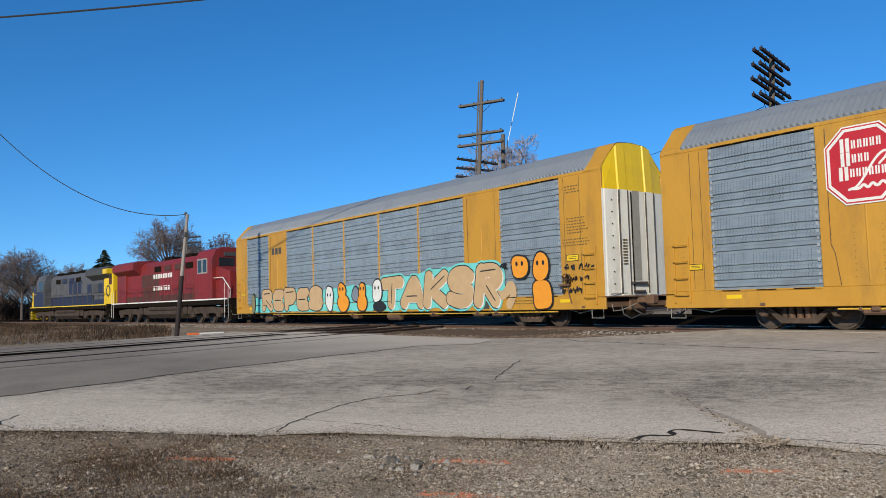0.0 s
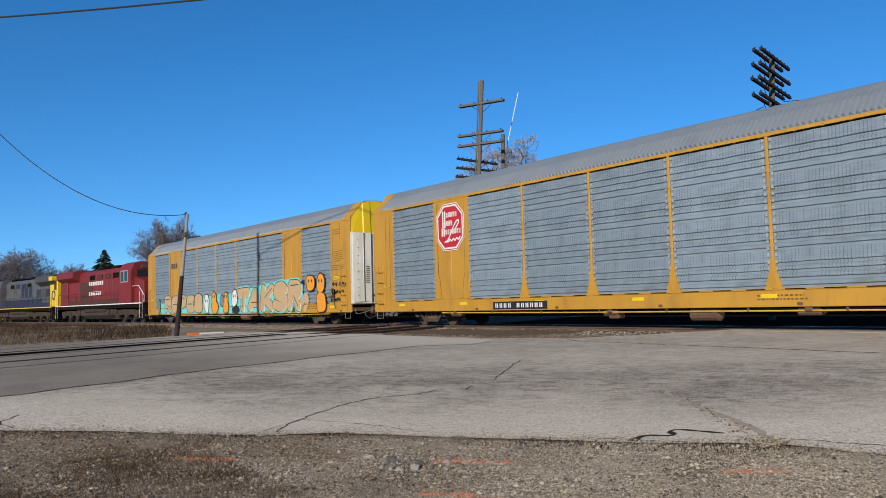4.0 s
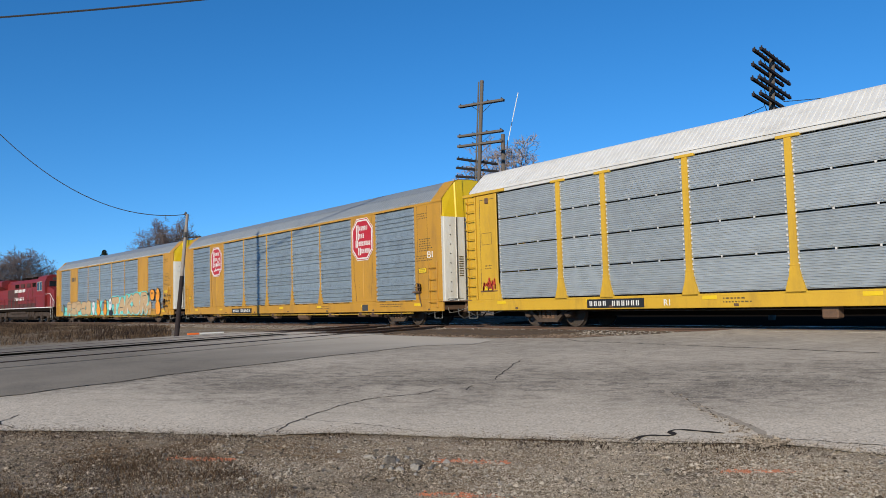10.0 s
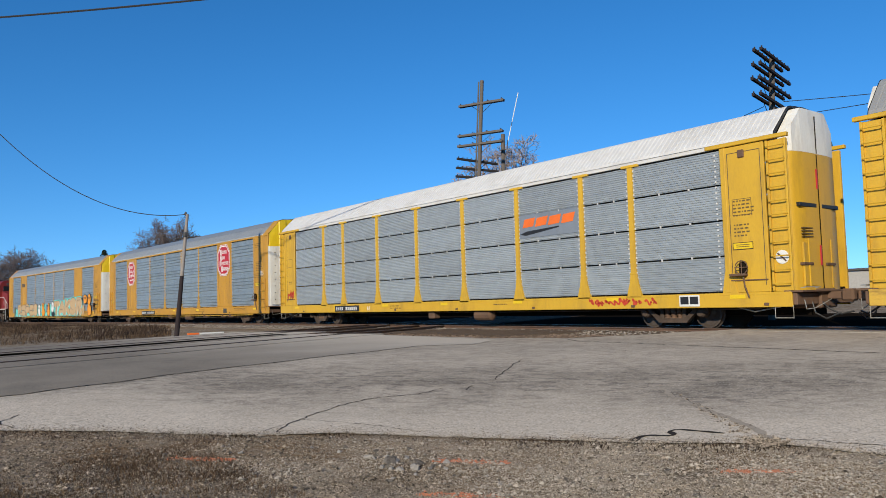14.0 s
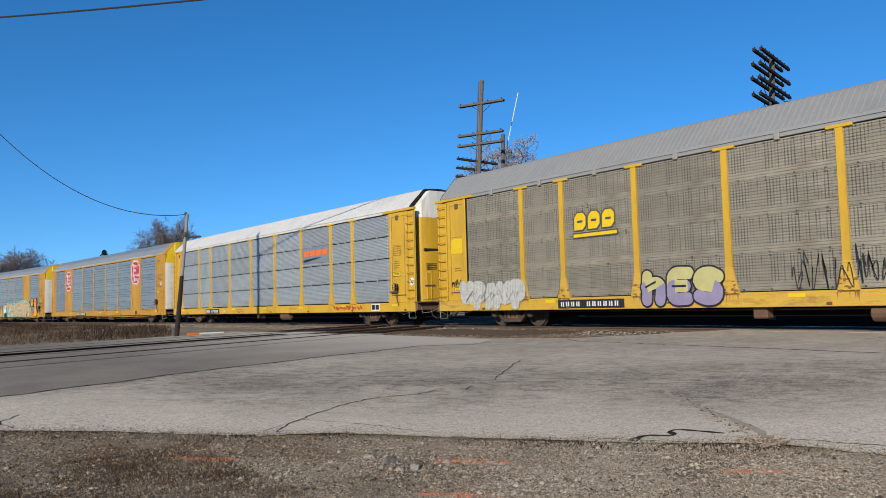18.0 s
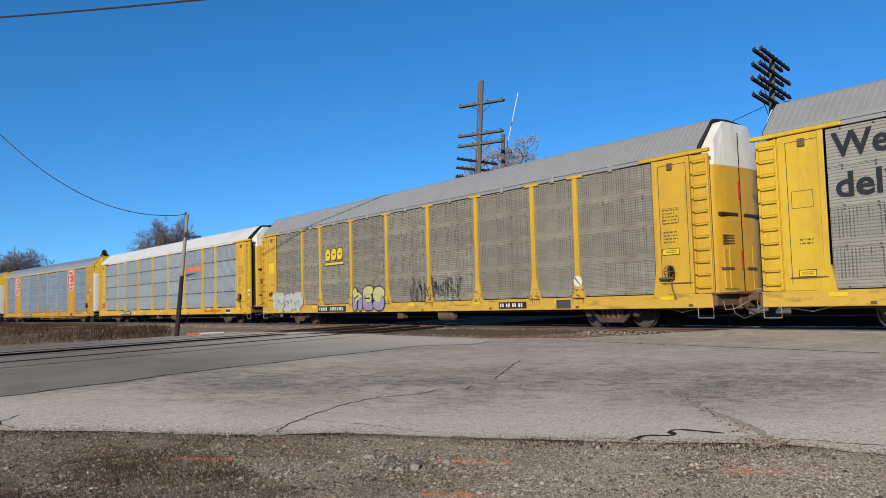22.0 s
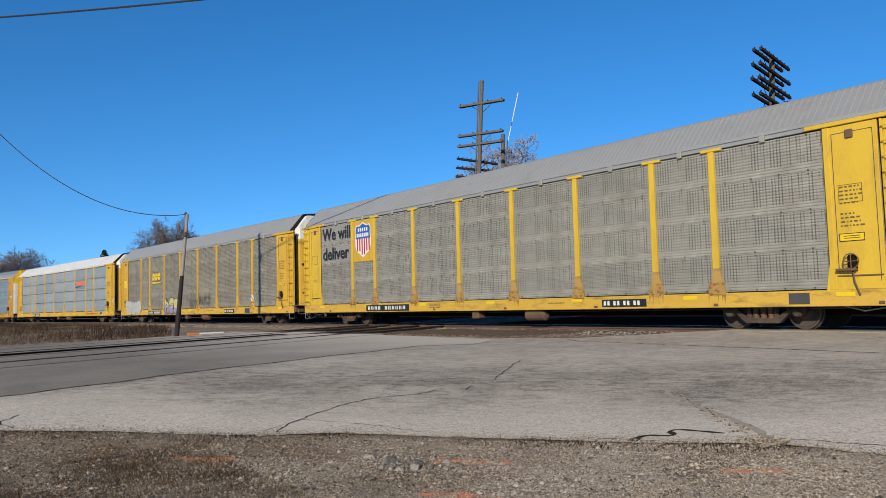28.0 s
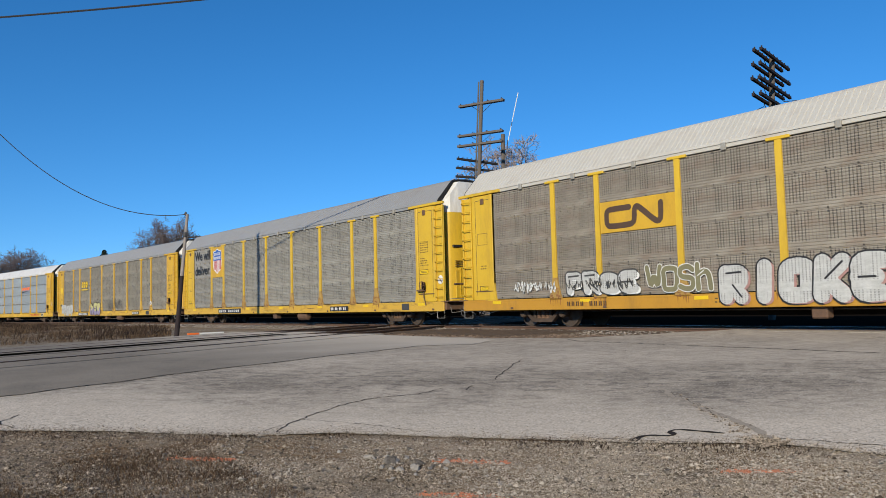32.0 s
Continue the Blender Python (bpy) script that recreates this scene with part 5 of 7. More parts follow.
# --- cars with flush sides ---
def flush_car(name, label, s_mid):
    """Older covered car carrier with an orange-yellow flush body, recessed galvanised sheets and pale ends."""
    car = thing(name, label, "rail car", "covered car carriers of the train")
    TRAIN.append((car, s_mid, 10.05))
    half = 13.52
    o = M_ORANGE
    edges = [(-12.05, -9.25), (-7.2, -4.42), (-4.34, -1.5), (-1.42, 1.36), (1.44, 4.2), (4.28, 7.05), (9.0, 11.8)]
    underframe(car, half, o)
    for sgn in (1, -1):
        r = pose(0, 0, 0, 0, 0, 0 if sgn == 1 else 180)
        sill = MB().cbox(-half, half, -1.5, -1.42, 0.56, 1.0, 0.012)
        part("side_sill", sill, o, car, "orange-yellow side sill", at=r)
        part("top_beam", MB().cbox(-half, half, -1.5, -1.42, 4.70, 4.795, 0.012), o, car, at=r)
        use = edges if sgn == 1 else [(-b, -a) for a, b in edges[::-1]]
        last = -half
        for x0, x1 in use + [(half, half)]:
            w = MB().cbox(last, x0, -1.5, -1.42, 1.0, 4.70, 0.01)
            if x0 - last > 0.6 and abs(x0 + last) < 2 * 11:
                for a, b in ((last, 1), (x0, -1)):
                    w.prism([(a + b * 0.02, 1.02), (a + b * 0.4, 1.02), (a + b * 0.3, 1.75), (a + b * 0.22, 1.95), (a + b * 0.22, 4.6), (a + b * 0.02, 4.6)][::b], "y", -1.512, -1.49)
                    if sgn == 1:
                        line = ribbon(MB(), [(a + b * 0.235, 4.6), (a + b * 0.235, 1.97), (a + b * 0.315, 1.76), (a + b * 0.415, 1.03)], 0.008, -1.5045, 0)
                        part("plate_seam", line, M_SLATEBOLT, car, "thin dark seam beside a flared stiffener")
                w.cbox((last + x0) / 2 - 0.02, (last + x0) / 2 + 0.02, -1.515, -1.49, 1.1, 3.4)
            if x0 - last < 0.6 and abs(x0) < 11:
                c = (last + x0) / 2
                w.prism([(c - 0.22, 1.0), (c + 0.22, 1.0), (c + 0.1, 1.4), (c + 0.05, 1.75), (c - 0.05, 1.75), (c - 0.1, 1.4)], "y", -1.507, -1.45)
            part("side_wall" if x0 - last > 0.6 else "post", w, o, car, at=r)
            if x1 > x0:
                me = shared("flush%.2f" % (x1 - x0), lambda: corrugated(x1 - x0, 3.66, 0.184, 0.046, M_GALV, 0, 5))
                sh = part("side_sheet", me, None, car, "blue-grey ribbed side sheet", at=r @ pose(x0, -1.44, 1.01))
                clips = MB()
                for u in (0.03, x1 - x0 - 0.09):
                    for k in range(22):
                        clips.box(u, u + 0.06, -0.05, -0.02, 0.1 + 0.165 * k, 0.1 + 0.165 * k + 0.08)
                tagged(part("clip_strip", shared("clips%.2f" % (x1 - x0), lambda: clips.mesh("clip_strip", M_SILVER)), None, sh, "bright row of clips"), kind="stuff")
                part("lower_ledge", shared("ledge%.2f" % (x1 - x0), lambda: MB().cbox(0, x1 - x0, -0.08, 0, -0.05, 0.0).mesh("lower_ledge", o)), None, sh)
            last = x1
    part("roof", shared("roofblue", lambda: roof_mesh(-12.9, 12.9, M_ROOFBLUE, 0.152, 0.062, 1.0, RIDGED, 5.36)), None, car, "grey ribbed roof with rounded shoulders")
    for e in (-1, 1):
        q = pose(0, 0, 0, 0, 0, 0 if e == 1 else 180)
        cp = MB()
        ring = [(-1.5, 4.7)] + [(y, z + 0.005) for y, z in ROOF] + [(1.5, 4.7)]
        rows = [[(x, y, z) for y, z in ring] for x in (12.85, 13.52)]
        cp.sheet(rows, flip=True)
        part("roof_end", cp, o, car, "orange-yellow end arch of the roof", at=q)
        plan = [(13.52, -1.5), (13.53, -1.42), (13.55, -1.38), (13.6, -0.86), (13.64, -0.82), (13.65, -0.46), (13.61, -0.43), (13.62, -0.1), (13.62, 0.1), (13.61, 0.43), (13.65, 0.46), (13.64, 0.82), (13.6, 0.86), (13.55, 1.38), (13.53, 1.42), (13.52, 1.5)]
        dr = part("end_door", MB().sheet([[(x, y, z) for x, y in plan] for z in (0.95, 4.15)]), M_WHITE, car, "chalky white ribbed end door", at=q)
        ring2 = [(y, z) for y, z in ROOF]
        up = MB()
        top = []
        for x, y in plan:
            z = 5.78
            for (ya, za), (yb, zb) in zip(ring2, ring2[1:]):
                if ya <= y <= yb:
                    z = za + (zb - za) * (y - ya) / max(1e-6, yb - ya)
            top.append((x - 0.06, y, max(4.7, z - 0.02)))
        up.sheet([[(x, y, 4.15) for x, y in plan], top])
        up.add([(13.5, y, z) for y, z in ring2] , [tuple(range(len(ring2)))])
        part("end_header", up, M_BRIGHT, car, "bright yellow upper end", at=q)
        bolts = MB()
        for k in range(8):
            bolts.lathe([(0, 0.02), (0.03, 0.02)], "x", (13.57, -1.12, 1.3 + k * 0.36), 6)
        tagged(part("bolt_row", bolts, M_DARK, dr), kind="stuff")
        for yy, w in ((-0.84, 0.016), (-0.44, 0.012), (0.44, 0.012), (0.84, 0.016)):
            part("door_seam", MB().box(13.6, 13.665, yy - w / 2, yy + w / 2, 1.0, 4.14), M_SLATEBOLT, dr, "dark upright door seam")
        # flat grey strip; its colour carries the shade of a recess
        part("recess", MB().box(13.6, 13.632, -0.2, 0.12, 1.4, 4.15), M_PLAIN, dr, "grey strip standing in for the shaded recess of the door")
        for k in range(9):
            part("print_line", MB().box(13.6, 13.66, -0.75, -0.55, 2.6 - 0.09 * k, 2.64 - 0.09 * k), M_STENCIL, dr)
        part("latch", MB().cbox(13.62, 13.72, -0.4, 0.3, 1.28, 1.36, 0.01).cbox(13.62, 13.7, -0.3, 0.2, 1.02, 1.1, 0.01), M_SLATEBOLT, dr, "dark door latch bars")
        part("door_rod", MB().tube([(13.66, -0.3, 1.0), (13.66, -0.3, 4.1)], 0.02, 5), M_DARK, dr)
        end_gear(car, e * 13.5, e, o)
        la, lb = (12.75, 13.2) if e == 1 else (-13.2, -12.75)
        ladder(car, la, lb, -1.51, 0.7, 2.45, 4, o)
    pipe = part("train_line", MB().tube([(-9.0, -1.4, 0.5), (-2.0, -1.42, 0.47), (6.5, -1.42, 0.47), (11.5, -1.4, 0.5)], 0.022, 6), M_SILL, car, "yellow pipe hung below the sill")
    for k in range(9):
        part("hanger", shared("hanger", lambda: MB().cbox(-0.03, 0.03, -1.44, -1.4, 0.45, 0.58, 0.006).mesh("hanger", M_RUSTY)), None, pipe, at=pose(-8.5 + 2.4 * k, 0, 0))
    for k, u in enumerate((-8.2, -0.9, 5.0, 7.6, 8.6)):
        part("rigging", shared("rigging%d" % (k % 2), lambda: MB().cbox(-0.3, 0.3, -1.4, -1.1, 0.36, 0.55, 0.05).cbox(-0.08, 0.12, -1.46, -1.3, 0.44, 0.7, 0.03).mesh("rigging", M_RUSTY)), None, car, "rusty brake rigging under the sill", at=pose(u, 0, 0))
    for x0, x1 in edges:
        top = MB()
        for k in range(4):
            a = x0 + 0.1 + (x1 - x0 - 0.2) * k / 4
            top.box(a, a + (x1 - x0) / 4 * 0.8, -1.508, -1.49, 4.688, 4.705)
        tagged(part("slot", top, M_DARK, car, "dark slot along the top of a sheet"), kind="stuff")
        low = MB()
        for k in range(3):
            a = x0 + 0.25 + (x1 - x0) * k / 3
            low.box(a, a + 0.5, -1.526, -1.5, 0.975, 1.0)
        tagged(part("slot", low, M_DARK, car, "dark slot below a sheet"), kind="stuff")
    for u in (-12.9, -9.0, -8.5, -7.9, -7.35, 7.25, 7.7, 8.3, 8.8, 12.3, 13.0):
        seam = MB()
        for k in range(9):
            seam.box(u - 0.009, u + 0.009, -1.505, -1.497, 1.2 + 0.14 * k, 1.22 + 0.14 * k)
        tagged(part("rivet_row", seam, M_STENCIL, car, "upright row of small rivets"), kind="stuff")
    for u in (-12.6, -12.3, 12.0, 12.65):
        part("wall_seam", MB().box(u - 0.007, u + 0.007, -1.504, -1.497, 1.05, 4.66), M_STENCIL, car, "thin dark sheet seam")
    hand_brake(car, 12.1, -1.5, 1.45)
    reflectors(car, 13.3, -1.502)
    plate(car, 12.05, 2.05, 0.5, 0.2, M_BRIGHT, -1.502, "warning_plate", "small yellow warning plate")
    plate(car, -12.75, 1.55, 0.42, 0.16, M_BRIGHT, -1.502, "warning_plate", "small yellow warning plate")
    for x in (-10.05, 10.05):
        truck(car, x)
    return car


car_a = flush_car("car_carrier", "orange-yellow covered car carrier with bubble-letter graffiti on its side", -88.38)
car_b = flush_car("car_carrier", "orange-yellow covered car carrier with red octagon emblems", -59.2)
car_c = post_car("car_carrier", "yellow car carrier with bright galvanised sheets and a white roof", -30.52, M_SILVER, M_WHITEROOF, M_YELLOW, 4, 0.062, 0.018, gaps=0.045, rib=(0.165, 0.016), clips=True, rise=0.91, foot=M_YELLOW, sill_paint=M_YELLOW)
car_d = post_car("car_carrier", "yellow car carrier with grey-brown pierced sheets and yellow emblem", -1.6, M_TAUPE, M_ROOFGREY, M_YELLOW, 4, 0.076, 0.014, gaps=0.008, foot=M_SILL)
car_e = post_car("car_carrier", "yellow car carrier with grey pierced sheets, slogan and shield emblem", 26.98, M_PALE, M_ROOFGREY, M_LEMONPAINT, 4, 0.076, 0.014, gaps=0.008, plain=((0, 2), (0, 3)))
car_f = post_car("car_carrier", "yellow car carrier with rust-stained brown sheets and a white roof", 55.47, M_BROWNSHEET, M_ROOFTAN, M_LEMONPAINT, 4, 0.076, 0.014, gaps=0.008, sill_paint=M_ORANGE, rise=1.01)

# ---- marks, emblems and graffiti on the cars ----
M_CYAN = mat("turquoise_spray_paint", (0.16, 0.60, 0.56), (0.11, 0.46, 0.44), 0.6)
M_TAN = mat("tan_spray_paint", (0.50, 0.35, 0.19), (0.41, 0.28, 0.15), 0.6)
M_SPRAYWHITE = mat("white_spray_paint", (0.72, 0.73, 0.70), (0.52, 0.53, 0.51), 0.6, scale=5)
M_SPRAYORG = mat("orange_spray_paint", (0.74, 0.30, 0.02), (0.64, 0.24, 0.02), 0.55)
M_VIOLET = mat("violet_grey_spray_paint", (0.27, 0.24, 0.36), (0.21, 0.18, 0.29), 0.6)
M_LEMON = mat("pale_lemon_spray_paint", (0.5, 0.46, 0.2), (0.38, 0.36, 0.16), 0.6)
M_SPRAYRED = mat("red_spray_paint", (0.55, 0.06, 0.025), (0.44, 0.045, 0.02), 0.55)
M_OLIVE = mat("olive_spray_paint", (0.20, 0.19, 0.10), (0.15, 0.14, 0.08), 0.6)
M_FADED = pierced(mat("faded_white_spray_paint", (0.52, 0.53, 0.51), (0.34, 0.345, 0.33), 0.6, scale=4, stretch=(1, 1, 3)), 0.082, 0.056, 0.7, (0.1, 0.1, 0.1))
M_FADEDROSE = pierced(mat("faded_rose_paint", (0.40, 0.22, 0.19), (0.29, 0.17, 0.15), 0.6, scale=4, stretch=(1, 1, 3)), 0.082, 0.056, 0.7, (0.1, 0.08, 0.08))
M_BLUE = mat("emblem_blue_paint", (0.02, 0.10, 0.42), (0.016, 0.08, 0.34), 0.45)
M_SLATE = mat("dark_grey_letter_paint", (0.06, 0.06, 0.058), (0.045, 0.045, 0.043), 0.6)
M_BROWNMARK = mat("brown_emblem_paint", (0.085, 0.05, 0.03), (0.06, 0.036, 0.023), 0.6)
M_SAFETY = mat("safety_orange_paint", (0.80, 0.16, 0.02), (0.68, 0.13, 0.02), 0.5)
M_STEELBAND = mat("grey_blue_band_paint", (0.20, 0.23, 0.27), (0.15, 0.175, 0.21), 0.5)


def flat(mb, pts, y):
    """A flat outline in the x-z plane that faces -y."""
    area = sum(a[0] * b[1] - b[0] * a[1] for a, b in zip(pts, pts[1:] + pts[:1]))
    if area < 0:
        pts = pts[::-1]
    mb.add([(a, y, b) for a, b in pts], [tuple(range(len(pts)))])
    return mb


def blob(cx, cz, w, h, rnd, square=3.0, wob=0.07, n=40):
    """A puffy rounded outline."""
    ph = [rnd.uniform(0, 6.3) for _ in range(3)]
    am = [rnd.uniform(0.3, 1) * wob for _ in range(3)]
    out = []
    for i in range(n):
        t = math.tau * i / n
        c, s = math.cos(t), math.sin(t)
        k = (abs(c) ** square + abs(s) ** square) ** (-1 / square)
        k *= 1 + sum(a * math.sin((j + 2) * t + p) for j, (a, p) in enumerate(zip(am, ph)))
        out.append((cx + c * k * w / 2, cz + s * k * h / 2))
    return out


def grown(pts, d):
    cx, cz = sum(a for a, _ in pts) / len(pts), sum(b for _, b in pts) / len(pts)
    out = []
    for a, b in pts:
        v = Vector((a - cx, b - cz))
        v = v * (1 + d / max(0.05, v.length))
        out.append((cx + v.x, cz + v.y))
    return out


FORMS = {}
FORMS["stem_bowl_leg"] = [[(0.1, 0), (0.1, 1)], [(0.1, 0.97), (0.8, 1), (0.95, 0.72), (0.7, 0.5), (0.15, 0.48)], [(0.4, 0.48), (0.95, 0)]]
FORMS["three_arms"] = [[(0.95, 0.97), (0.1, 1), (0.1, 0.5), (0.1, 0), (0.95, 0.03)], [(0.1, 0.5), (0.75, 0.5)]]
FORMS["stem_bowl"] = [[(0.1, 0), (0.1, 1)], [(0.1, 0.97), (0.85, 1), (1, 0.7), (0.8, 0.42), (0.15, 0.42)]]
FORMS["double_curve"] = [[(0.95, 0.85), (0.6, 1.02), (0.05, 0.95), (0.05, 0.55), (0.95, 0.5), (0.98, 0.05), (0.5, -0.02), (0.02, 0.12)]]
FORMS["top_bar"] = [[(0, 0.95), (1, 1)], [(0.55, 0.95), (0.5, 0)]]
FORMS["peak"] = [[(0, 0), (0.45, 1), (0.6, 1), (1, 0)], [(0.2, 0.32), (0.8, 0.32)]]
FORMS["stem_fork"] = [[(0.1, 0), (0.1, 1)], [(0.95, 1), (0.2, 0.5), (0.98, 0)]]
FORMS["arch"] = [[(0.1, 0), (0.1, 1)], [(0.1, 0.55), (0.55, 0.75), (0.92, 0.6), (0.92, 0)]]
FORMS["hoop"] = [[(0.5, 1), (0, 0.95), (0, 0.5), (0, 0.02), (0.5, 0), (1, 0.02), (1, 0.5), (1, 0.95), (0.5, 1)]]
FORMS["stem"] = [[(0.5, 0), (0.5, 1)]]
FORMS["zigzag"] = [[(0, 1), (0.25, 0), (0.5, 0.8), (0.75, 0), (1, 1)]]


def graffiti(car, x0, x1, z0, z1, kinds, seed, fill, outline, y, label, r=0.2, edge=0.035, lean=0.0, halo=None, low_fill=None, split=0.0, shade=None, rise=0.0, wob=0.05):
    """A painted row of fat stroke forms, each with its outline, on a sprayed halo; low_fill is the paint below the height split."""
    rnd = random.Random(seed)
    w = (x1 - x0) / len(kinds)
    g = None
    for i, kind in enumerate(kinds):
        bottom, top = z0 + r + edge, z1 - r - edge + rise * i / len(kinds) + rnd.uniform(-1, 1) * wob
        a, b = x0 + w * i + r * 0.75, x0 + w * (i + 1) - r * 0.75
        strokes = [[(a + (b - a) * (u + rnd.uniform(-wob, wob)) + lean * (top - bottom) * v, bottom + (top - bottom) * v) for u, v in st] for st in FORMS[kind]]
        if len(strokes[0]) > 6 and kind == "hoop":
            strokes[0][-1] = strokes[0][0]
        lay = y - 0.0042 * i
        for k, st in enumerate(strokes):
            if halo:
                h = part("halo", ribbon(MB(), st, r + edge + 0.07, y + 0.003 - 0.0005 * k - 0.0001 * i), halo, g or car, "" if g else label)
                g = g or h
            o = part("outline", ribbon(MB(), st, r + edge, lay - 0.0004 * k), outline, g or car, "" if g else label)
            g = g or o
        for k, st in enumerate(strokes):
            if shade:
                part("side_shade", ribbon(MB(), [(p + 0.08, q - 0.04) for p, q in st], r * 0.9, lay - 0.0012 - 0.0003 * k), shade, g)
            ob = part("painted_form", ribbon(MB(), st, r, lay - 0.0022 - 0.0005 * k), fill, g)
            if low_fill:
                ob.data.materials.append(low_fill)
                for p in ob.data.polygons:
                    if p.center.z < split + 0.05 * math.sin(p.center.x * 7):
                        p.material_index = 1
            if k:
                part("inner_line", ribbon(MB(), st[:2], edge * 0.6, lay - 0.0038), outline, g)
    return g


def scrawl(car, x0, x1, z0, z1, n, seed, mtl, y, label, r=0.018):
    """Thin sprayed strokes."""
    rnd = random.Random(seed)
    w = (x1 - x0) / n
    first = None
    for i in range(n):
        mb = MB()
        h = (z1 - z0)
        pts = [Vector((x0 + w * (i + rnd.uniform(-0.5, 1.5)), y - 0.0006 * i, z0 + h * (k % 2) * rnd.uniform(0.6, 1.0) + h * rnd.uniform(0, 0.25))) for k in range(5)]
        line = []
        for p0, p1, p2 in zip(pts, pts[1:], pts[2:]):
            a, b = p0.lerp(p1, 0.5), p1.lerp(p2, 0.5)
            for k in range(9):
                t = k / 8
                line.append(a.lerp(p1, t).lerp(p1.lerp(b, t), t))
        left, right = [], []
        for k, q in enumerate(line):
            d = line[min(k + 1, len(line) - 1)] - line[max(k - 1, 0)]
            e = Vector((-d.z, 0, d.x))
            e = e.normalized() * r if e.length > 1e-6 else Vector((0, 0, r))
            left.append(tuple(q + e))
            right.append(tuple(q - e))
        mb.sheet([right, left])
        if first is None:
            first = part("graffiti_scrawl", mb, mtl, car, label)
        else:
            part("stroke", mb, mtl, first)
    return first


def board(car, x0, x1, z0, z1, n, y, label, dark=True):
    """A number board: unreadable marks as plain bars on a black plate."""
    if dark:
        b = plate(car, x0, z0, x1 - x0, z1 - z0, M_BLACK, y, "number_board", label)
    else:
        b = car
    w = (x1 - x0) * 0.9
    mb = MB()
    for i in range(n):
        if i == 4:
            continue
        u = x0 + (x1 - x0) * 0.05 + w * i / n
        for a in (0.0, 0.38):
            mb.box(u + w / n * a, u + w / n * (a + 0.22), y - 0.018, y - 0.012, z0 + (z1 - z0) * 0.22, z1 - (z1 - z0) * 0.22)
    return tagged(part("number_mark", mb, M_MARK if dark else M_BROWNMARK, b, "plain bars in place of the number"), kind="stuff")


def octagon(car, cx, cz, r, y, script):
    """Red emblem with cut corners, a white rim and rows of plain white bars, each row led by a taller block."""
    def ring(k):
        a, b = r * 0.93 - r * (1 - k), r * k
        c = 0.47 * r * k
        return [(cx + p, cz + q) for p, q in ((a, b - c), (a - c, b), (c - a, b), (-a, b - c), (-a, c - b), (c - a, -b), (a - c, -b), (a, c - b))]
    e = part("emblem", flat(MB(), ring(1.0), y), M_MARK, car, "red octagon emblem with a white rim and white bars")
    part("emblem_field", flat(MB(), ring(0.965), y - 0.003), M_RED, e)
    rim = MB()
    a, b = ring(0.93), ring(0.86)
    for i in range(8):
        j = (i + 1) % 8
        flat(rim, [a[i], a[j], b[j], b[i]], y - 0.006)
    part("emblem_rim", rim, M_MARK, e)
    lines = MB()
    for k, (n, start) in enumerate(((5, -0.52), (3, -0.52), (7, -0.58), (0, 0) if script else (5, -0.36))):
        z = cz + r * (0.52 - 0.36 * k)
        x = cx + r * start
        for i in range(n + 1):
            w, h = (r * 0.23, r * 0.35) if i == 0 else (r * 0.105, r * 0.21)
            if n == 0:
                break
            low = z - r * 0.175 + (0 if i == 0 else r * 0.07)
            tall = low + h
            bar = w * 0.4
            flat(lines, [(x, low), (x + bar, low), (x + bar, tall), (x, tall)], y - 0.006)
            flat(lines, [(x + w - bar, low), (x + w, low), (x + w, tall), (x + w - bar, tall)], y - 0.006)
            x += w + r * 0.045
    if script:
        pts = [(-0.3, -0.6), (-0.1, -0.62), (0.0, -0.5), (0.1, -0.63), (0.22, -0.48), (0.32, -0.62), (0.45, -0.46), (0.56, -0.6), (0.66, -0.46)]
        ribbon(lines, [(cx + p * r, cz + q * r) for p, q in pts], r * 0.035, y - 0.0064)
        ribbon(lines, [(cx + p * r, cz + q * r) for p, q in ((-0.36, -0.62), (-0.12, -0.56), (0.3, 0.1), (0.55, 0.28), (0.62, 0.16), (0.4, -0.05))], r * 0.03, y - 0.0072)
    tagged(part("emblem_lettering", lines, M_MARK, e), kind="stuff")


def stencils(car, x, z, w, rows, y, seed, mtl=None, step=0.09):
    rnd = random.Random(seed)
    mb = MB()
    for k in range(rows):
        u = x
        while u < x + w * rnd.uniform(0.6, 1.0):
            d = rnd.uniform(0.025, 0.1)
            flat(mb, [(u, z - k * step), (u + d, z - k * step), (u + d, z - k * step + step * 0.42), (u, z - k * step + step * 0.42)], y)
            u += d + 0.035
    return tagged(part("stencil", mb, mtl or M_STENCIL, car, "small unreadable stencilled lines"), kind="stuff")


def fit_letters(me, width, height):
    xs, zs = [v.co.x for v in me.vertices], [v.co.z for v in me.vertices]
    me.transform(Matrix.Translation((-min(xs), 0, -min(zs))))
    me.transform(Matrix.Diagonal((width / (max(xs) - min(xs)), 1, height / (max(zs) - min(zs)), 1)))
    return me


SIDE = -1.503
PROUD = -1.522

# car with bubble graffiti
_patch = [(-11.4, 0.6), (9.2, 0.6), (9.2, 1.9), (8.6, 2.35), (6.0, 2.2), (3.9, 2.05), (2.2, 1.75), (1.6, 1.3), (0.6, 1.75), (-2.9, 1.7), (-3.6, 1.5), (-6, 1.75), (-9.2, 1.6), (-10.4, 1.3), (-11.2, 1.5)]
_rnd = random.Random(3)
_patch = [(p.x + 0.05 * _rnd.uniform(-1, 1), max(0.6, p.y + 0.06 * _rnd.uniform(-1, 1))) for p in smooth_line(_patch + _patch[:1], 2, 0.3)[:-1]]
part("graffiti_ground", flat(MB(), _patch, PROUD + 0.004), M_CYAN, car_a, "turquoise sprayed patch")
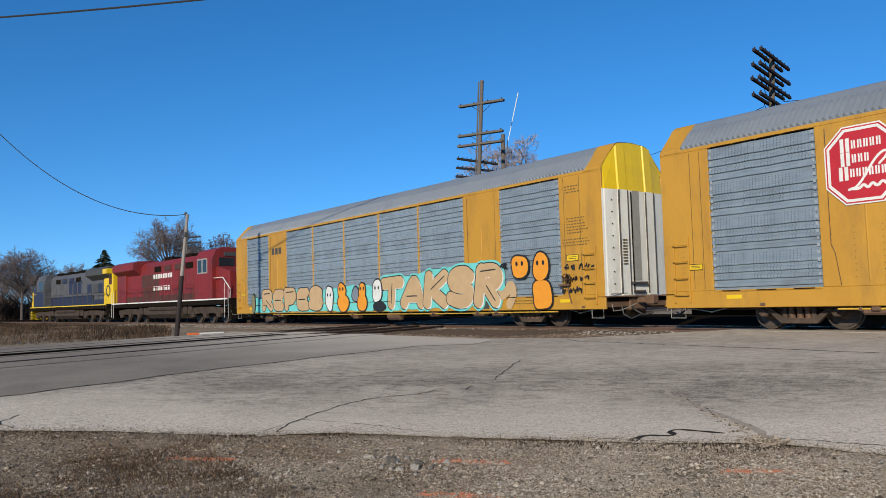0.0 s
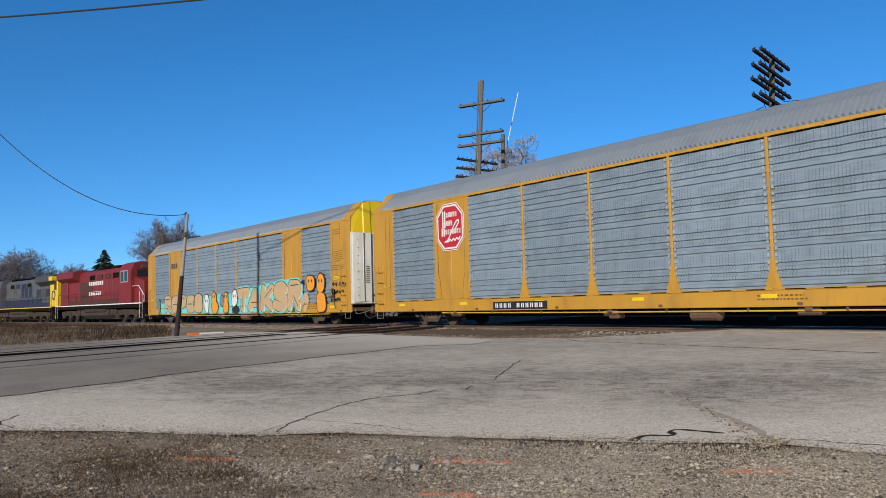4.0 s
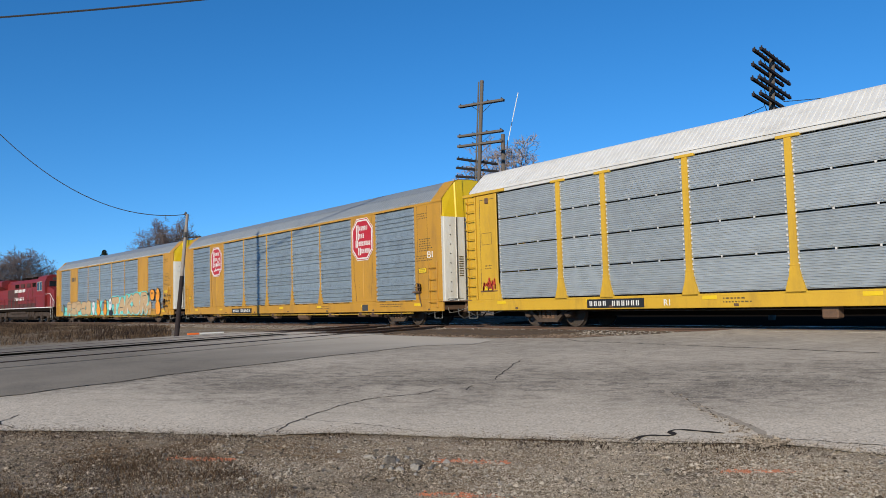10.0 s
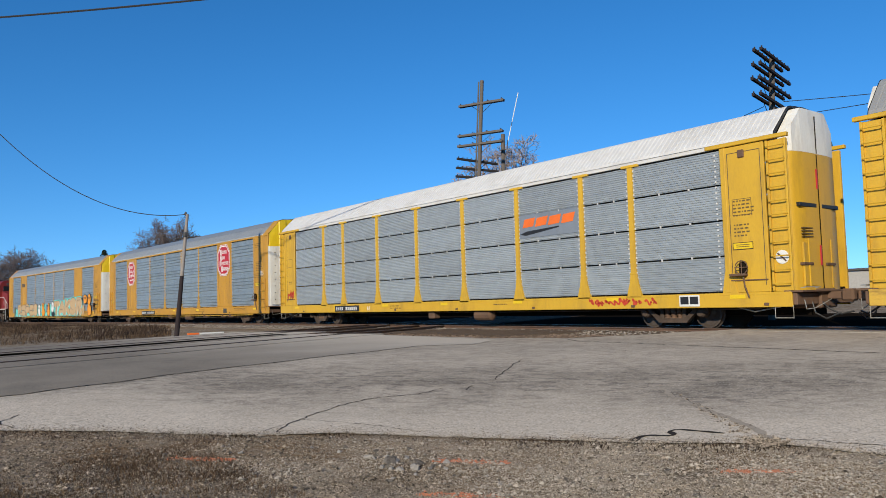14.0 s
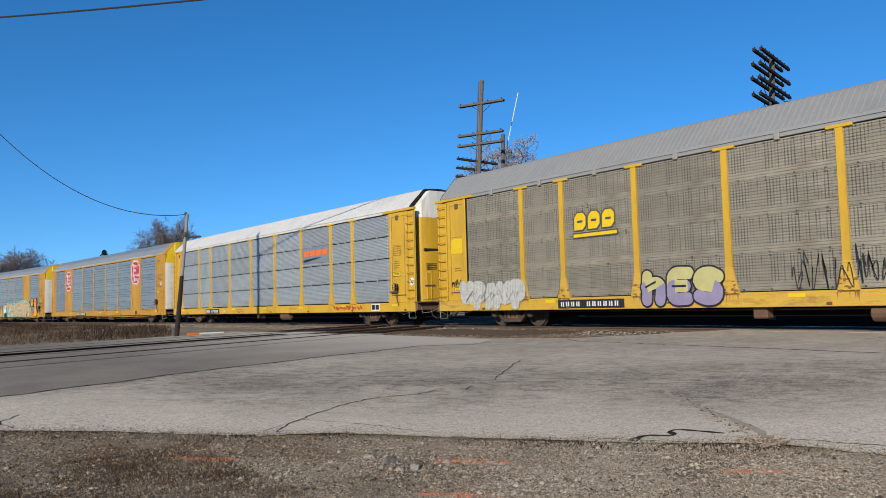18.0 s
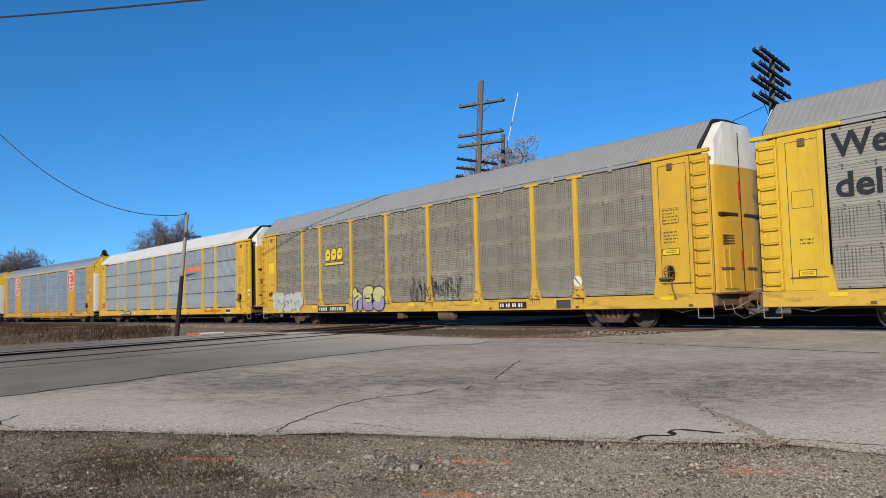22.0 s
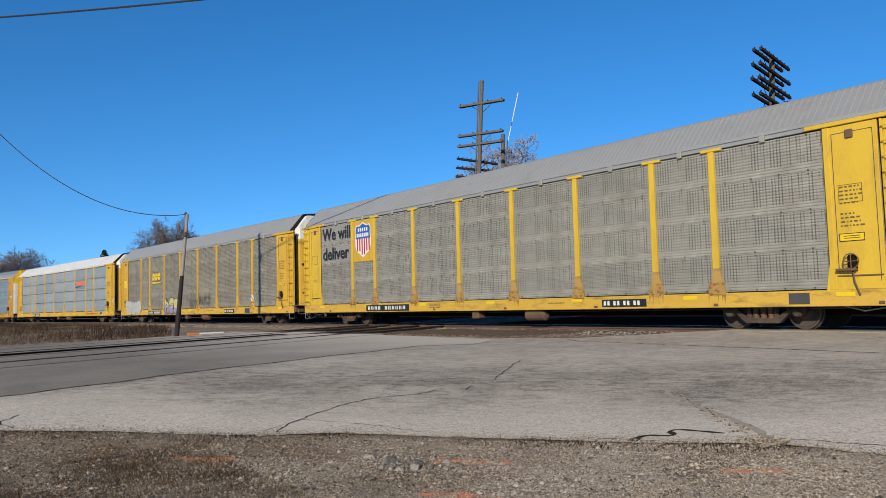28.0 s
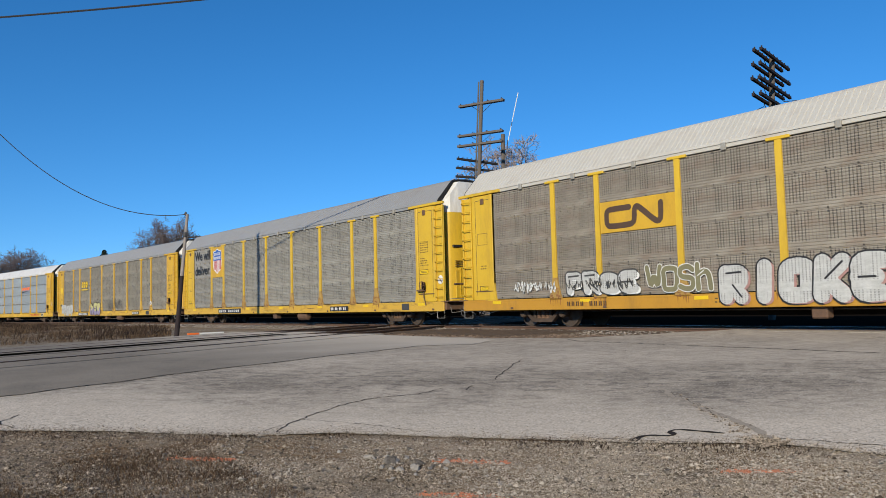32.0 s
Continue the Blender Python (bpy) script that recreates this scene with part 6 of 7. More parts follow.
graffiti(car_a, -10.1, -3.4, 0.62, 1.88, ("stem_bowl_leg", "three_arms", "stem_bowl", "three_arms", "double_curve"), 11, M_TAN, M_BLACK, PROUD, "tan puffy graffiti on turquoise", 0.22, 0.045, 0.0)
graffiti(car_a, 1.5, 9.0, 0.62, 2.0, ("top_bar", "peak", "stem_fork", "double_curve", "stem_bowl_leg"), 15, M_TAN, M_BLACK, PROUD, "large tan graffiti with white sides and turquoise halo", 0.25, 0.04, 0.16, M_CYAN, shade=M_SPRAYWHITE, rise=0.35)
ribbon_tail = ribbon(MB(), [(8.3, 1.5), (8.7, 1.1), (9.2, 1.05), (9.5, 1.5), (9.65, 1.1), (9.4, 0.75)], 0.16, PROUD - 0.002)
part("graffiti_tail", ribbon_tail, M_TAN, car_a, "tan curled tail of the graffiti")
# plain rounded figures between and beside the words
for _i, (_x, _z, _w, _h, _m, _eyes) in enumerate(((-2.75, 1.22, 0.66, 1.1, M_SPRAYWHITE, 1), (-1.62, 1.52, 0.62, 0.7, M_SPRAYORG, 1), (-1.5, 0.98, 0.95, 0.72, M_SPRAYORG, 0), (-0.45, 1.35, 0.5, 0.6, M_STEELBAND, 0), (0.12, 1.5, 0.5, 0.62, M_SPRAYORG, 1), (0.1, 0.98, 0.72, 0.72, M_SPRAYORG, 0), (1.3, 1.45, 0.7, 0.9, M_SPRAYWHITE, 1), (1.45, 0.8, 0.85, 0.34, M_BLACK, 0), (9.98, 2.0, 0.78, 0.72, M_SPRAYORG, 1), (10.95, 1.95, 0.66, 0.9, M_SPRAYORG, 1), (10.98, 1.05, 0.84, 0.95, M_SPRAYORG, 0), (-11.1, 1.1, 0.4, 1.0, M_OLIVE, 0))):
    _b = [(p, max(0.6, q)) for p, q in blob(_x, _z, _w, _h, random.Random(40 + _i), 2.4, 0.05)]
    _p = part("graffiti_shape", flat(MB(), _b, PROUD - 0.026 - 0.0008 * _i), _m, car_a, "plain painted rounded shape with a black outline")
    part("outline", flat(MB(), [(p, max(0.585, q)) for p, q in grown(_b, 0.065)], PROUD - 0.0235), M_BLACK, _p)
    if _eyes:
        _d = MB()
        for _sx in (-0.14, 0.12):
            flat(_d, blob(_x + _sx, _z + _h * 0.14, 0.11, 0.16, random.Random(2), 2.2, 0.0, 12), PROUD - 0.038)
        part("spots", _d, M_BLACK, _p)
scrawl(car_a, 9.0, 9.7, 1.9, 2.2, 3, 8, M_BLACK, PROUD - 0.02, "black sprayed strokes", 0.04)
for _k in range(3):
    scrawl(car_a, 11.85, 13.15 - 0.25 * _k, 1.72 - 0.36 * _k, 2.0 - 0.36 * _k, 9, 9 + _k, M_BLACK, PROUD - 0.01 * _k, "dark sprayed tag strokes", 0.02)
bars(car_a, -8.85, 3.62, 1.2, 0.34, 3, M_SLATE, SIDE, name="emblem_lettering", label="dark bars of a small emblem")
# octagon car
octagon(car_b, -8.22, 3.68, 0.88, SIDE - 0.02, True)
octagon(car_b, 8.02, 3.72, 0.92, SIDE - 0.02, False)
board(car_b, -5.95, -3.35, 0.6, 0.86, 11, SIDE, "black number board on the sill")
part("class_letters", fit_letters(letters("BI", 0.4, M_MARK, 0.0), 0.34, 0.25), None, car_b, "white letters BI", at=pose(12.62, SIDE, 2.62))
for _c in (car_a, car_b):
    stencils(_c, 12.05, 4.35, 0.7, 3, SIDE, 5)
    stencils(_c, 12.1, 3.35, 0.9, 6, SIDE, 6)
    stencils(_c, 11.9, 2.7, 1.2, 3, SIDE, 7)
    stencils(_c, 9.3, 0.85, 2.2, 2, SIDE, 9)
    stencils(_c, 3.8, 0.82, 1.6, 2, SIDE, 12)
    plate(_c, 7.9, 0.62, 0.45, 0.26, M_SLATE, SIDE, "inspection_plate", "small black and white inspection plate")
# white-roofed car
board(car_c, -7.95, -5.85, 0.6, 0.86, 11, SIDE, "black number board on the sill")
part("class_letters", fit_letters(letters("R1", 0.3, M_MARK, 0.006), 0.2, 0.17), None, car_c, "white letters R1", at=pose(-5.2, SIDE, 0.64))
_band = plate(car_c, 4.4, 2.92, 2.6, 0.78, M_STEELBAND, -1.47, "emblem_band", "grey-blue band behind an orange emblem")
_o = MB()
for _i in range(4):
    _u = 4.55 + _i * 0.58
    flat(_o, [(_u, 3.26), (_u + 0.5, 3.29), (_u + 0.6, 3.57), (_u + 0.1, 3.54)], -1.487)
part("emblem_streak", flat(MB(), [(4.42, 3.06), (4.75, 3.14), (6.2, 3.2), (6.2, 3.16), (4.7, 3.0)], -1.4865), M_BLACK, _band, "dark streak under the orange bars")
tagged(part("emblem_bar", _o, M_SAFETY, _band, "slanted orange bars"), kind="stuff")
scrawl(car_c, -12.75, -12.1, 1.05, 1.75, 7, 31, M_SPRAYRED, SIDE, "red sprayed tag strokes", 0.03)
scrawl(car_c, 7.3, 9.75, 0.6, 0.88, 14, 33, M_SPRAYRED, SIDE - 0.004, "red sprayed tag strokes on the sill", 0.026)
_ip = plate(car_c, 10.5, 0.6, 0.62, 0.3, M_MARK, SIDE, "inspection_plate", "white and black inspection plate")
for _u in (10.54, 10.83):
    part("black_field", MB().cbox(_u, _u + 0.25, SIDE - 0.016, SIDE - 0.01, 0.66, 0.86, 0.002), M_BLACK, _ip)
# grey-brown car with yellow emblem
_e = MB()
flat(_e, [(-6.72, 2.76), (-5.02, 2.76), (-5.02, 2.86), (-6.72, 2.86)], -1.482)
_e = part("emblem", _e, M_BRIGHT, car_d, "yellow block emblem with dark edges over a yellow bar")
part("emblem_edge", flat(MB(), [(-6.76, 2.72), (-4.98, 2.72), (-4.98, 2.9), (-6.76, 2.9)], -1.478), M_SLATE, _e)
for _i in range(3):
    _u = -6.68 + _i * 0.55
    _b = [(_u, 2.98), (_u + 0.46, 2.98), (_u + 0.48, 3.5), (_u + 0.02, 3.5)]
    _b = [(p.x, p.y) for p in smooth_line(_b + _b[:1], 1, 0.2)[:-1]]
    part("emblem_block", flat(MB(), _b, -1.482), M_BRIGHT, _e)
    part("emblem_edge", flat(MB(), grown(_b, 0.045), -1.478), M_SLATE, _e)
    part("emblem_notch", flat(MB(), [(_u + 0.13, 3.2), (_u + 0.34, 3.2), (_u + 0.35, 3.27), (_u + 0.14, 3.27)], -1.485), M_SLATE, _e)
graffiti(car_d, -12.2, -8.9, 0.58, 1.6, ("zigzag", "stem_bowl", "peak", "zigzag", "stem_bowl"), 22, M_FADED, M_FADED, PROUD, "faded white graffiti", 0.17, 0.04, -0.08)
graffiti(car_d, -4.25, -1.7, 0.58, 1.68, ("arch", "three_arms", "double_curve"), 25, M_LEMON, M_BLACK, PROUD, "graffiti, lemon above and violet below, with black outline", 0.165, 0.05, 0.06, low_fill=M_VIOLET, split=1.16)
scrawl(car_d, 0.2, 3.4, 0.62, 2.05, 15, 28, M_BLACK, PROUD, "thin black sprayed tag strokes", 0.011)
scrawl(car_d, -11.9, -9.2, 0.7, 1.35, 8, 36, M_PLAIN, PROUD - 0.03, "thin grey strokes over faded graffiti", 0.012)
scrawl(car_d, -12.8, -12.2, 1.35, 1.75, 7, 29, M_BLACK, SIDE, "black sprayed tag strokes", 0.014)
board(car_d, -7.45, -4.85, 0.6, 0.86, 11, SIDE, "black number board on the sill")
board(car_d, 5.4, 6.75, 0.62, 0.84, 4, SIDE, "black owner board with white bars")
plate(car_d, -12.8, 2.65, 0.65, 0.55, M_BRIGHT, -1.492, "notice_plate", "bright yellow notice plate")
plate(car_d, 8.1, 0.6, 0.6, 0.27, M_SLATE, SIDE, "inspection_plate", "black and white inspection plate")
# slogan car
tagged(part("slogan", fit_letters(letters("We will", 0.9, M_BLACK, 0.02), 2.56, 0.58), None, car_e, "dark letters We will", at=pose(-11.75, -1.478, 3.9)), kind="stuff")
tagged(part("slogan", fit_letters(letters("deliver", 0.9, M_BLACK, 0.02), 2.38, 0.58), None, car_e, "dark letters deliver", at=pose(-11.7, -1.478, 2.99)), kind="stuff")
_s = part("emblem_panel", MB().cbox(-8.93, -7.29, -1.485, -1.46, 2.76, 4.58, 0.008), M_YELLOW, car_e, "yellow panel behind the shield")
_cx, _cz = -8.1, 3.72


def shield(k):
    half = [(0.0, 0.74), (0.3, 0.62), (0.52, 0.64), (0.62, 0.5), (0.58, 0.3), (0.64, 0.05), (0.62, -0.25), (0.5, -0.5), (0.2, -0.64), (0.0, -0.76)]
    return [(_cx + a * k, _cz + b * k) for a, b in half] + [(_cx - a * k, _cz + b * k) for a, b in half[-2:0:-1]]


part("shield", flat(MB(), shield(1.03), -1.49), M_MARK, _s, "white shield with red stripes and a blue head")
_st = MB()
for _i in range(6):
    _u = _cx - 0.5 + _i * 0.19
    _lo = _cz - (0.66 if abs(_u + 0.05 - _cx) < 0.25 else 0.5)
    flat(_st, [(_u, _lo), (_u + 0.1, _lo), (_u + 0.1, _cz + 0.05), (_u, _cz + 0.05)], -1.494)
tagged(part("shield_stripes", _st, M_RED, _s), kind="stuff")
_hd = [(a, b) for a, b in shield(0.95) if b > _cz + 0.04]
part("shield_head", flat(MB(), _hd, -1.494), M_BLUE, _s)
_lb = MB()
for _i in range(5):
    flat(_lb, [(_cx - 0.4 + _i * 0.17, _cz + 0.36), (_cx - 0.29 + _i * 0.17, _cz + 0.36), (_cx - 0.29 + _i * 0.17, _cz + 0.52), (_cx - 0.4 + _i * 0.17, _cz + 0.52)], -1.498)
for _i in range(7):
    flat(_lb, [(_cx - 0.5 + _i * 0.145, _cz + 0.12), (_cx - 0.4 + _i * 0.145, _cz + 0.12), (_cx - 0.4 + _i * 0.145, _cz + 0.28), (_cx - 0.5 + _i * 0.145, _cz + 0.28)], -1.498)
tagged(part("emblem_lettering", _lb, M_MARK, _s), kind="stuff")
board(car_e, -7.9, -4.7, 0.6, 0.86, 11, SIDE, "black number board on the sill")
board(car_e, 5.2, 6.8, 0.62, 0.84, 4, SIDE, "black owner board with white bars")
plate(car_e, 10.9, 0.62, 0.5, 0.26, M_SLATE, SIDE, "inspection_plate", "small black and white inspection plate")
# brown car
_s = part("emblem_panel", MB().cbox(-7.1, -4.46, -1.48, -1.455, 2.79, 3.71, 0.008), M_YELLOW, car_f, "yellow panel with a brown bent-band emblem")
_w = MB()
_path = [(-6.02, 3.47), (-6.7, 3.47), (-6.82, 3.43), (-6.85, 3.34), (-6.85, 3.1), (-6.81, 3.01), (-6.7, 2.97), (-6.02, 2.97), (-5.88, 3.02), (-5.84, 3.12), (-5.83, 3.38), (-5.78, 3.47), (-5.68, 3.45), (-5.15, 3.01), (-5.02, 2.97), (-4.94, 3.06), (-4.93, 3.48)]
ribbon(_w, _path, 0.085, -1.484, 1)
part("emblem_band", _w, M_BROWNMARK, _s, "brown bent band")
scrawl(car_f, -10.95, -8.9, 0.97, 1.55, 14, 51, M_SPRAYWHITE, PROUD, "white sprayed outlines", 0.018)
graffiti(car_f, -8.5, -5.75, 0.96, 1.7, ("stem_bowl", "stem_bowl_leg", "double_curve", "three_arms"), 52, M_FADED, M_SLATE, PROUD, "faded white graffiti with dark outline", 0.12, 0.045, -0.12, shade=M_SPRAYWHITE)
scrawl(car_f, -8.5, -5.9, 1.0, 1.55, 16, 53, M_SLATE, PROUD - 0.03, "thin dark strokes in the graffiti", 0.014)
graffiti(car_f, -5.5, -3.4, 0.98, 1.75, ("zigzag", "hoop", "double_curve", "arch"), 54, M_OLIVE, M_SPRAYWHITE, PROUD, "olive graffiti with a pale outline", 0.07, 0.022)
graffiti(car_f, -3.25, 0.8, 0.6, 1.72, ("stem_bowl_leg", "stem", "hoop", "stem_fork", "three_arms"), 57, M_FADED, M_BLACK, PROUD, "large faded white graffiti with rose shading and black outline", 0.19, 0.04, 0.05, shade=M_FADEDROSE, rise=0.12)
board(car_f, -8.6, -6.8, 0.62, 0.86, 9, SIDE, "", dark=False)
for _c, _sd in ((car_c, 1), (car_d, 2), (car_e, 3), (car_f, 4)):
    stencils(_c, 12.2, 3.2, 0.55, 5, -1.492, 80 + _sd)
    plate(_c, 12.15, 2.0, 0.55, 0.18, M_BRIGHT, -1.492, "warning_plate", "small yellow warning plate")
    stencils(_c, 12.2, 2.6, 0.5, 4, -1.492, 90 + _sd)
    stencils(_c, -12.6, 2.1, 0.4, 2, -1.492, 95 + _sd)
    plate(_c, -12.65, 1.25, 0.42, 0.17, M_BRIGHT, -1.492, "warning_plate", "small yellow warning plate")
    stencils(_c, -3.4, 0.78, 1.0, 2, SIDE, 100 + _sd)
    stencils(_c, 3.0, 0.75, 0.9, 1, SIDE, 104 + _sd)
    _x, _z, _y = (9.02, 1.42, -1.5) if _c is car_d else (13.4, 1.75, -1.465)
    _d = part("round_sign", MB().lathe([(_y - 0.01, 0.16), (_y, 0.17)], "y", (_x, 0, _z), 16), M_MARK, _c, "small round white prohibition sign")
    part("sign_bar", MB().tube([(_x - 0.1, _y - 0.014, _z + 0.1), (_x + 0.1, _y - 0.014, _z - 0.1)], 0.02, 4), M_RUSTY, _d)


# ---- locomotives ----
def loco_truck(loco, x):
    t = part("truck", MB().cbox(-2.2, 2.2, -0.9, 0.9, 0.55, 0.8, 0.03), M_DARK, loco, "dusty three-axle truck", at=pose(x, 0, 0))

    def fr():
        mb = MB()
        mb.prism([(-2.6, 0.62), (-2.6, 0.92), (-1.2, 1.02), (1.2, 1.02), (2.6, 0.92), (2.6, 0.62), (2.1, 0.55), (0.9, 0.62), (-0.9, 0.62), (-2.1, 0.55)], "y", -1.25, -1.08)
        for u in (-1.95, 0, 1.95):
            mb.cbox(u - 0.24, u + 0.24, -1.33, -1.08, 0.36, 0.74, 0.04)
            for s in (-0.38, 0.38):
                mb.lathe([(0.58, 0.09), (0.95, 0.09)], "z", (u + s, -1.2, 0), 8)
        return mb.mesh("side_frame", M_LOCOTRUCK)
    for r in (0, 180):
        part("side_frame", shared("loco_frame", fr), None, t, at=pose(0, 0, 0, 0, 0, r))

    def ws():
        mb = MB().lathe([(-1.0, 0.09), (1.0, 0.09)], "y", (0, 0, 0), 8)
        for s in (-1, 1):
            mb.lathe([(s * 0.66, 0.3), (s * 0.66, 0.56), (s * 0.69, 0.56), (s * 0.7, 0.533), (s * 0.79, 0.53), (s * 0.79, 0.45), (s * 0.75, 0.4), (s * 0.78, 0.14), (s * 0.8, 0.06)], "y", (0, 0, 0), 24)
        return mb.mesh("wheelset", M_TREAD, True)
    for s in (-1.95, 0, 1.95):
        w = part("wheelset", shared("loco_wheelset", ws), None, t, at=pose(s, 0, 0.53))
        SPIN.append((w, s, 0.53))


def locomotive(label, s_mid, e, paint, frame_stripe, roof_paint, mark, hood_low, nose_paint, end_paint):
    """Six-axle diesel; e: +1 if its cab looks back along the train, else -1."""
    loco = thing("locomotive", label, "locomotive", "locomotives of the train")
    TRAIN.append((loco, s_mid, 6.9))

    def X(a, b):
        return (a * e, b * e) if e > 0 else (b * e, a * e)

    def bx(mb, a, b, *rest, c=0.03):
        x0, x1 = X(a, b)
        return mb.cbox(x0, x1, *rest, c)
    part("frame", bx(MB(), -10.7, 10.7, -1.5, 1.5, 1.12, 1.5), M_DARK, loco, "dark frame and walkway")
    for s in (-1, 1):
        part("frame_stripe", bx(MB(), -10.6, 10.6, s * 1.5 - 0.012, s * 1.5 + 0.012, 1.42, 1.5, c=0.005), frame_stripe, loco)
    prof = [(-0.9, 1.5), (-0.9, 4.1), (-0.62, 4.42), (0.62, 4.42), (0.9, 4.1), (0.9, 1.5)]
    x0, x1 = X(-9.9, 6.0)
    hood = part("long_hood", MB().prism(prof[::-1], "x", x0, x1), paint, loco)
    for k in range(9):
        for s in (-1, 1):
            u = -5.4 + 1.2 * k
            door = MB()
            bx(door, u, u + 1.08, s * 0.915 - 0.02, s * 0.915 + 0.02, 1.7, 3.5)
            part("hood_door", door, hood_low if k < 3 and e > 0 else paint, hood)
    for s_ in (-1, 1):
        if e < 0:
            part("side_band", bx(MB(), -6.0, 5.9, s_ * 0.95 - 0.01, s_ * 0.95 + 0.01, 1.95, 2.35, c=0.004), M_LOCOBLUE, hood, "dark blue band along the hood")
            part("cab_band", bx(MB(), 5.95, 8.45, s_ * 1.5 - 0.014, s_ * 1.5 + 0.014, 1.5, 3.0, c=0.004), M_LOCOBLUE, hood, "dark blue lower cab side")
        part("hood_skirt", bx(MB(), -9.8, 5.8, s_ * 0.94 - 0.01, s_ * 0.94 + 0.01, 1.52, 1.95, c=0.004), hood_low, hood, "grimy lower edge of the hood")
        for k in range(4):
            part("vent_grille", bx(MB(), 3.0 - 1.9 * k, 4.2 - 1.9 * k, s_ * 0.945 - 0.01, s_ * 0.945 + 0.01, 3.62, 4.02, c=0.004), M_DARK if k in (0, 3) else hood_low, hood, "dark vent grille")
    rad = MB()
    x0, x1 = X(-10.5, -5.6)
    rad.prism([(-0.9, 3.55), (-1.48, 3.95), (-1.48, 4.42), (-1.1, 4.62), (1.1, 4.62), (1.48, 4.42), (1.48, 3.95), (0.9, 3.55)][::-1], "x", x0, x1)
    part("radiator", rad, roof_paint, loco, "flared radiator housing")
    for u in (-9.6, -7.6, -2.0, 1.5, 4.2):
        part("roof_vent", bx(MB(), u, u + 1.3, -0.5, 0.5, 4.42, 4.68, c=0.06), M_DARK, loco)
    cab = MB()
    x0, x1 = X(5.9, 8.5)
    cab.prism([(-1.5, 1.5), (-1.5, 3.9), (-1.25, 4.5), (-0.8, 4.66), (0.8, 4.66), (1.25, 4.5), (1.5, 3.9), (1.5, 1.5)][::-1], "x", x0, x1)
    cab = part("cab", cab, paint, loco)
    nose = MB()
    pf = [(8.5, 1.5), (10.55, 1.5), (10.45, 3.1), (8.9, 3.42), (8.5, 3.45)]
    nose.prism([(a * e, b) for a, b in (pf if e < 0 else pf[::-1])], "y", -1.25, 1.25)
    part("nose", nose, nose_paint, loco)
    for s in (-1, 1):
        w = MB()
        bx(w, 6.35, 6.95, s * 1.5 - 0.02, s * 1.5 + 0.02, 3.15, 3.95)
        bx(w, 7.1, 7.7, s * 1.5 - 0.02, s * 1.5 + 0.02, 3.15, 3.95)
        part("side_window", w, M_GLASS, cab, "dark cab side window in a pale frame")
        wf = MB()
        bx(wf, 6.28, 7.77, s * 1.5 - 0.012, s * 1.5 + 0.012, 3.08, 4.02)
        part("window_frame", wf, M_PLAIN if e > 0 else M_SLATE, cab)
        ws = MB()
        bx(ws, 8.49, 8.53, min(s * 0.08, s * 1.08), max(s * 0.08, s * 1.08), 3.5, 4.02)
        part("windshield", ws, M_GLASS, cab, "dark windshield pane")
    tank = MB()
    tank.prism([(-1.3, 1.1), (-1.4, 0.6), (-1.1, 0.32), (1.1, 0.32), (1.4, 0.6), (1.3, 1.1)], "x", -3.2, 3.2)
    part("fuel_tank", tank, M_LOCOTRUCK, loco, "dusty dark fuel tank")
    for s in (-1, 1):
        rail = MB()
        n = 13
        for k in range(n):
            u = -9.9 + 15.4 * k / (n - 1)
            rail.tube([(u * e, s * 1.44, 1.5), (u * e, s * 1.44, 2.5)], 0.025, 5)
        rail.tube([(-9.9 * e, s * 1.44, 2.5), (5.5 * e, s * 1.44, 2.5)], 0.025, 5)
        part("handrail", rail, paint if e > 0 else M_SLATE, loco)
        for a in (-10.6, 10.2):
            st = MB()
            for k in range(4):
                bx(st, a, a + 0.5, min(s * 1.2, s * 1.5), max(s * 1.2, s * 1.5), 0.35 + 0.28 * k, 0.39 + 0.28 * k, c=0.01)
            st = part("steps", st, M_DARK, loco)
            gr = MB().tube([(a * e, s * 1.5, 0.35), (a * e, s * 1.5, 2.4)], 0.012, 5)
            gr.tube([((a + 0.5) * e, s * 1.5, 0.35), ((a + 0.5) * e, s * 1.5, 2.4)], 0.012, 5)
            part("grab_rail", gr, M_MARK if e > 0 else M_SLATE, st, "thin grab rails")
        mk = MB()
        for r in range(2 if e > 0 else 1):
            n = 8 if e > 0 else 3
            for k in range(n):
                w = 0.3 if e > 0 else 0.9
                h = 0.32 if e > 0 else 1.15
                u = -2.9 + k * (w + (0.16 if e > 0 else 0.3))
                if r and k > 6:
                    continue
                bx(mk, u, u + w, s * 0.945 - 0.01, s * 0.945 + 0.01, 3.15 - r * 0.85 - (0.6 if e < 0 else 0), 3.15 - r * 0.85 - (0.6 if e < 0 else 0) + h, c=0.003)
        tagged(part("emblem_lettering", mk, mark, loco, "plain bars in place of the owner's name"), kind="stuff")
    part("number_board", bx(MB(), 8.5, 8.56, -0.75, 0.75, 4.12, 4.36, c=0.01), M_SLATE, loco, "dark number board over the windshield")
    part("nose_board", bx(MB(), 10.44, 10.5, -0.55, 0.1, 2.55, 2.8, c=0.01), M_SLATE, loco, "dark board on the nose")
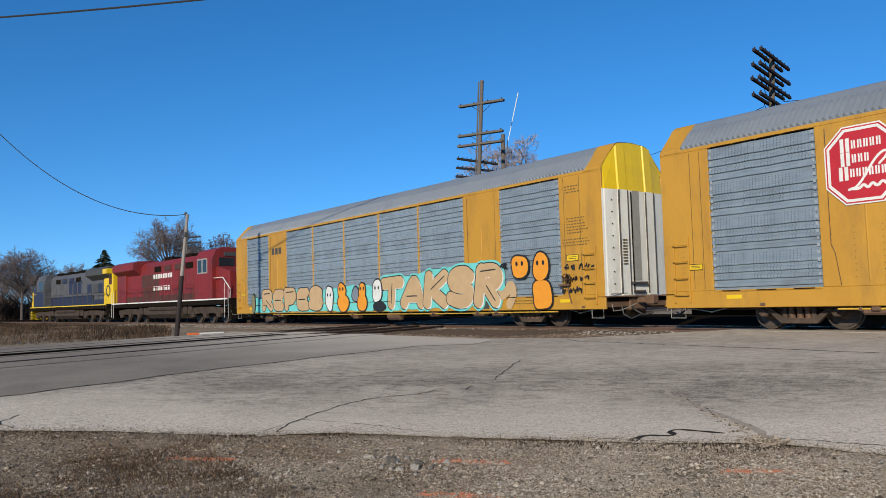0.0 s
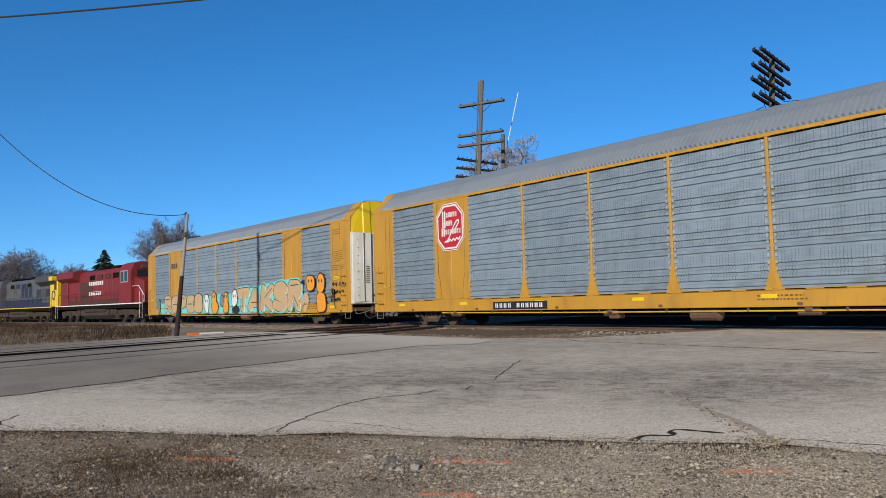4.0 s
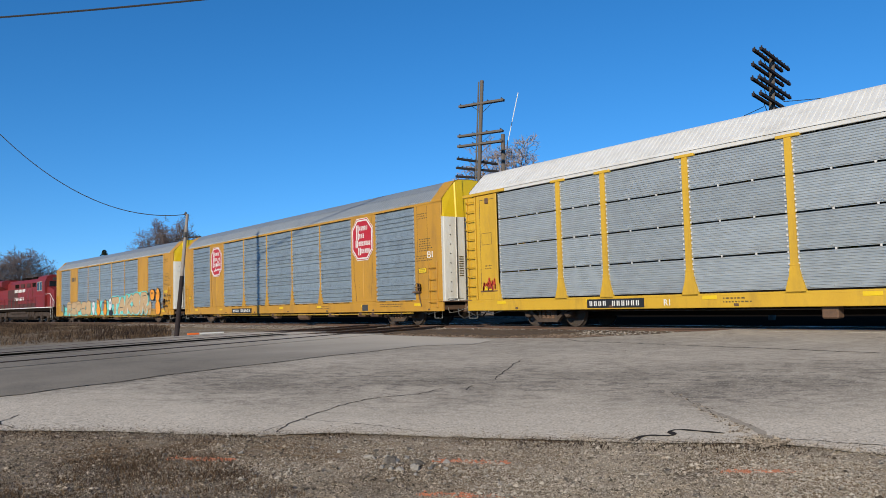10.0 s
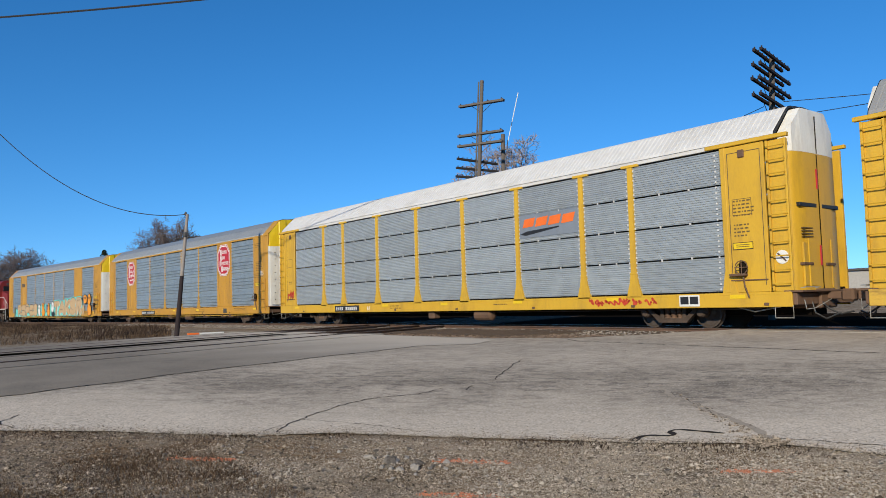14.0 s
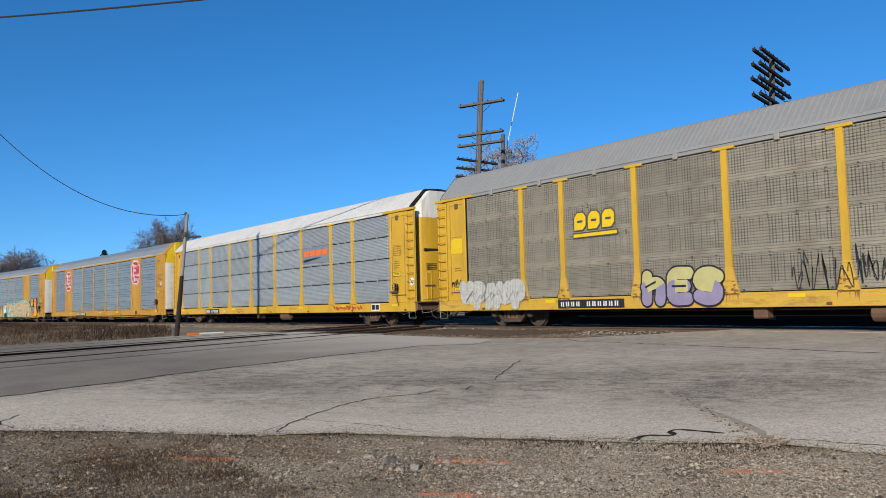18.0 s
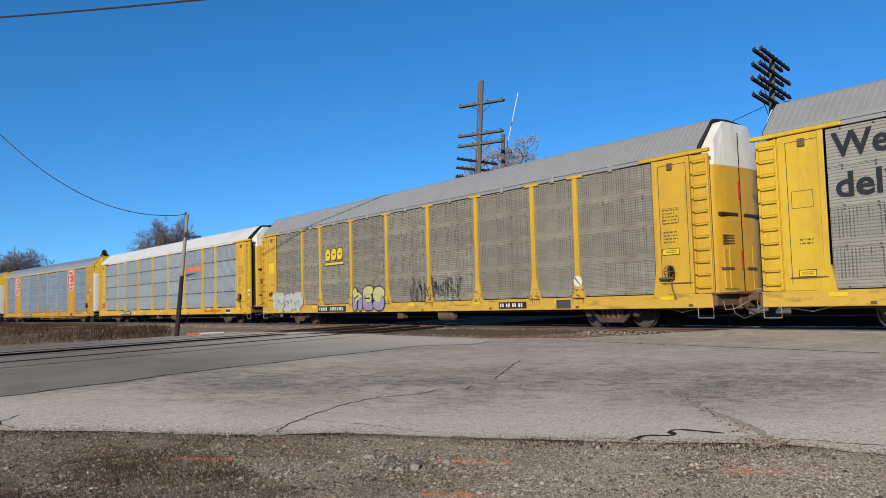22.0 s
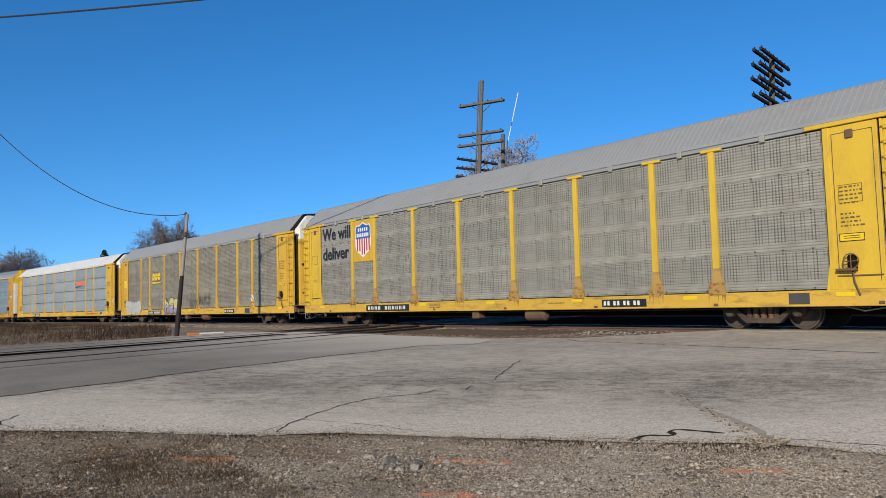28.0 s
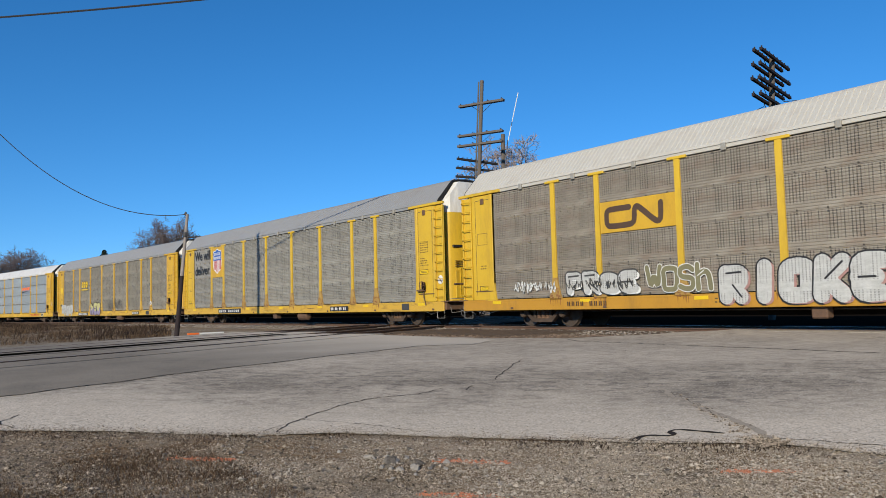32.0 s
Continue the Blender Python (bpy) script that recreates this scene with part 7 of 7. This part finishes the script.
    for s in (-1, 1):
        lamp = MB().lathe([(0, 0.12), (0.05, 0.12), (0.06, 0.09)], "x", (0, s * 0.2, 0), 10)
        part("headlight", lamp, M_PLAIN, loco, at=pose(10.5 * e, 0, 1.95) if e > 0 else pose(-10.56, 0, 1.95))
        part("end_handrail", MB().tube([(10.45 * e, s * 1.3, 1.2), (10.6 * e, s * 1.3, 2.0), (9.8 * e, s * 1.42, 2.75), (8.6 * e, s * 1.44, 2.75)], 0.028, 5), M_MARK if e > 0 else M_BRIGHT, loco, "pale bent handrail by the steps")
        gear = MB()
        for u in (-4.6, -3.7, 3.6, 4.4):
            bx(gear, u, u + 0.55, min(s * 1.05, s * 1.4), max(s * 1.05, s * 1.4), 0.55, 1.1, c=0.06)
        gear.lathe([(-2.6, 0.1), (-2.5, 0.2), (2.5, 0.2), (2.6, 0.1)], "x", (0, s * 1.28, 1.02), 10)
        part("side_gear", gear, M_LOCOTRUCK, loco, "dusty air tanks and boxes under the walkway")
    part("end_face", bx(MB(), -10.75, -8.7, -1.02, 1.02, 1.5, 4.0), end_paint, loco)
    if e < 0:
        part("radiator_end", bx(MB(), -10.53, -9.7, -1.494, 1.494, 3.97, 4.4), end_paint, loco, "yellow end of the radiator housing")
        edge = bx(MB(), 10.38, 10.62, -1.29, -1.2, 1.2, 3.0)
        bx(edge, 10.38, 10.62, 1.2, 1.29, 1.2, 3.0)
        part("nose_edge", edge, end_paint, loco, "yellow edges of the nose")
        for s in (-1, 1):
            ring = [(0.42 * math.cos(math.tau * k / 16), 0, 0.42 * math.sin(math.tau * k / 16)) for k in range(17)]
            part("end_emblem", MB().tube(ring, 0.06, 5), M_SLATE, loco, "dark ring painted on the yellow end", at=pose(9.75, s * 1.03, 2.6))
            part("end_door", bx(MB(), -10.5, -9.9, s * 1.03 - 0.015, s * 1.03 + 0.015, 3.1, 3.75, c=0.006), M_LOCODIRT, loco, "grimy hatch on the yellow end")
            part("cab_door", bx(MB(), 5.98, 6.22, s * 1.5 - 0.02, s * 1.5 + 0.02, 1.7, 3.7, c=0.008), M_SLATE, loco, "dark cab door")
            for k in range(3):
                part("equipment_box", bx(MB(), -8.2 + 1.35 * k, -7.2 + 1.35 * k, s * 0.93 - 0.03, s * 0.93 + 0.03, 2.5, 3.3, c=0.02), M_SLATE if k == 1 else hood_low, hood, "dark equipment cover")
    for a in (10.7, -10.7):
        part("pilot", bx(MB(), a - 0.12, a + 0.12, -1.4, 1.4, 0.25, 1.15), M_DARK if e > 0 or a < 0 else M_BRIGHT, loco)
        coupler(loco, a, 1 if a > 0 else -1)
    for x in (-6.9, 6.9):
        loco_truck(loco, x)
    return loco


locomotive("red diesel locomotive with dusty sides, cab towards the cars", -113.85, 1, M_LOCORED, M_MARK, M_LOCORED, M_MARK, M_LOCODIRT, M_LOCORED, M_LOCORED)
locomotive("grey and dark blue diesel locomotive with yellow ends", -136.4, -1, M_LOCOGREY, M_BRIGHT, M_SLATE, M_LOCOBLUE, M_LOCOBLUE, M_LOCOBLUE, M_BRIGHT)


# ---- wires, poles and clutter beside the tracks ----
def small_pole():
    t = thing("wooden_pole", "short leaning wooden pole, dark at its foot", "utility pole", at=pose(-26.0, 8.63, -0.15))
    top = (-0.4, 0.53, 4.35)
    n = 6
    pts = [(top[0] * i / n, top[1] * i / n, top[2] * i / n) for i in range(n + 1)]
    part("pole", MB().tube(pts[3:], 0.068, 10, 0.05), M_PALEWOOD, t, smooth=True)
    part("stained_foot", MB().tube(pts[:4], 0.088, 10, 0.07), M_BLACKISHWOOD, t, "dark lower part", smooth=True)
    part("insulator", MB().lathe([(0, 0.03), (0.08, 0.05), (0.14, 0.03)], "z", (-0.5, 0.51, 4.3), 8), M_SLATE, t)
    part("drop_wire", MB().tube([(-0.5, 0.47, 4.28), (-0.55, 0.27, 4.0), (-0.43, 0.3, 3.6), (-0.36, 0.33, 3.4)], 0.012, 4), M_WIRE, t)
    part("hook", MB().cbox(-0.31, -0.19, 0.34, 0.46, 3.55, 3.7, 0.02), M_SLATE, t)


small_pole()
UP = (-30.25, 2.45)


def utility_pole(x, y, h, label):
    t = thing("utility_pole", label, "utility pole", at=pose(x, y, -0.4))
    part("pole", MB().tube([(0, 0, h * i / 6) for i in range(7)], 0.17, 10, 0.12), M_POLEWOOD, t, smooth=True)
    arm = part("crossarm", MB().cbox(-0.9, 0.9, -0.06, 0.06, 11.3, 11.42), M_POLEWOOD, t, at=pose(0, 0.2, 0, 0, 0, -54))
    for u in (-0.8, 0.8):
        part("insulator", MB().lathe([(11.42, 0.03), (11.5, 0.05), (11.55, 0.03)], "z", (u, 0, 0), 8), M_SLATE, arm)
    return t


utility_pole(*UP, 12.6, "tall wooden utility pole beside the crossing tracks")
utility_pole(14.0, 35.1, 13.0, "wooden utility pole beyond the railway")
wire([(UP[0], UP[1], 10.94), (14.0, 35.1, 10.94)], 1.03, 0.034, "dark overhead cable between utility poles", 40)
wire([(UP[0], UP[1] + 0.12, 8.72), (-26.48, 9.12, 4.2)], 1.33, 0.014, "thin slack wire to a short wooden pole")
wire([(-14.21, 27.1, 7.97), (-6.9, 28.4, 7.3)], 0.05, 0.014, "thin wire from a telegraph pole")
wire([(-14.79, 27.25, 7.45), (-5.6, 27.1, 7.05)], 0.05, 0.014, "thin wire from a telegraph pole")
wire([(-14.99, 27.14, 7.96), (-22.5, 29.9, 7.6)], 0.06, 0.014, "thin wire from a telegraph pole")
_stub = thing("wooden_post", "short wooden post beside a telegraph pole", "utility pole", at=pose(-31.42, 28.6, -0.3))
part("post", MB().tube([(0, 0, 0), (0.04, 0.05, 5), (0.08, 0.11, 10.54)], 0.15, 8, 0.11), M_POLEWOOD, _stub)
part("mast", MB().tube([(0.27, 0.3, 10.1), (0.72, 0.79, 12.88)], 0.024, 6), M_MARK, _stub, "slanting pale thin mast")
part("mast_bracket", MB().tube([(0.08, 0.1, 9.6), (0.22, 0.26, 9.7), (0.27, 0.3, 10.2)], 0.025, 5), M_SLATE, _stub)

_arm = thing("fallen_gate_arm", "red and white striped bar lying on the ballast", "barrier arm", at=pose(-28.0, 9.7, -0.03, 0, 0, 90))
for _i, (_a, _b, _m) in enumerate(((0.0, 0.44, M_SAFETY), (0.44, 1.38, M_MARK))):
    part("segment", MB().cbox(_a, _b, -0.04, 0.04, -0.04, 0.04, 0.015), _m, _arm)

# ---- the verge ----
for _i, (_a, _b) in enumerate((((-6.35, 2.05), (-5.97, 2.42)), ((-4.82, 3.62), (-4.41, 3.96)), ((-3.13, 4.86), (-2.73, 5.22)), ((-4.15, 2.99), (-3.67, 3.36)))):
    _rnd = random.Random(300 + _i)
    _mb = MB()
    for _k in range(260):
        _f = _rnd.random()
        _x, _y = _a[0] + (_b[0] - _a[0]) * _f + _rnd.gauss(0, 0.03), _a[1] + (_b[1] - _a[1]) * _f + _rnd.gauss(0, 0.03)
        pebble(_mb, _x, _y, ground_z(_x, _y) - 0.012, _rnd.uniform(0.006, 0.014), _rnd)
    single("paint_mark", _mb, M_SPRAYORANGE, "faded orange sprayed survey mark on gravel", "paint mark", "orange survey marks", kind="stuff")


def rock(x, y, r, seed, pale):
    """An angular stone: a ball cut by random planes."""
    rnd = random.Random(seed)
    bm = bmesh.new()
    bmesh.ops.create_icosphere(bm, subdivisions=3, radius=1.0)
    cuts = []
    for _ in range(11):
        n = Vector((rnd.gauss(0, 1), rnd.gauss(0, 1), rnd.gauss(0, 1))).normalized()
        cuts.append((n, rnd.uniform(0.45, 0.8)))
    for v in bm.verts:
        p = v.co.copy()
        for n, d in cuts:
            e = p.dot(n) - d
            if e > 0:
                p -= n * e
        p *= 1 + 0.05 * noise.noise(p * 4 + Vector((seed, 0, 0)))
        v.co = Vector((p.x * 1.35, p.y * 1.05, p.z * 0.85)) * r
    me = bpy.data.meshes.new("rock")
    bm.to_mesh(me)
    bm.free()
    me.materials.append(M_PALESTONE if pale else M_ROCK)
    ob = new("rock", me)
    ob.matrix_world = pose(x, y, ground_z(x, y) - 0.014 + r * 0.35, 0, 0, rnd.uniform(0, 360))
    tagged(ob, "pale broken stone lying on the gravel" if pale else "grey broken stone lying on the gravel", "rock", "loose rocks on the verge")


for _i, (_x, _y, _r, _p) in enumerate(((-5.25, 3.27, 0.055, 1), (-4.99, 3.28, 0.075, 0), (-4.71, 3.32, 0.055, 1), (-4.76, 3.22, 0.04, 1), (-3.95, 3.49, 0.03, 1), (-3.9, 3.53, 0.025, 1), (-5.6, 3.19, 0.03, 1), (-4.71, 3.62, 0.045, 1), (-5.1, 3.4, 0.04, 0), (-4.85, 3.45, 0.05, 0), (-4.9, 3.2, 0.035, 0), (-3.38, 4.55, 0.03, 0), (-5.41, 2.37, 0.03, 0), (-5.65, 1.37, 0.025, 0), (-6.2, 2.5, 0.03, 0), (-5.9, 3.1, 0.025, 1), (-4.4, 3.9, 0.025, 1), (-4.6, 3.05, 0.03, 1), (-3.6, 4.1, 0.022, 0), (-6.7, 1.9, 0.028, 0), (-2.9, 4.2, 0.03, 0), (-3.2, 3.9, 0.025, 0), (-3.05, 4.55, 0.022, 0))):
    rock(_x, _y, _r * 0.72, 500 + _i, _p)
_rnd = random.Random(77)
for _i in range(46):
    _x, _y = (-4.87 + _rnd.gauss(0, 0.2), 3.36 + _rnd.gauss(0, 0.16)) if _i < 30 else (-7.2 + 4.2 * _rnd.random(), 2.6 + 1.4 * _rnd.random())
    if _i >= 30:
        _x, _y = _x * 0.93, _y * 0.93 + 0.2 * (_x + 5)
    rock(_x, _y, _rnd.uniform(0.01, 0.026), 600 + _i, _rnd.random() < 0.3)

# ---- cracks in the road ----
crack([(-6.67, 3.13), (-7.01, 3.49), (-7.21, 3.78), (-7.42, 4.24), (-7.56, 4.69), (-7.52, 5.05), (-7.44, 5.45), (-7.56, 5.79)], 0.016, 1)
crack([(-6.75, 2.97), (-6.89, 3.19), (-7.04, 3.54)], 0.007, 2)
crack([(-7.07, 3.58), (-6.67, 3.81), (-6.39, 3.96), (-6.04, 4.05), (-5.68, 4.11)], 0.008, 9)
crack([(-8.9, 8.4), (-8.35, 7.64), (-7.91, 7.08), (-7.55, 6.65)], 0.012, 12)
crack([(-7.42, 6.15), (-7.25, 5.91)], 0.014, 13)
crack(JOINT[1:], 0.016, 3, "dark open joint across the road", lift=0.0085)
crack([(-12.33, 13.02), (-11.37, 12.45), (-10.13, 12.34), (-8.7, 12.22), (-7.48, 12.12), (-6.43, 12.05), (-5.53, 12.03), (-4.97, 12.0), (0, 12.0)], 0.045, 4, "dark straight joint along the road")
crack([(-4.12, 5.08), (-4.2, 5.28), (-4.21, 5.4), (-4.06, 5.51), (-4.04, 5.55), (-4.16, 5.67), (-4.16, 5.78), (-4.0, 5.83), (-3.78, 5.9)], 0.046, 5, "wide tar-filled crack at the road's edge", wander=0.25)
crack([(-4.2, 5.28), (-4.21, 5.4), (-4.06, 5.51), (-4.04, 5.55)], 0.046, 15, "wide tar-filled crack at the road's edge", wander=0.2)
crack([(-5.5, 7.4), (-5.0, 7.05), (-4.67, 6.83), (-4.1, 6.49), (-3.68, 6.2), (-3.4, 5.95)], 0.07, 7, "faint grey stain along a worn seam", "road_stain", M_STAIN)
crack([(-5.34, 7.29), (-4.67, 6.83), (-4.1, 6.49)], 0.004, 17)
crack([(-8.5, 1.25), (-8.93, 1.19), (-9.24, 1.39)], 0.012, 8)
crack([(-3.5, 5.95), (-3.2, 6.1), (-2.9, 6.15), (-2.2, 6.5)], 0.012, 10)
crack([(-4.5, 5.0), (-4.2, 5.2), (-3.9, 5.38), (-3.6, 5.6)], 0.01, 6)
_rnd = random.Random(91)
for _i in range(26):
    _x, _y = -6.2 - 5.0 * _rnd.random(), 3.2 + 7.5 * _rnd.random()
    _l = _rnd.uniform(0.1, 0.55)
    if road_side(_x, _y):
        crack([(_x, _y), (_x + 0.62 * _l, _y + 0.78 * _l)], _rnd.uniform(0.004, 0.009), 400 + _i, "short hairline crack in the road")


# ---- weeds, trees and distance ----
def weeds(n, seed, place, hmin, hmax, mtl, name, label, wide=0.012, uneven=1.0):
    rnd = random.Random(seed)
    mb = MB()
    for _ in range(n):
        x, y, z = place(rnd)
        if uneven > 1.2 and noise.noise((x * 0.16, y * 0.45, seed)) + 0.5 * noise.noise((x * 0.7, y * 1.3, seed)) < rnd.uniform(-0.45, 0.1):
            continue
        h = rnd.uniform(hmin, hmax) * max(0.25, 0.8 + uneven * noise.noise((x * 0.22, y * 0.5, seed)) + 0.5 * uneven * noise.noise((x * 1.1, y * 1.4, seed)))
        a = rnd.uniform(0, math.tau)
        w = wide * rnd.uniform(0.6, 1.6)
        dx, dy = math.cos(a) * w, math.sin(a) * w
        lx, ly = rnd.gauss(0, h * 0.35), rnd.gauss(0, h * 0.35)
        mb.add([(x - dx, y - dy, z), (x + dx, y + dy, z), (x + dx * 0.7 + lx * 0.5, y + dy * 0.7 + ly * 0.5, z + h * 0.6), (x + lx, y + ly, z + h)], [(0, 1, 2), (0, 2, 3)])
    return single(name, mb, mtl, label, "weeds", kind="stuff")


def strip(rnd):
    q = rnd.uniform(-110, -29)
    k = rnd.random()
    x, y, _ = along(q, -3.2)
    f = min(1.0, (q + 110) / 81)
    low = max(0.12 * -x + 0.3, 2.6 + (-24.0 - x) / -0.45 if x > -24 else 0.0)
    yy = low + (y - low) * k
    if yy > 0.325 * -x:
        yy = 0.325 * -x - rnd.random() * 3
    while x > -24.2 - 0.45 * (yy - 2.6):
        x -= 1.0
    return x, yy, -0.15


weeds(40000, 70, strip, 0.03, 0.15, M_WEED, "dry_weeds", "dry brown weeds between the tracks", 0.011, 1.4)
weeds(15000, 71, strip, 0.04, 0.23, M_BRUSH, "low_brush", "dark leafless low brush between the tracks", 0.013, 2.2)
EDGE = [(-8.46, 1.13), (-7.73, 1.97), (-6.87, 2.73), (-6.24, 3.56), (-5.43, 4.15), (-4.6, 4.81), (-4.09, 5.14), (-3.31, 5.85), (-2.54, 6.0)]
EDGE_PTS = lerp_list(EDGE, 400)


def by_edge(rnd):
    x, y = EDGE_PTS[rnd.randrange(400)]
    while noise.noise((x * 2.1, y * 2.1, 6)) < rnd.uniform(-0.5, 0.5):
        x, y = EDGE_PTS[rnd.randrange(400)]
    k = 1 - 0.045 * rnd.random() ** 2 + 0.004
    x, y = x * k + rnd.gauss(0, 0.02), y * k + rnd.gauss(0, 0.02)
    return x, y, ground_z(x, y) - 0.02


def on_verge(rnd):
    x, y = -6.8 + 3.0 * rnd.random(), 0.7 + 1.7 * rnd.random()
    return x, y, ground_z(x, y) - 0.02


weeds(4200, 73, by_edge, 0.008, 0.035, M_BRUSH, "edge_grass", "dead grass along the road's edge", 0.004)
weeds(30000, 74, on_verge, 0.008, 0.03, M_WEED, "dead_grass", "flattened dead grass on the verge", 0.003)

build_tree(171, -123.6, 39.95, 15.3, 5.3, "large bare tree with a broad rounded crown", 1.25)
build_tree(102, -125.6, 49.5, 13.9, 2.3, "bare tree beyond the train", 0.7)
build_tree(103, -138.3, 21.3, 11.0, 4.9, "bare spreading tree at the end of the tracks", 1.2)
build_tree(105, -146.8, 30.7, 9.6, 3.4, "bare tree in the distance", 0.8)
build_tree(106, -165, 27.5, 9.0, 3.4, "bare tree in the distance", 0.7)
build_tree(104, -148, 14.0, 10.6, 4.2, "bare spreading tree at the end of the tracks")
build_tree(108, -46.0, 43.0, 14.6, 4.0, "slender bare tree behind the railway", 0.6, M_PALETWIG)
build_tree(109, -49.5, 45.5, 13.2, 3.8, "slender bare tree behind the railway", 0.5, M_PALETWIG)
build_conifer(-129.2, 31.5, 10.9)


def far_woods():
    """A belt of leafless trees far behind the tracks."""
    rnd = random.Random(12)
    mb = MB()
    for i in range(16):
        wood, tw = tree_mesh(700 + i, 10.0, 3.9, 0.2, 0.4)
        k = rnd.uniform(7.5, 12.5) / max(v[2] for v in wood.v + tw.v)
        x, y = -172 - 16 * rnd.random(), 6 + 48 * (i + rnd.random()) / 16
        for m in (wood, tw):
            mb.add([(x + a * k, y + b * k, c * k - 0.3) for a, b, c in m.v], m.f)
    single("far_woods", mb, M_TWIG, "leafless grey woods in the distance", "woods", kind="stuff")


far_woods()


def far_brush(rnd):
    f = rnd.random()
    return -170 + 20 * rnd.random(), 15 + 30 * f, -0.2


weeds(7000, 75, far_brush, 0.8, 4.2, M_BRUSH, "far_brush", "dark leafless thicket in the distance", 0.06)


def house(x, y, rz):
    t = thing("house", "small brown gabled house in the distance", "house", at=pose(x, y, -0.15, 0, 0, rz))
    part("wall", MB().prism([(-4, 0), (4, 0), (4, 3.0), (0, 5.6), (-4, 3.0)], "x", -5, 5), M_HOUSE, t)
    part("roof", MB().prism([(-4.5, 2.75), (0, 5.75), (4.5, 2.75), (4.5, 3.0), (0, 6.0), (-4.5, 3.0)], "x", -5.4, 5.4), M_SHINGLE, t)
    for yy in (-2.2, 1.2):
        w = part("window", MB().cbox(4.98, 5.06, yy, yy + 1.1, 1.0, 2.3), M_FARWALL, t, "pale window frame")
        part("pane", MB().cbox(5.05, 5.09, yy + 0.1, yy + 1.0, 1.1, 2.2), M_GLASS, w)


house(-176, 20.5, 5)
_w = thing("warehouse", "low pale building far beyond the crossing", "building", at=pose(-62, 140, -0.2, 0, 0, 0))
part("wall", MB().cbox(-16, 16, -6, 6, 0, 4.6, 0.05), M_FARWALL, _w)
part("roof", MB().cbox(-16.4, 16.4, -6.4, 6.4, 4.6, 5.0, 0.05), M_SHINGLE, _w)


# ---- what moves ----
def motions():
    for car, s, trucks in TRAIN:
        rows = []
        for k in range(17):
            t = 2.0 * k
            q = s - gone(t)
            xa, ya, _ = along(q - trucks)
            xb, yb, _ = along(q + trucks)
            rows.append((t, pose((xa + xb) / 2, (ya + yb) / 2, 0, 0, 0, math.degrees(math.atan2(yb - ya, xb - xa)))))
        walk(car, rows)
    for w, x, r in SPIN:
        walk(w, [(t, pose(x, 0, r, 0, -math.degrees((gone(t) - gone(0)) / r), 0)) for t in [32 * k / 240 for k in range(241)]])


motions()
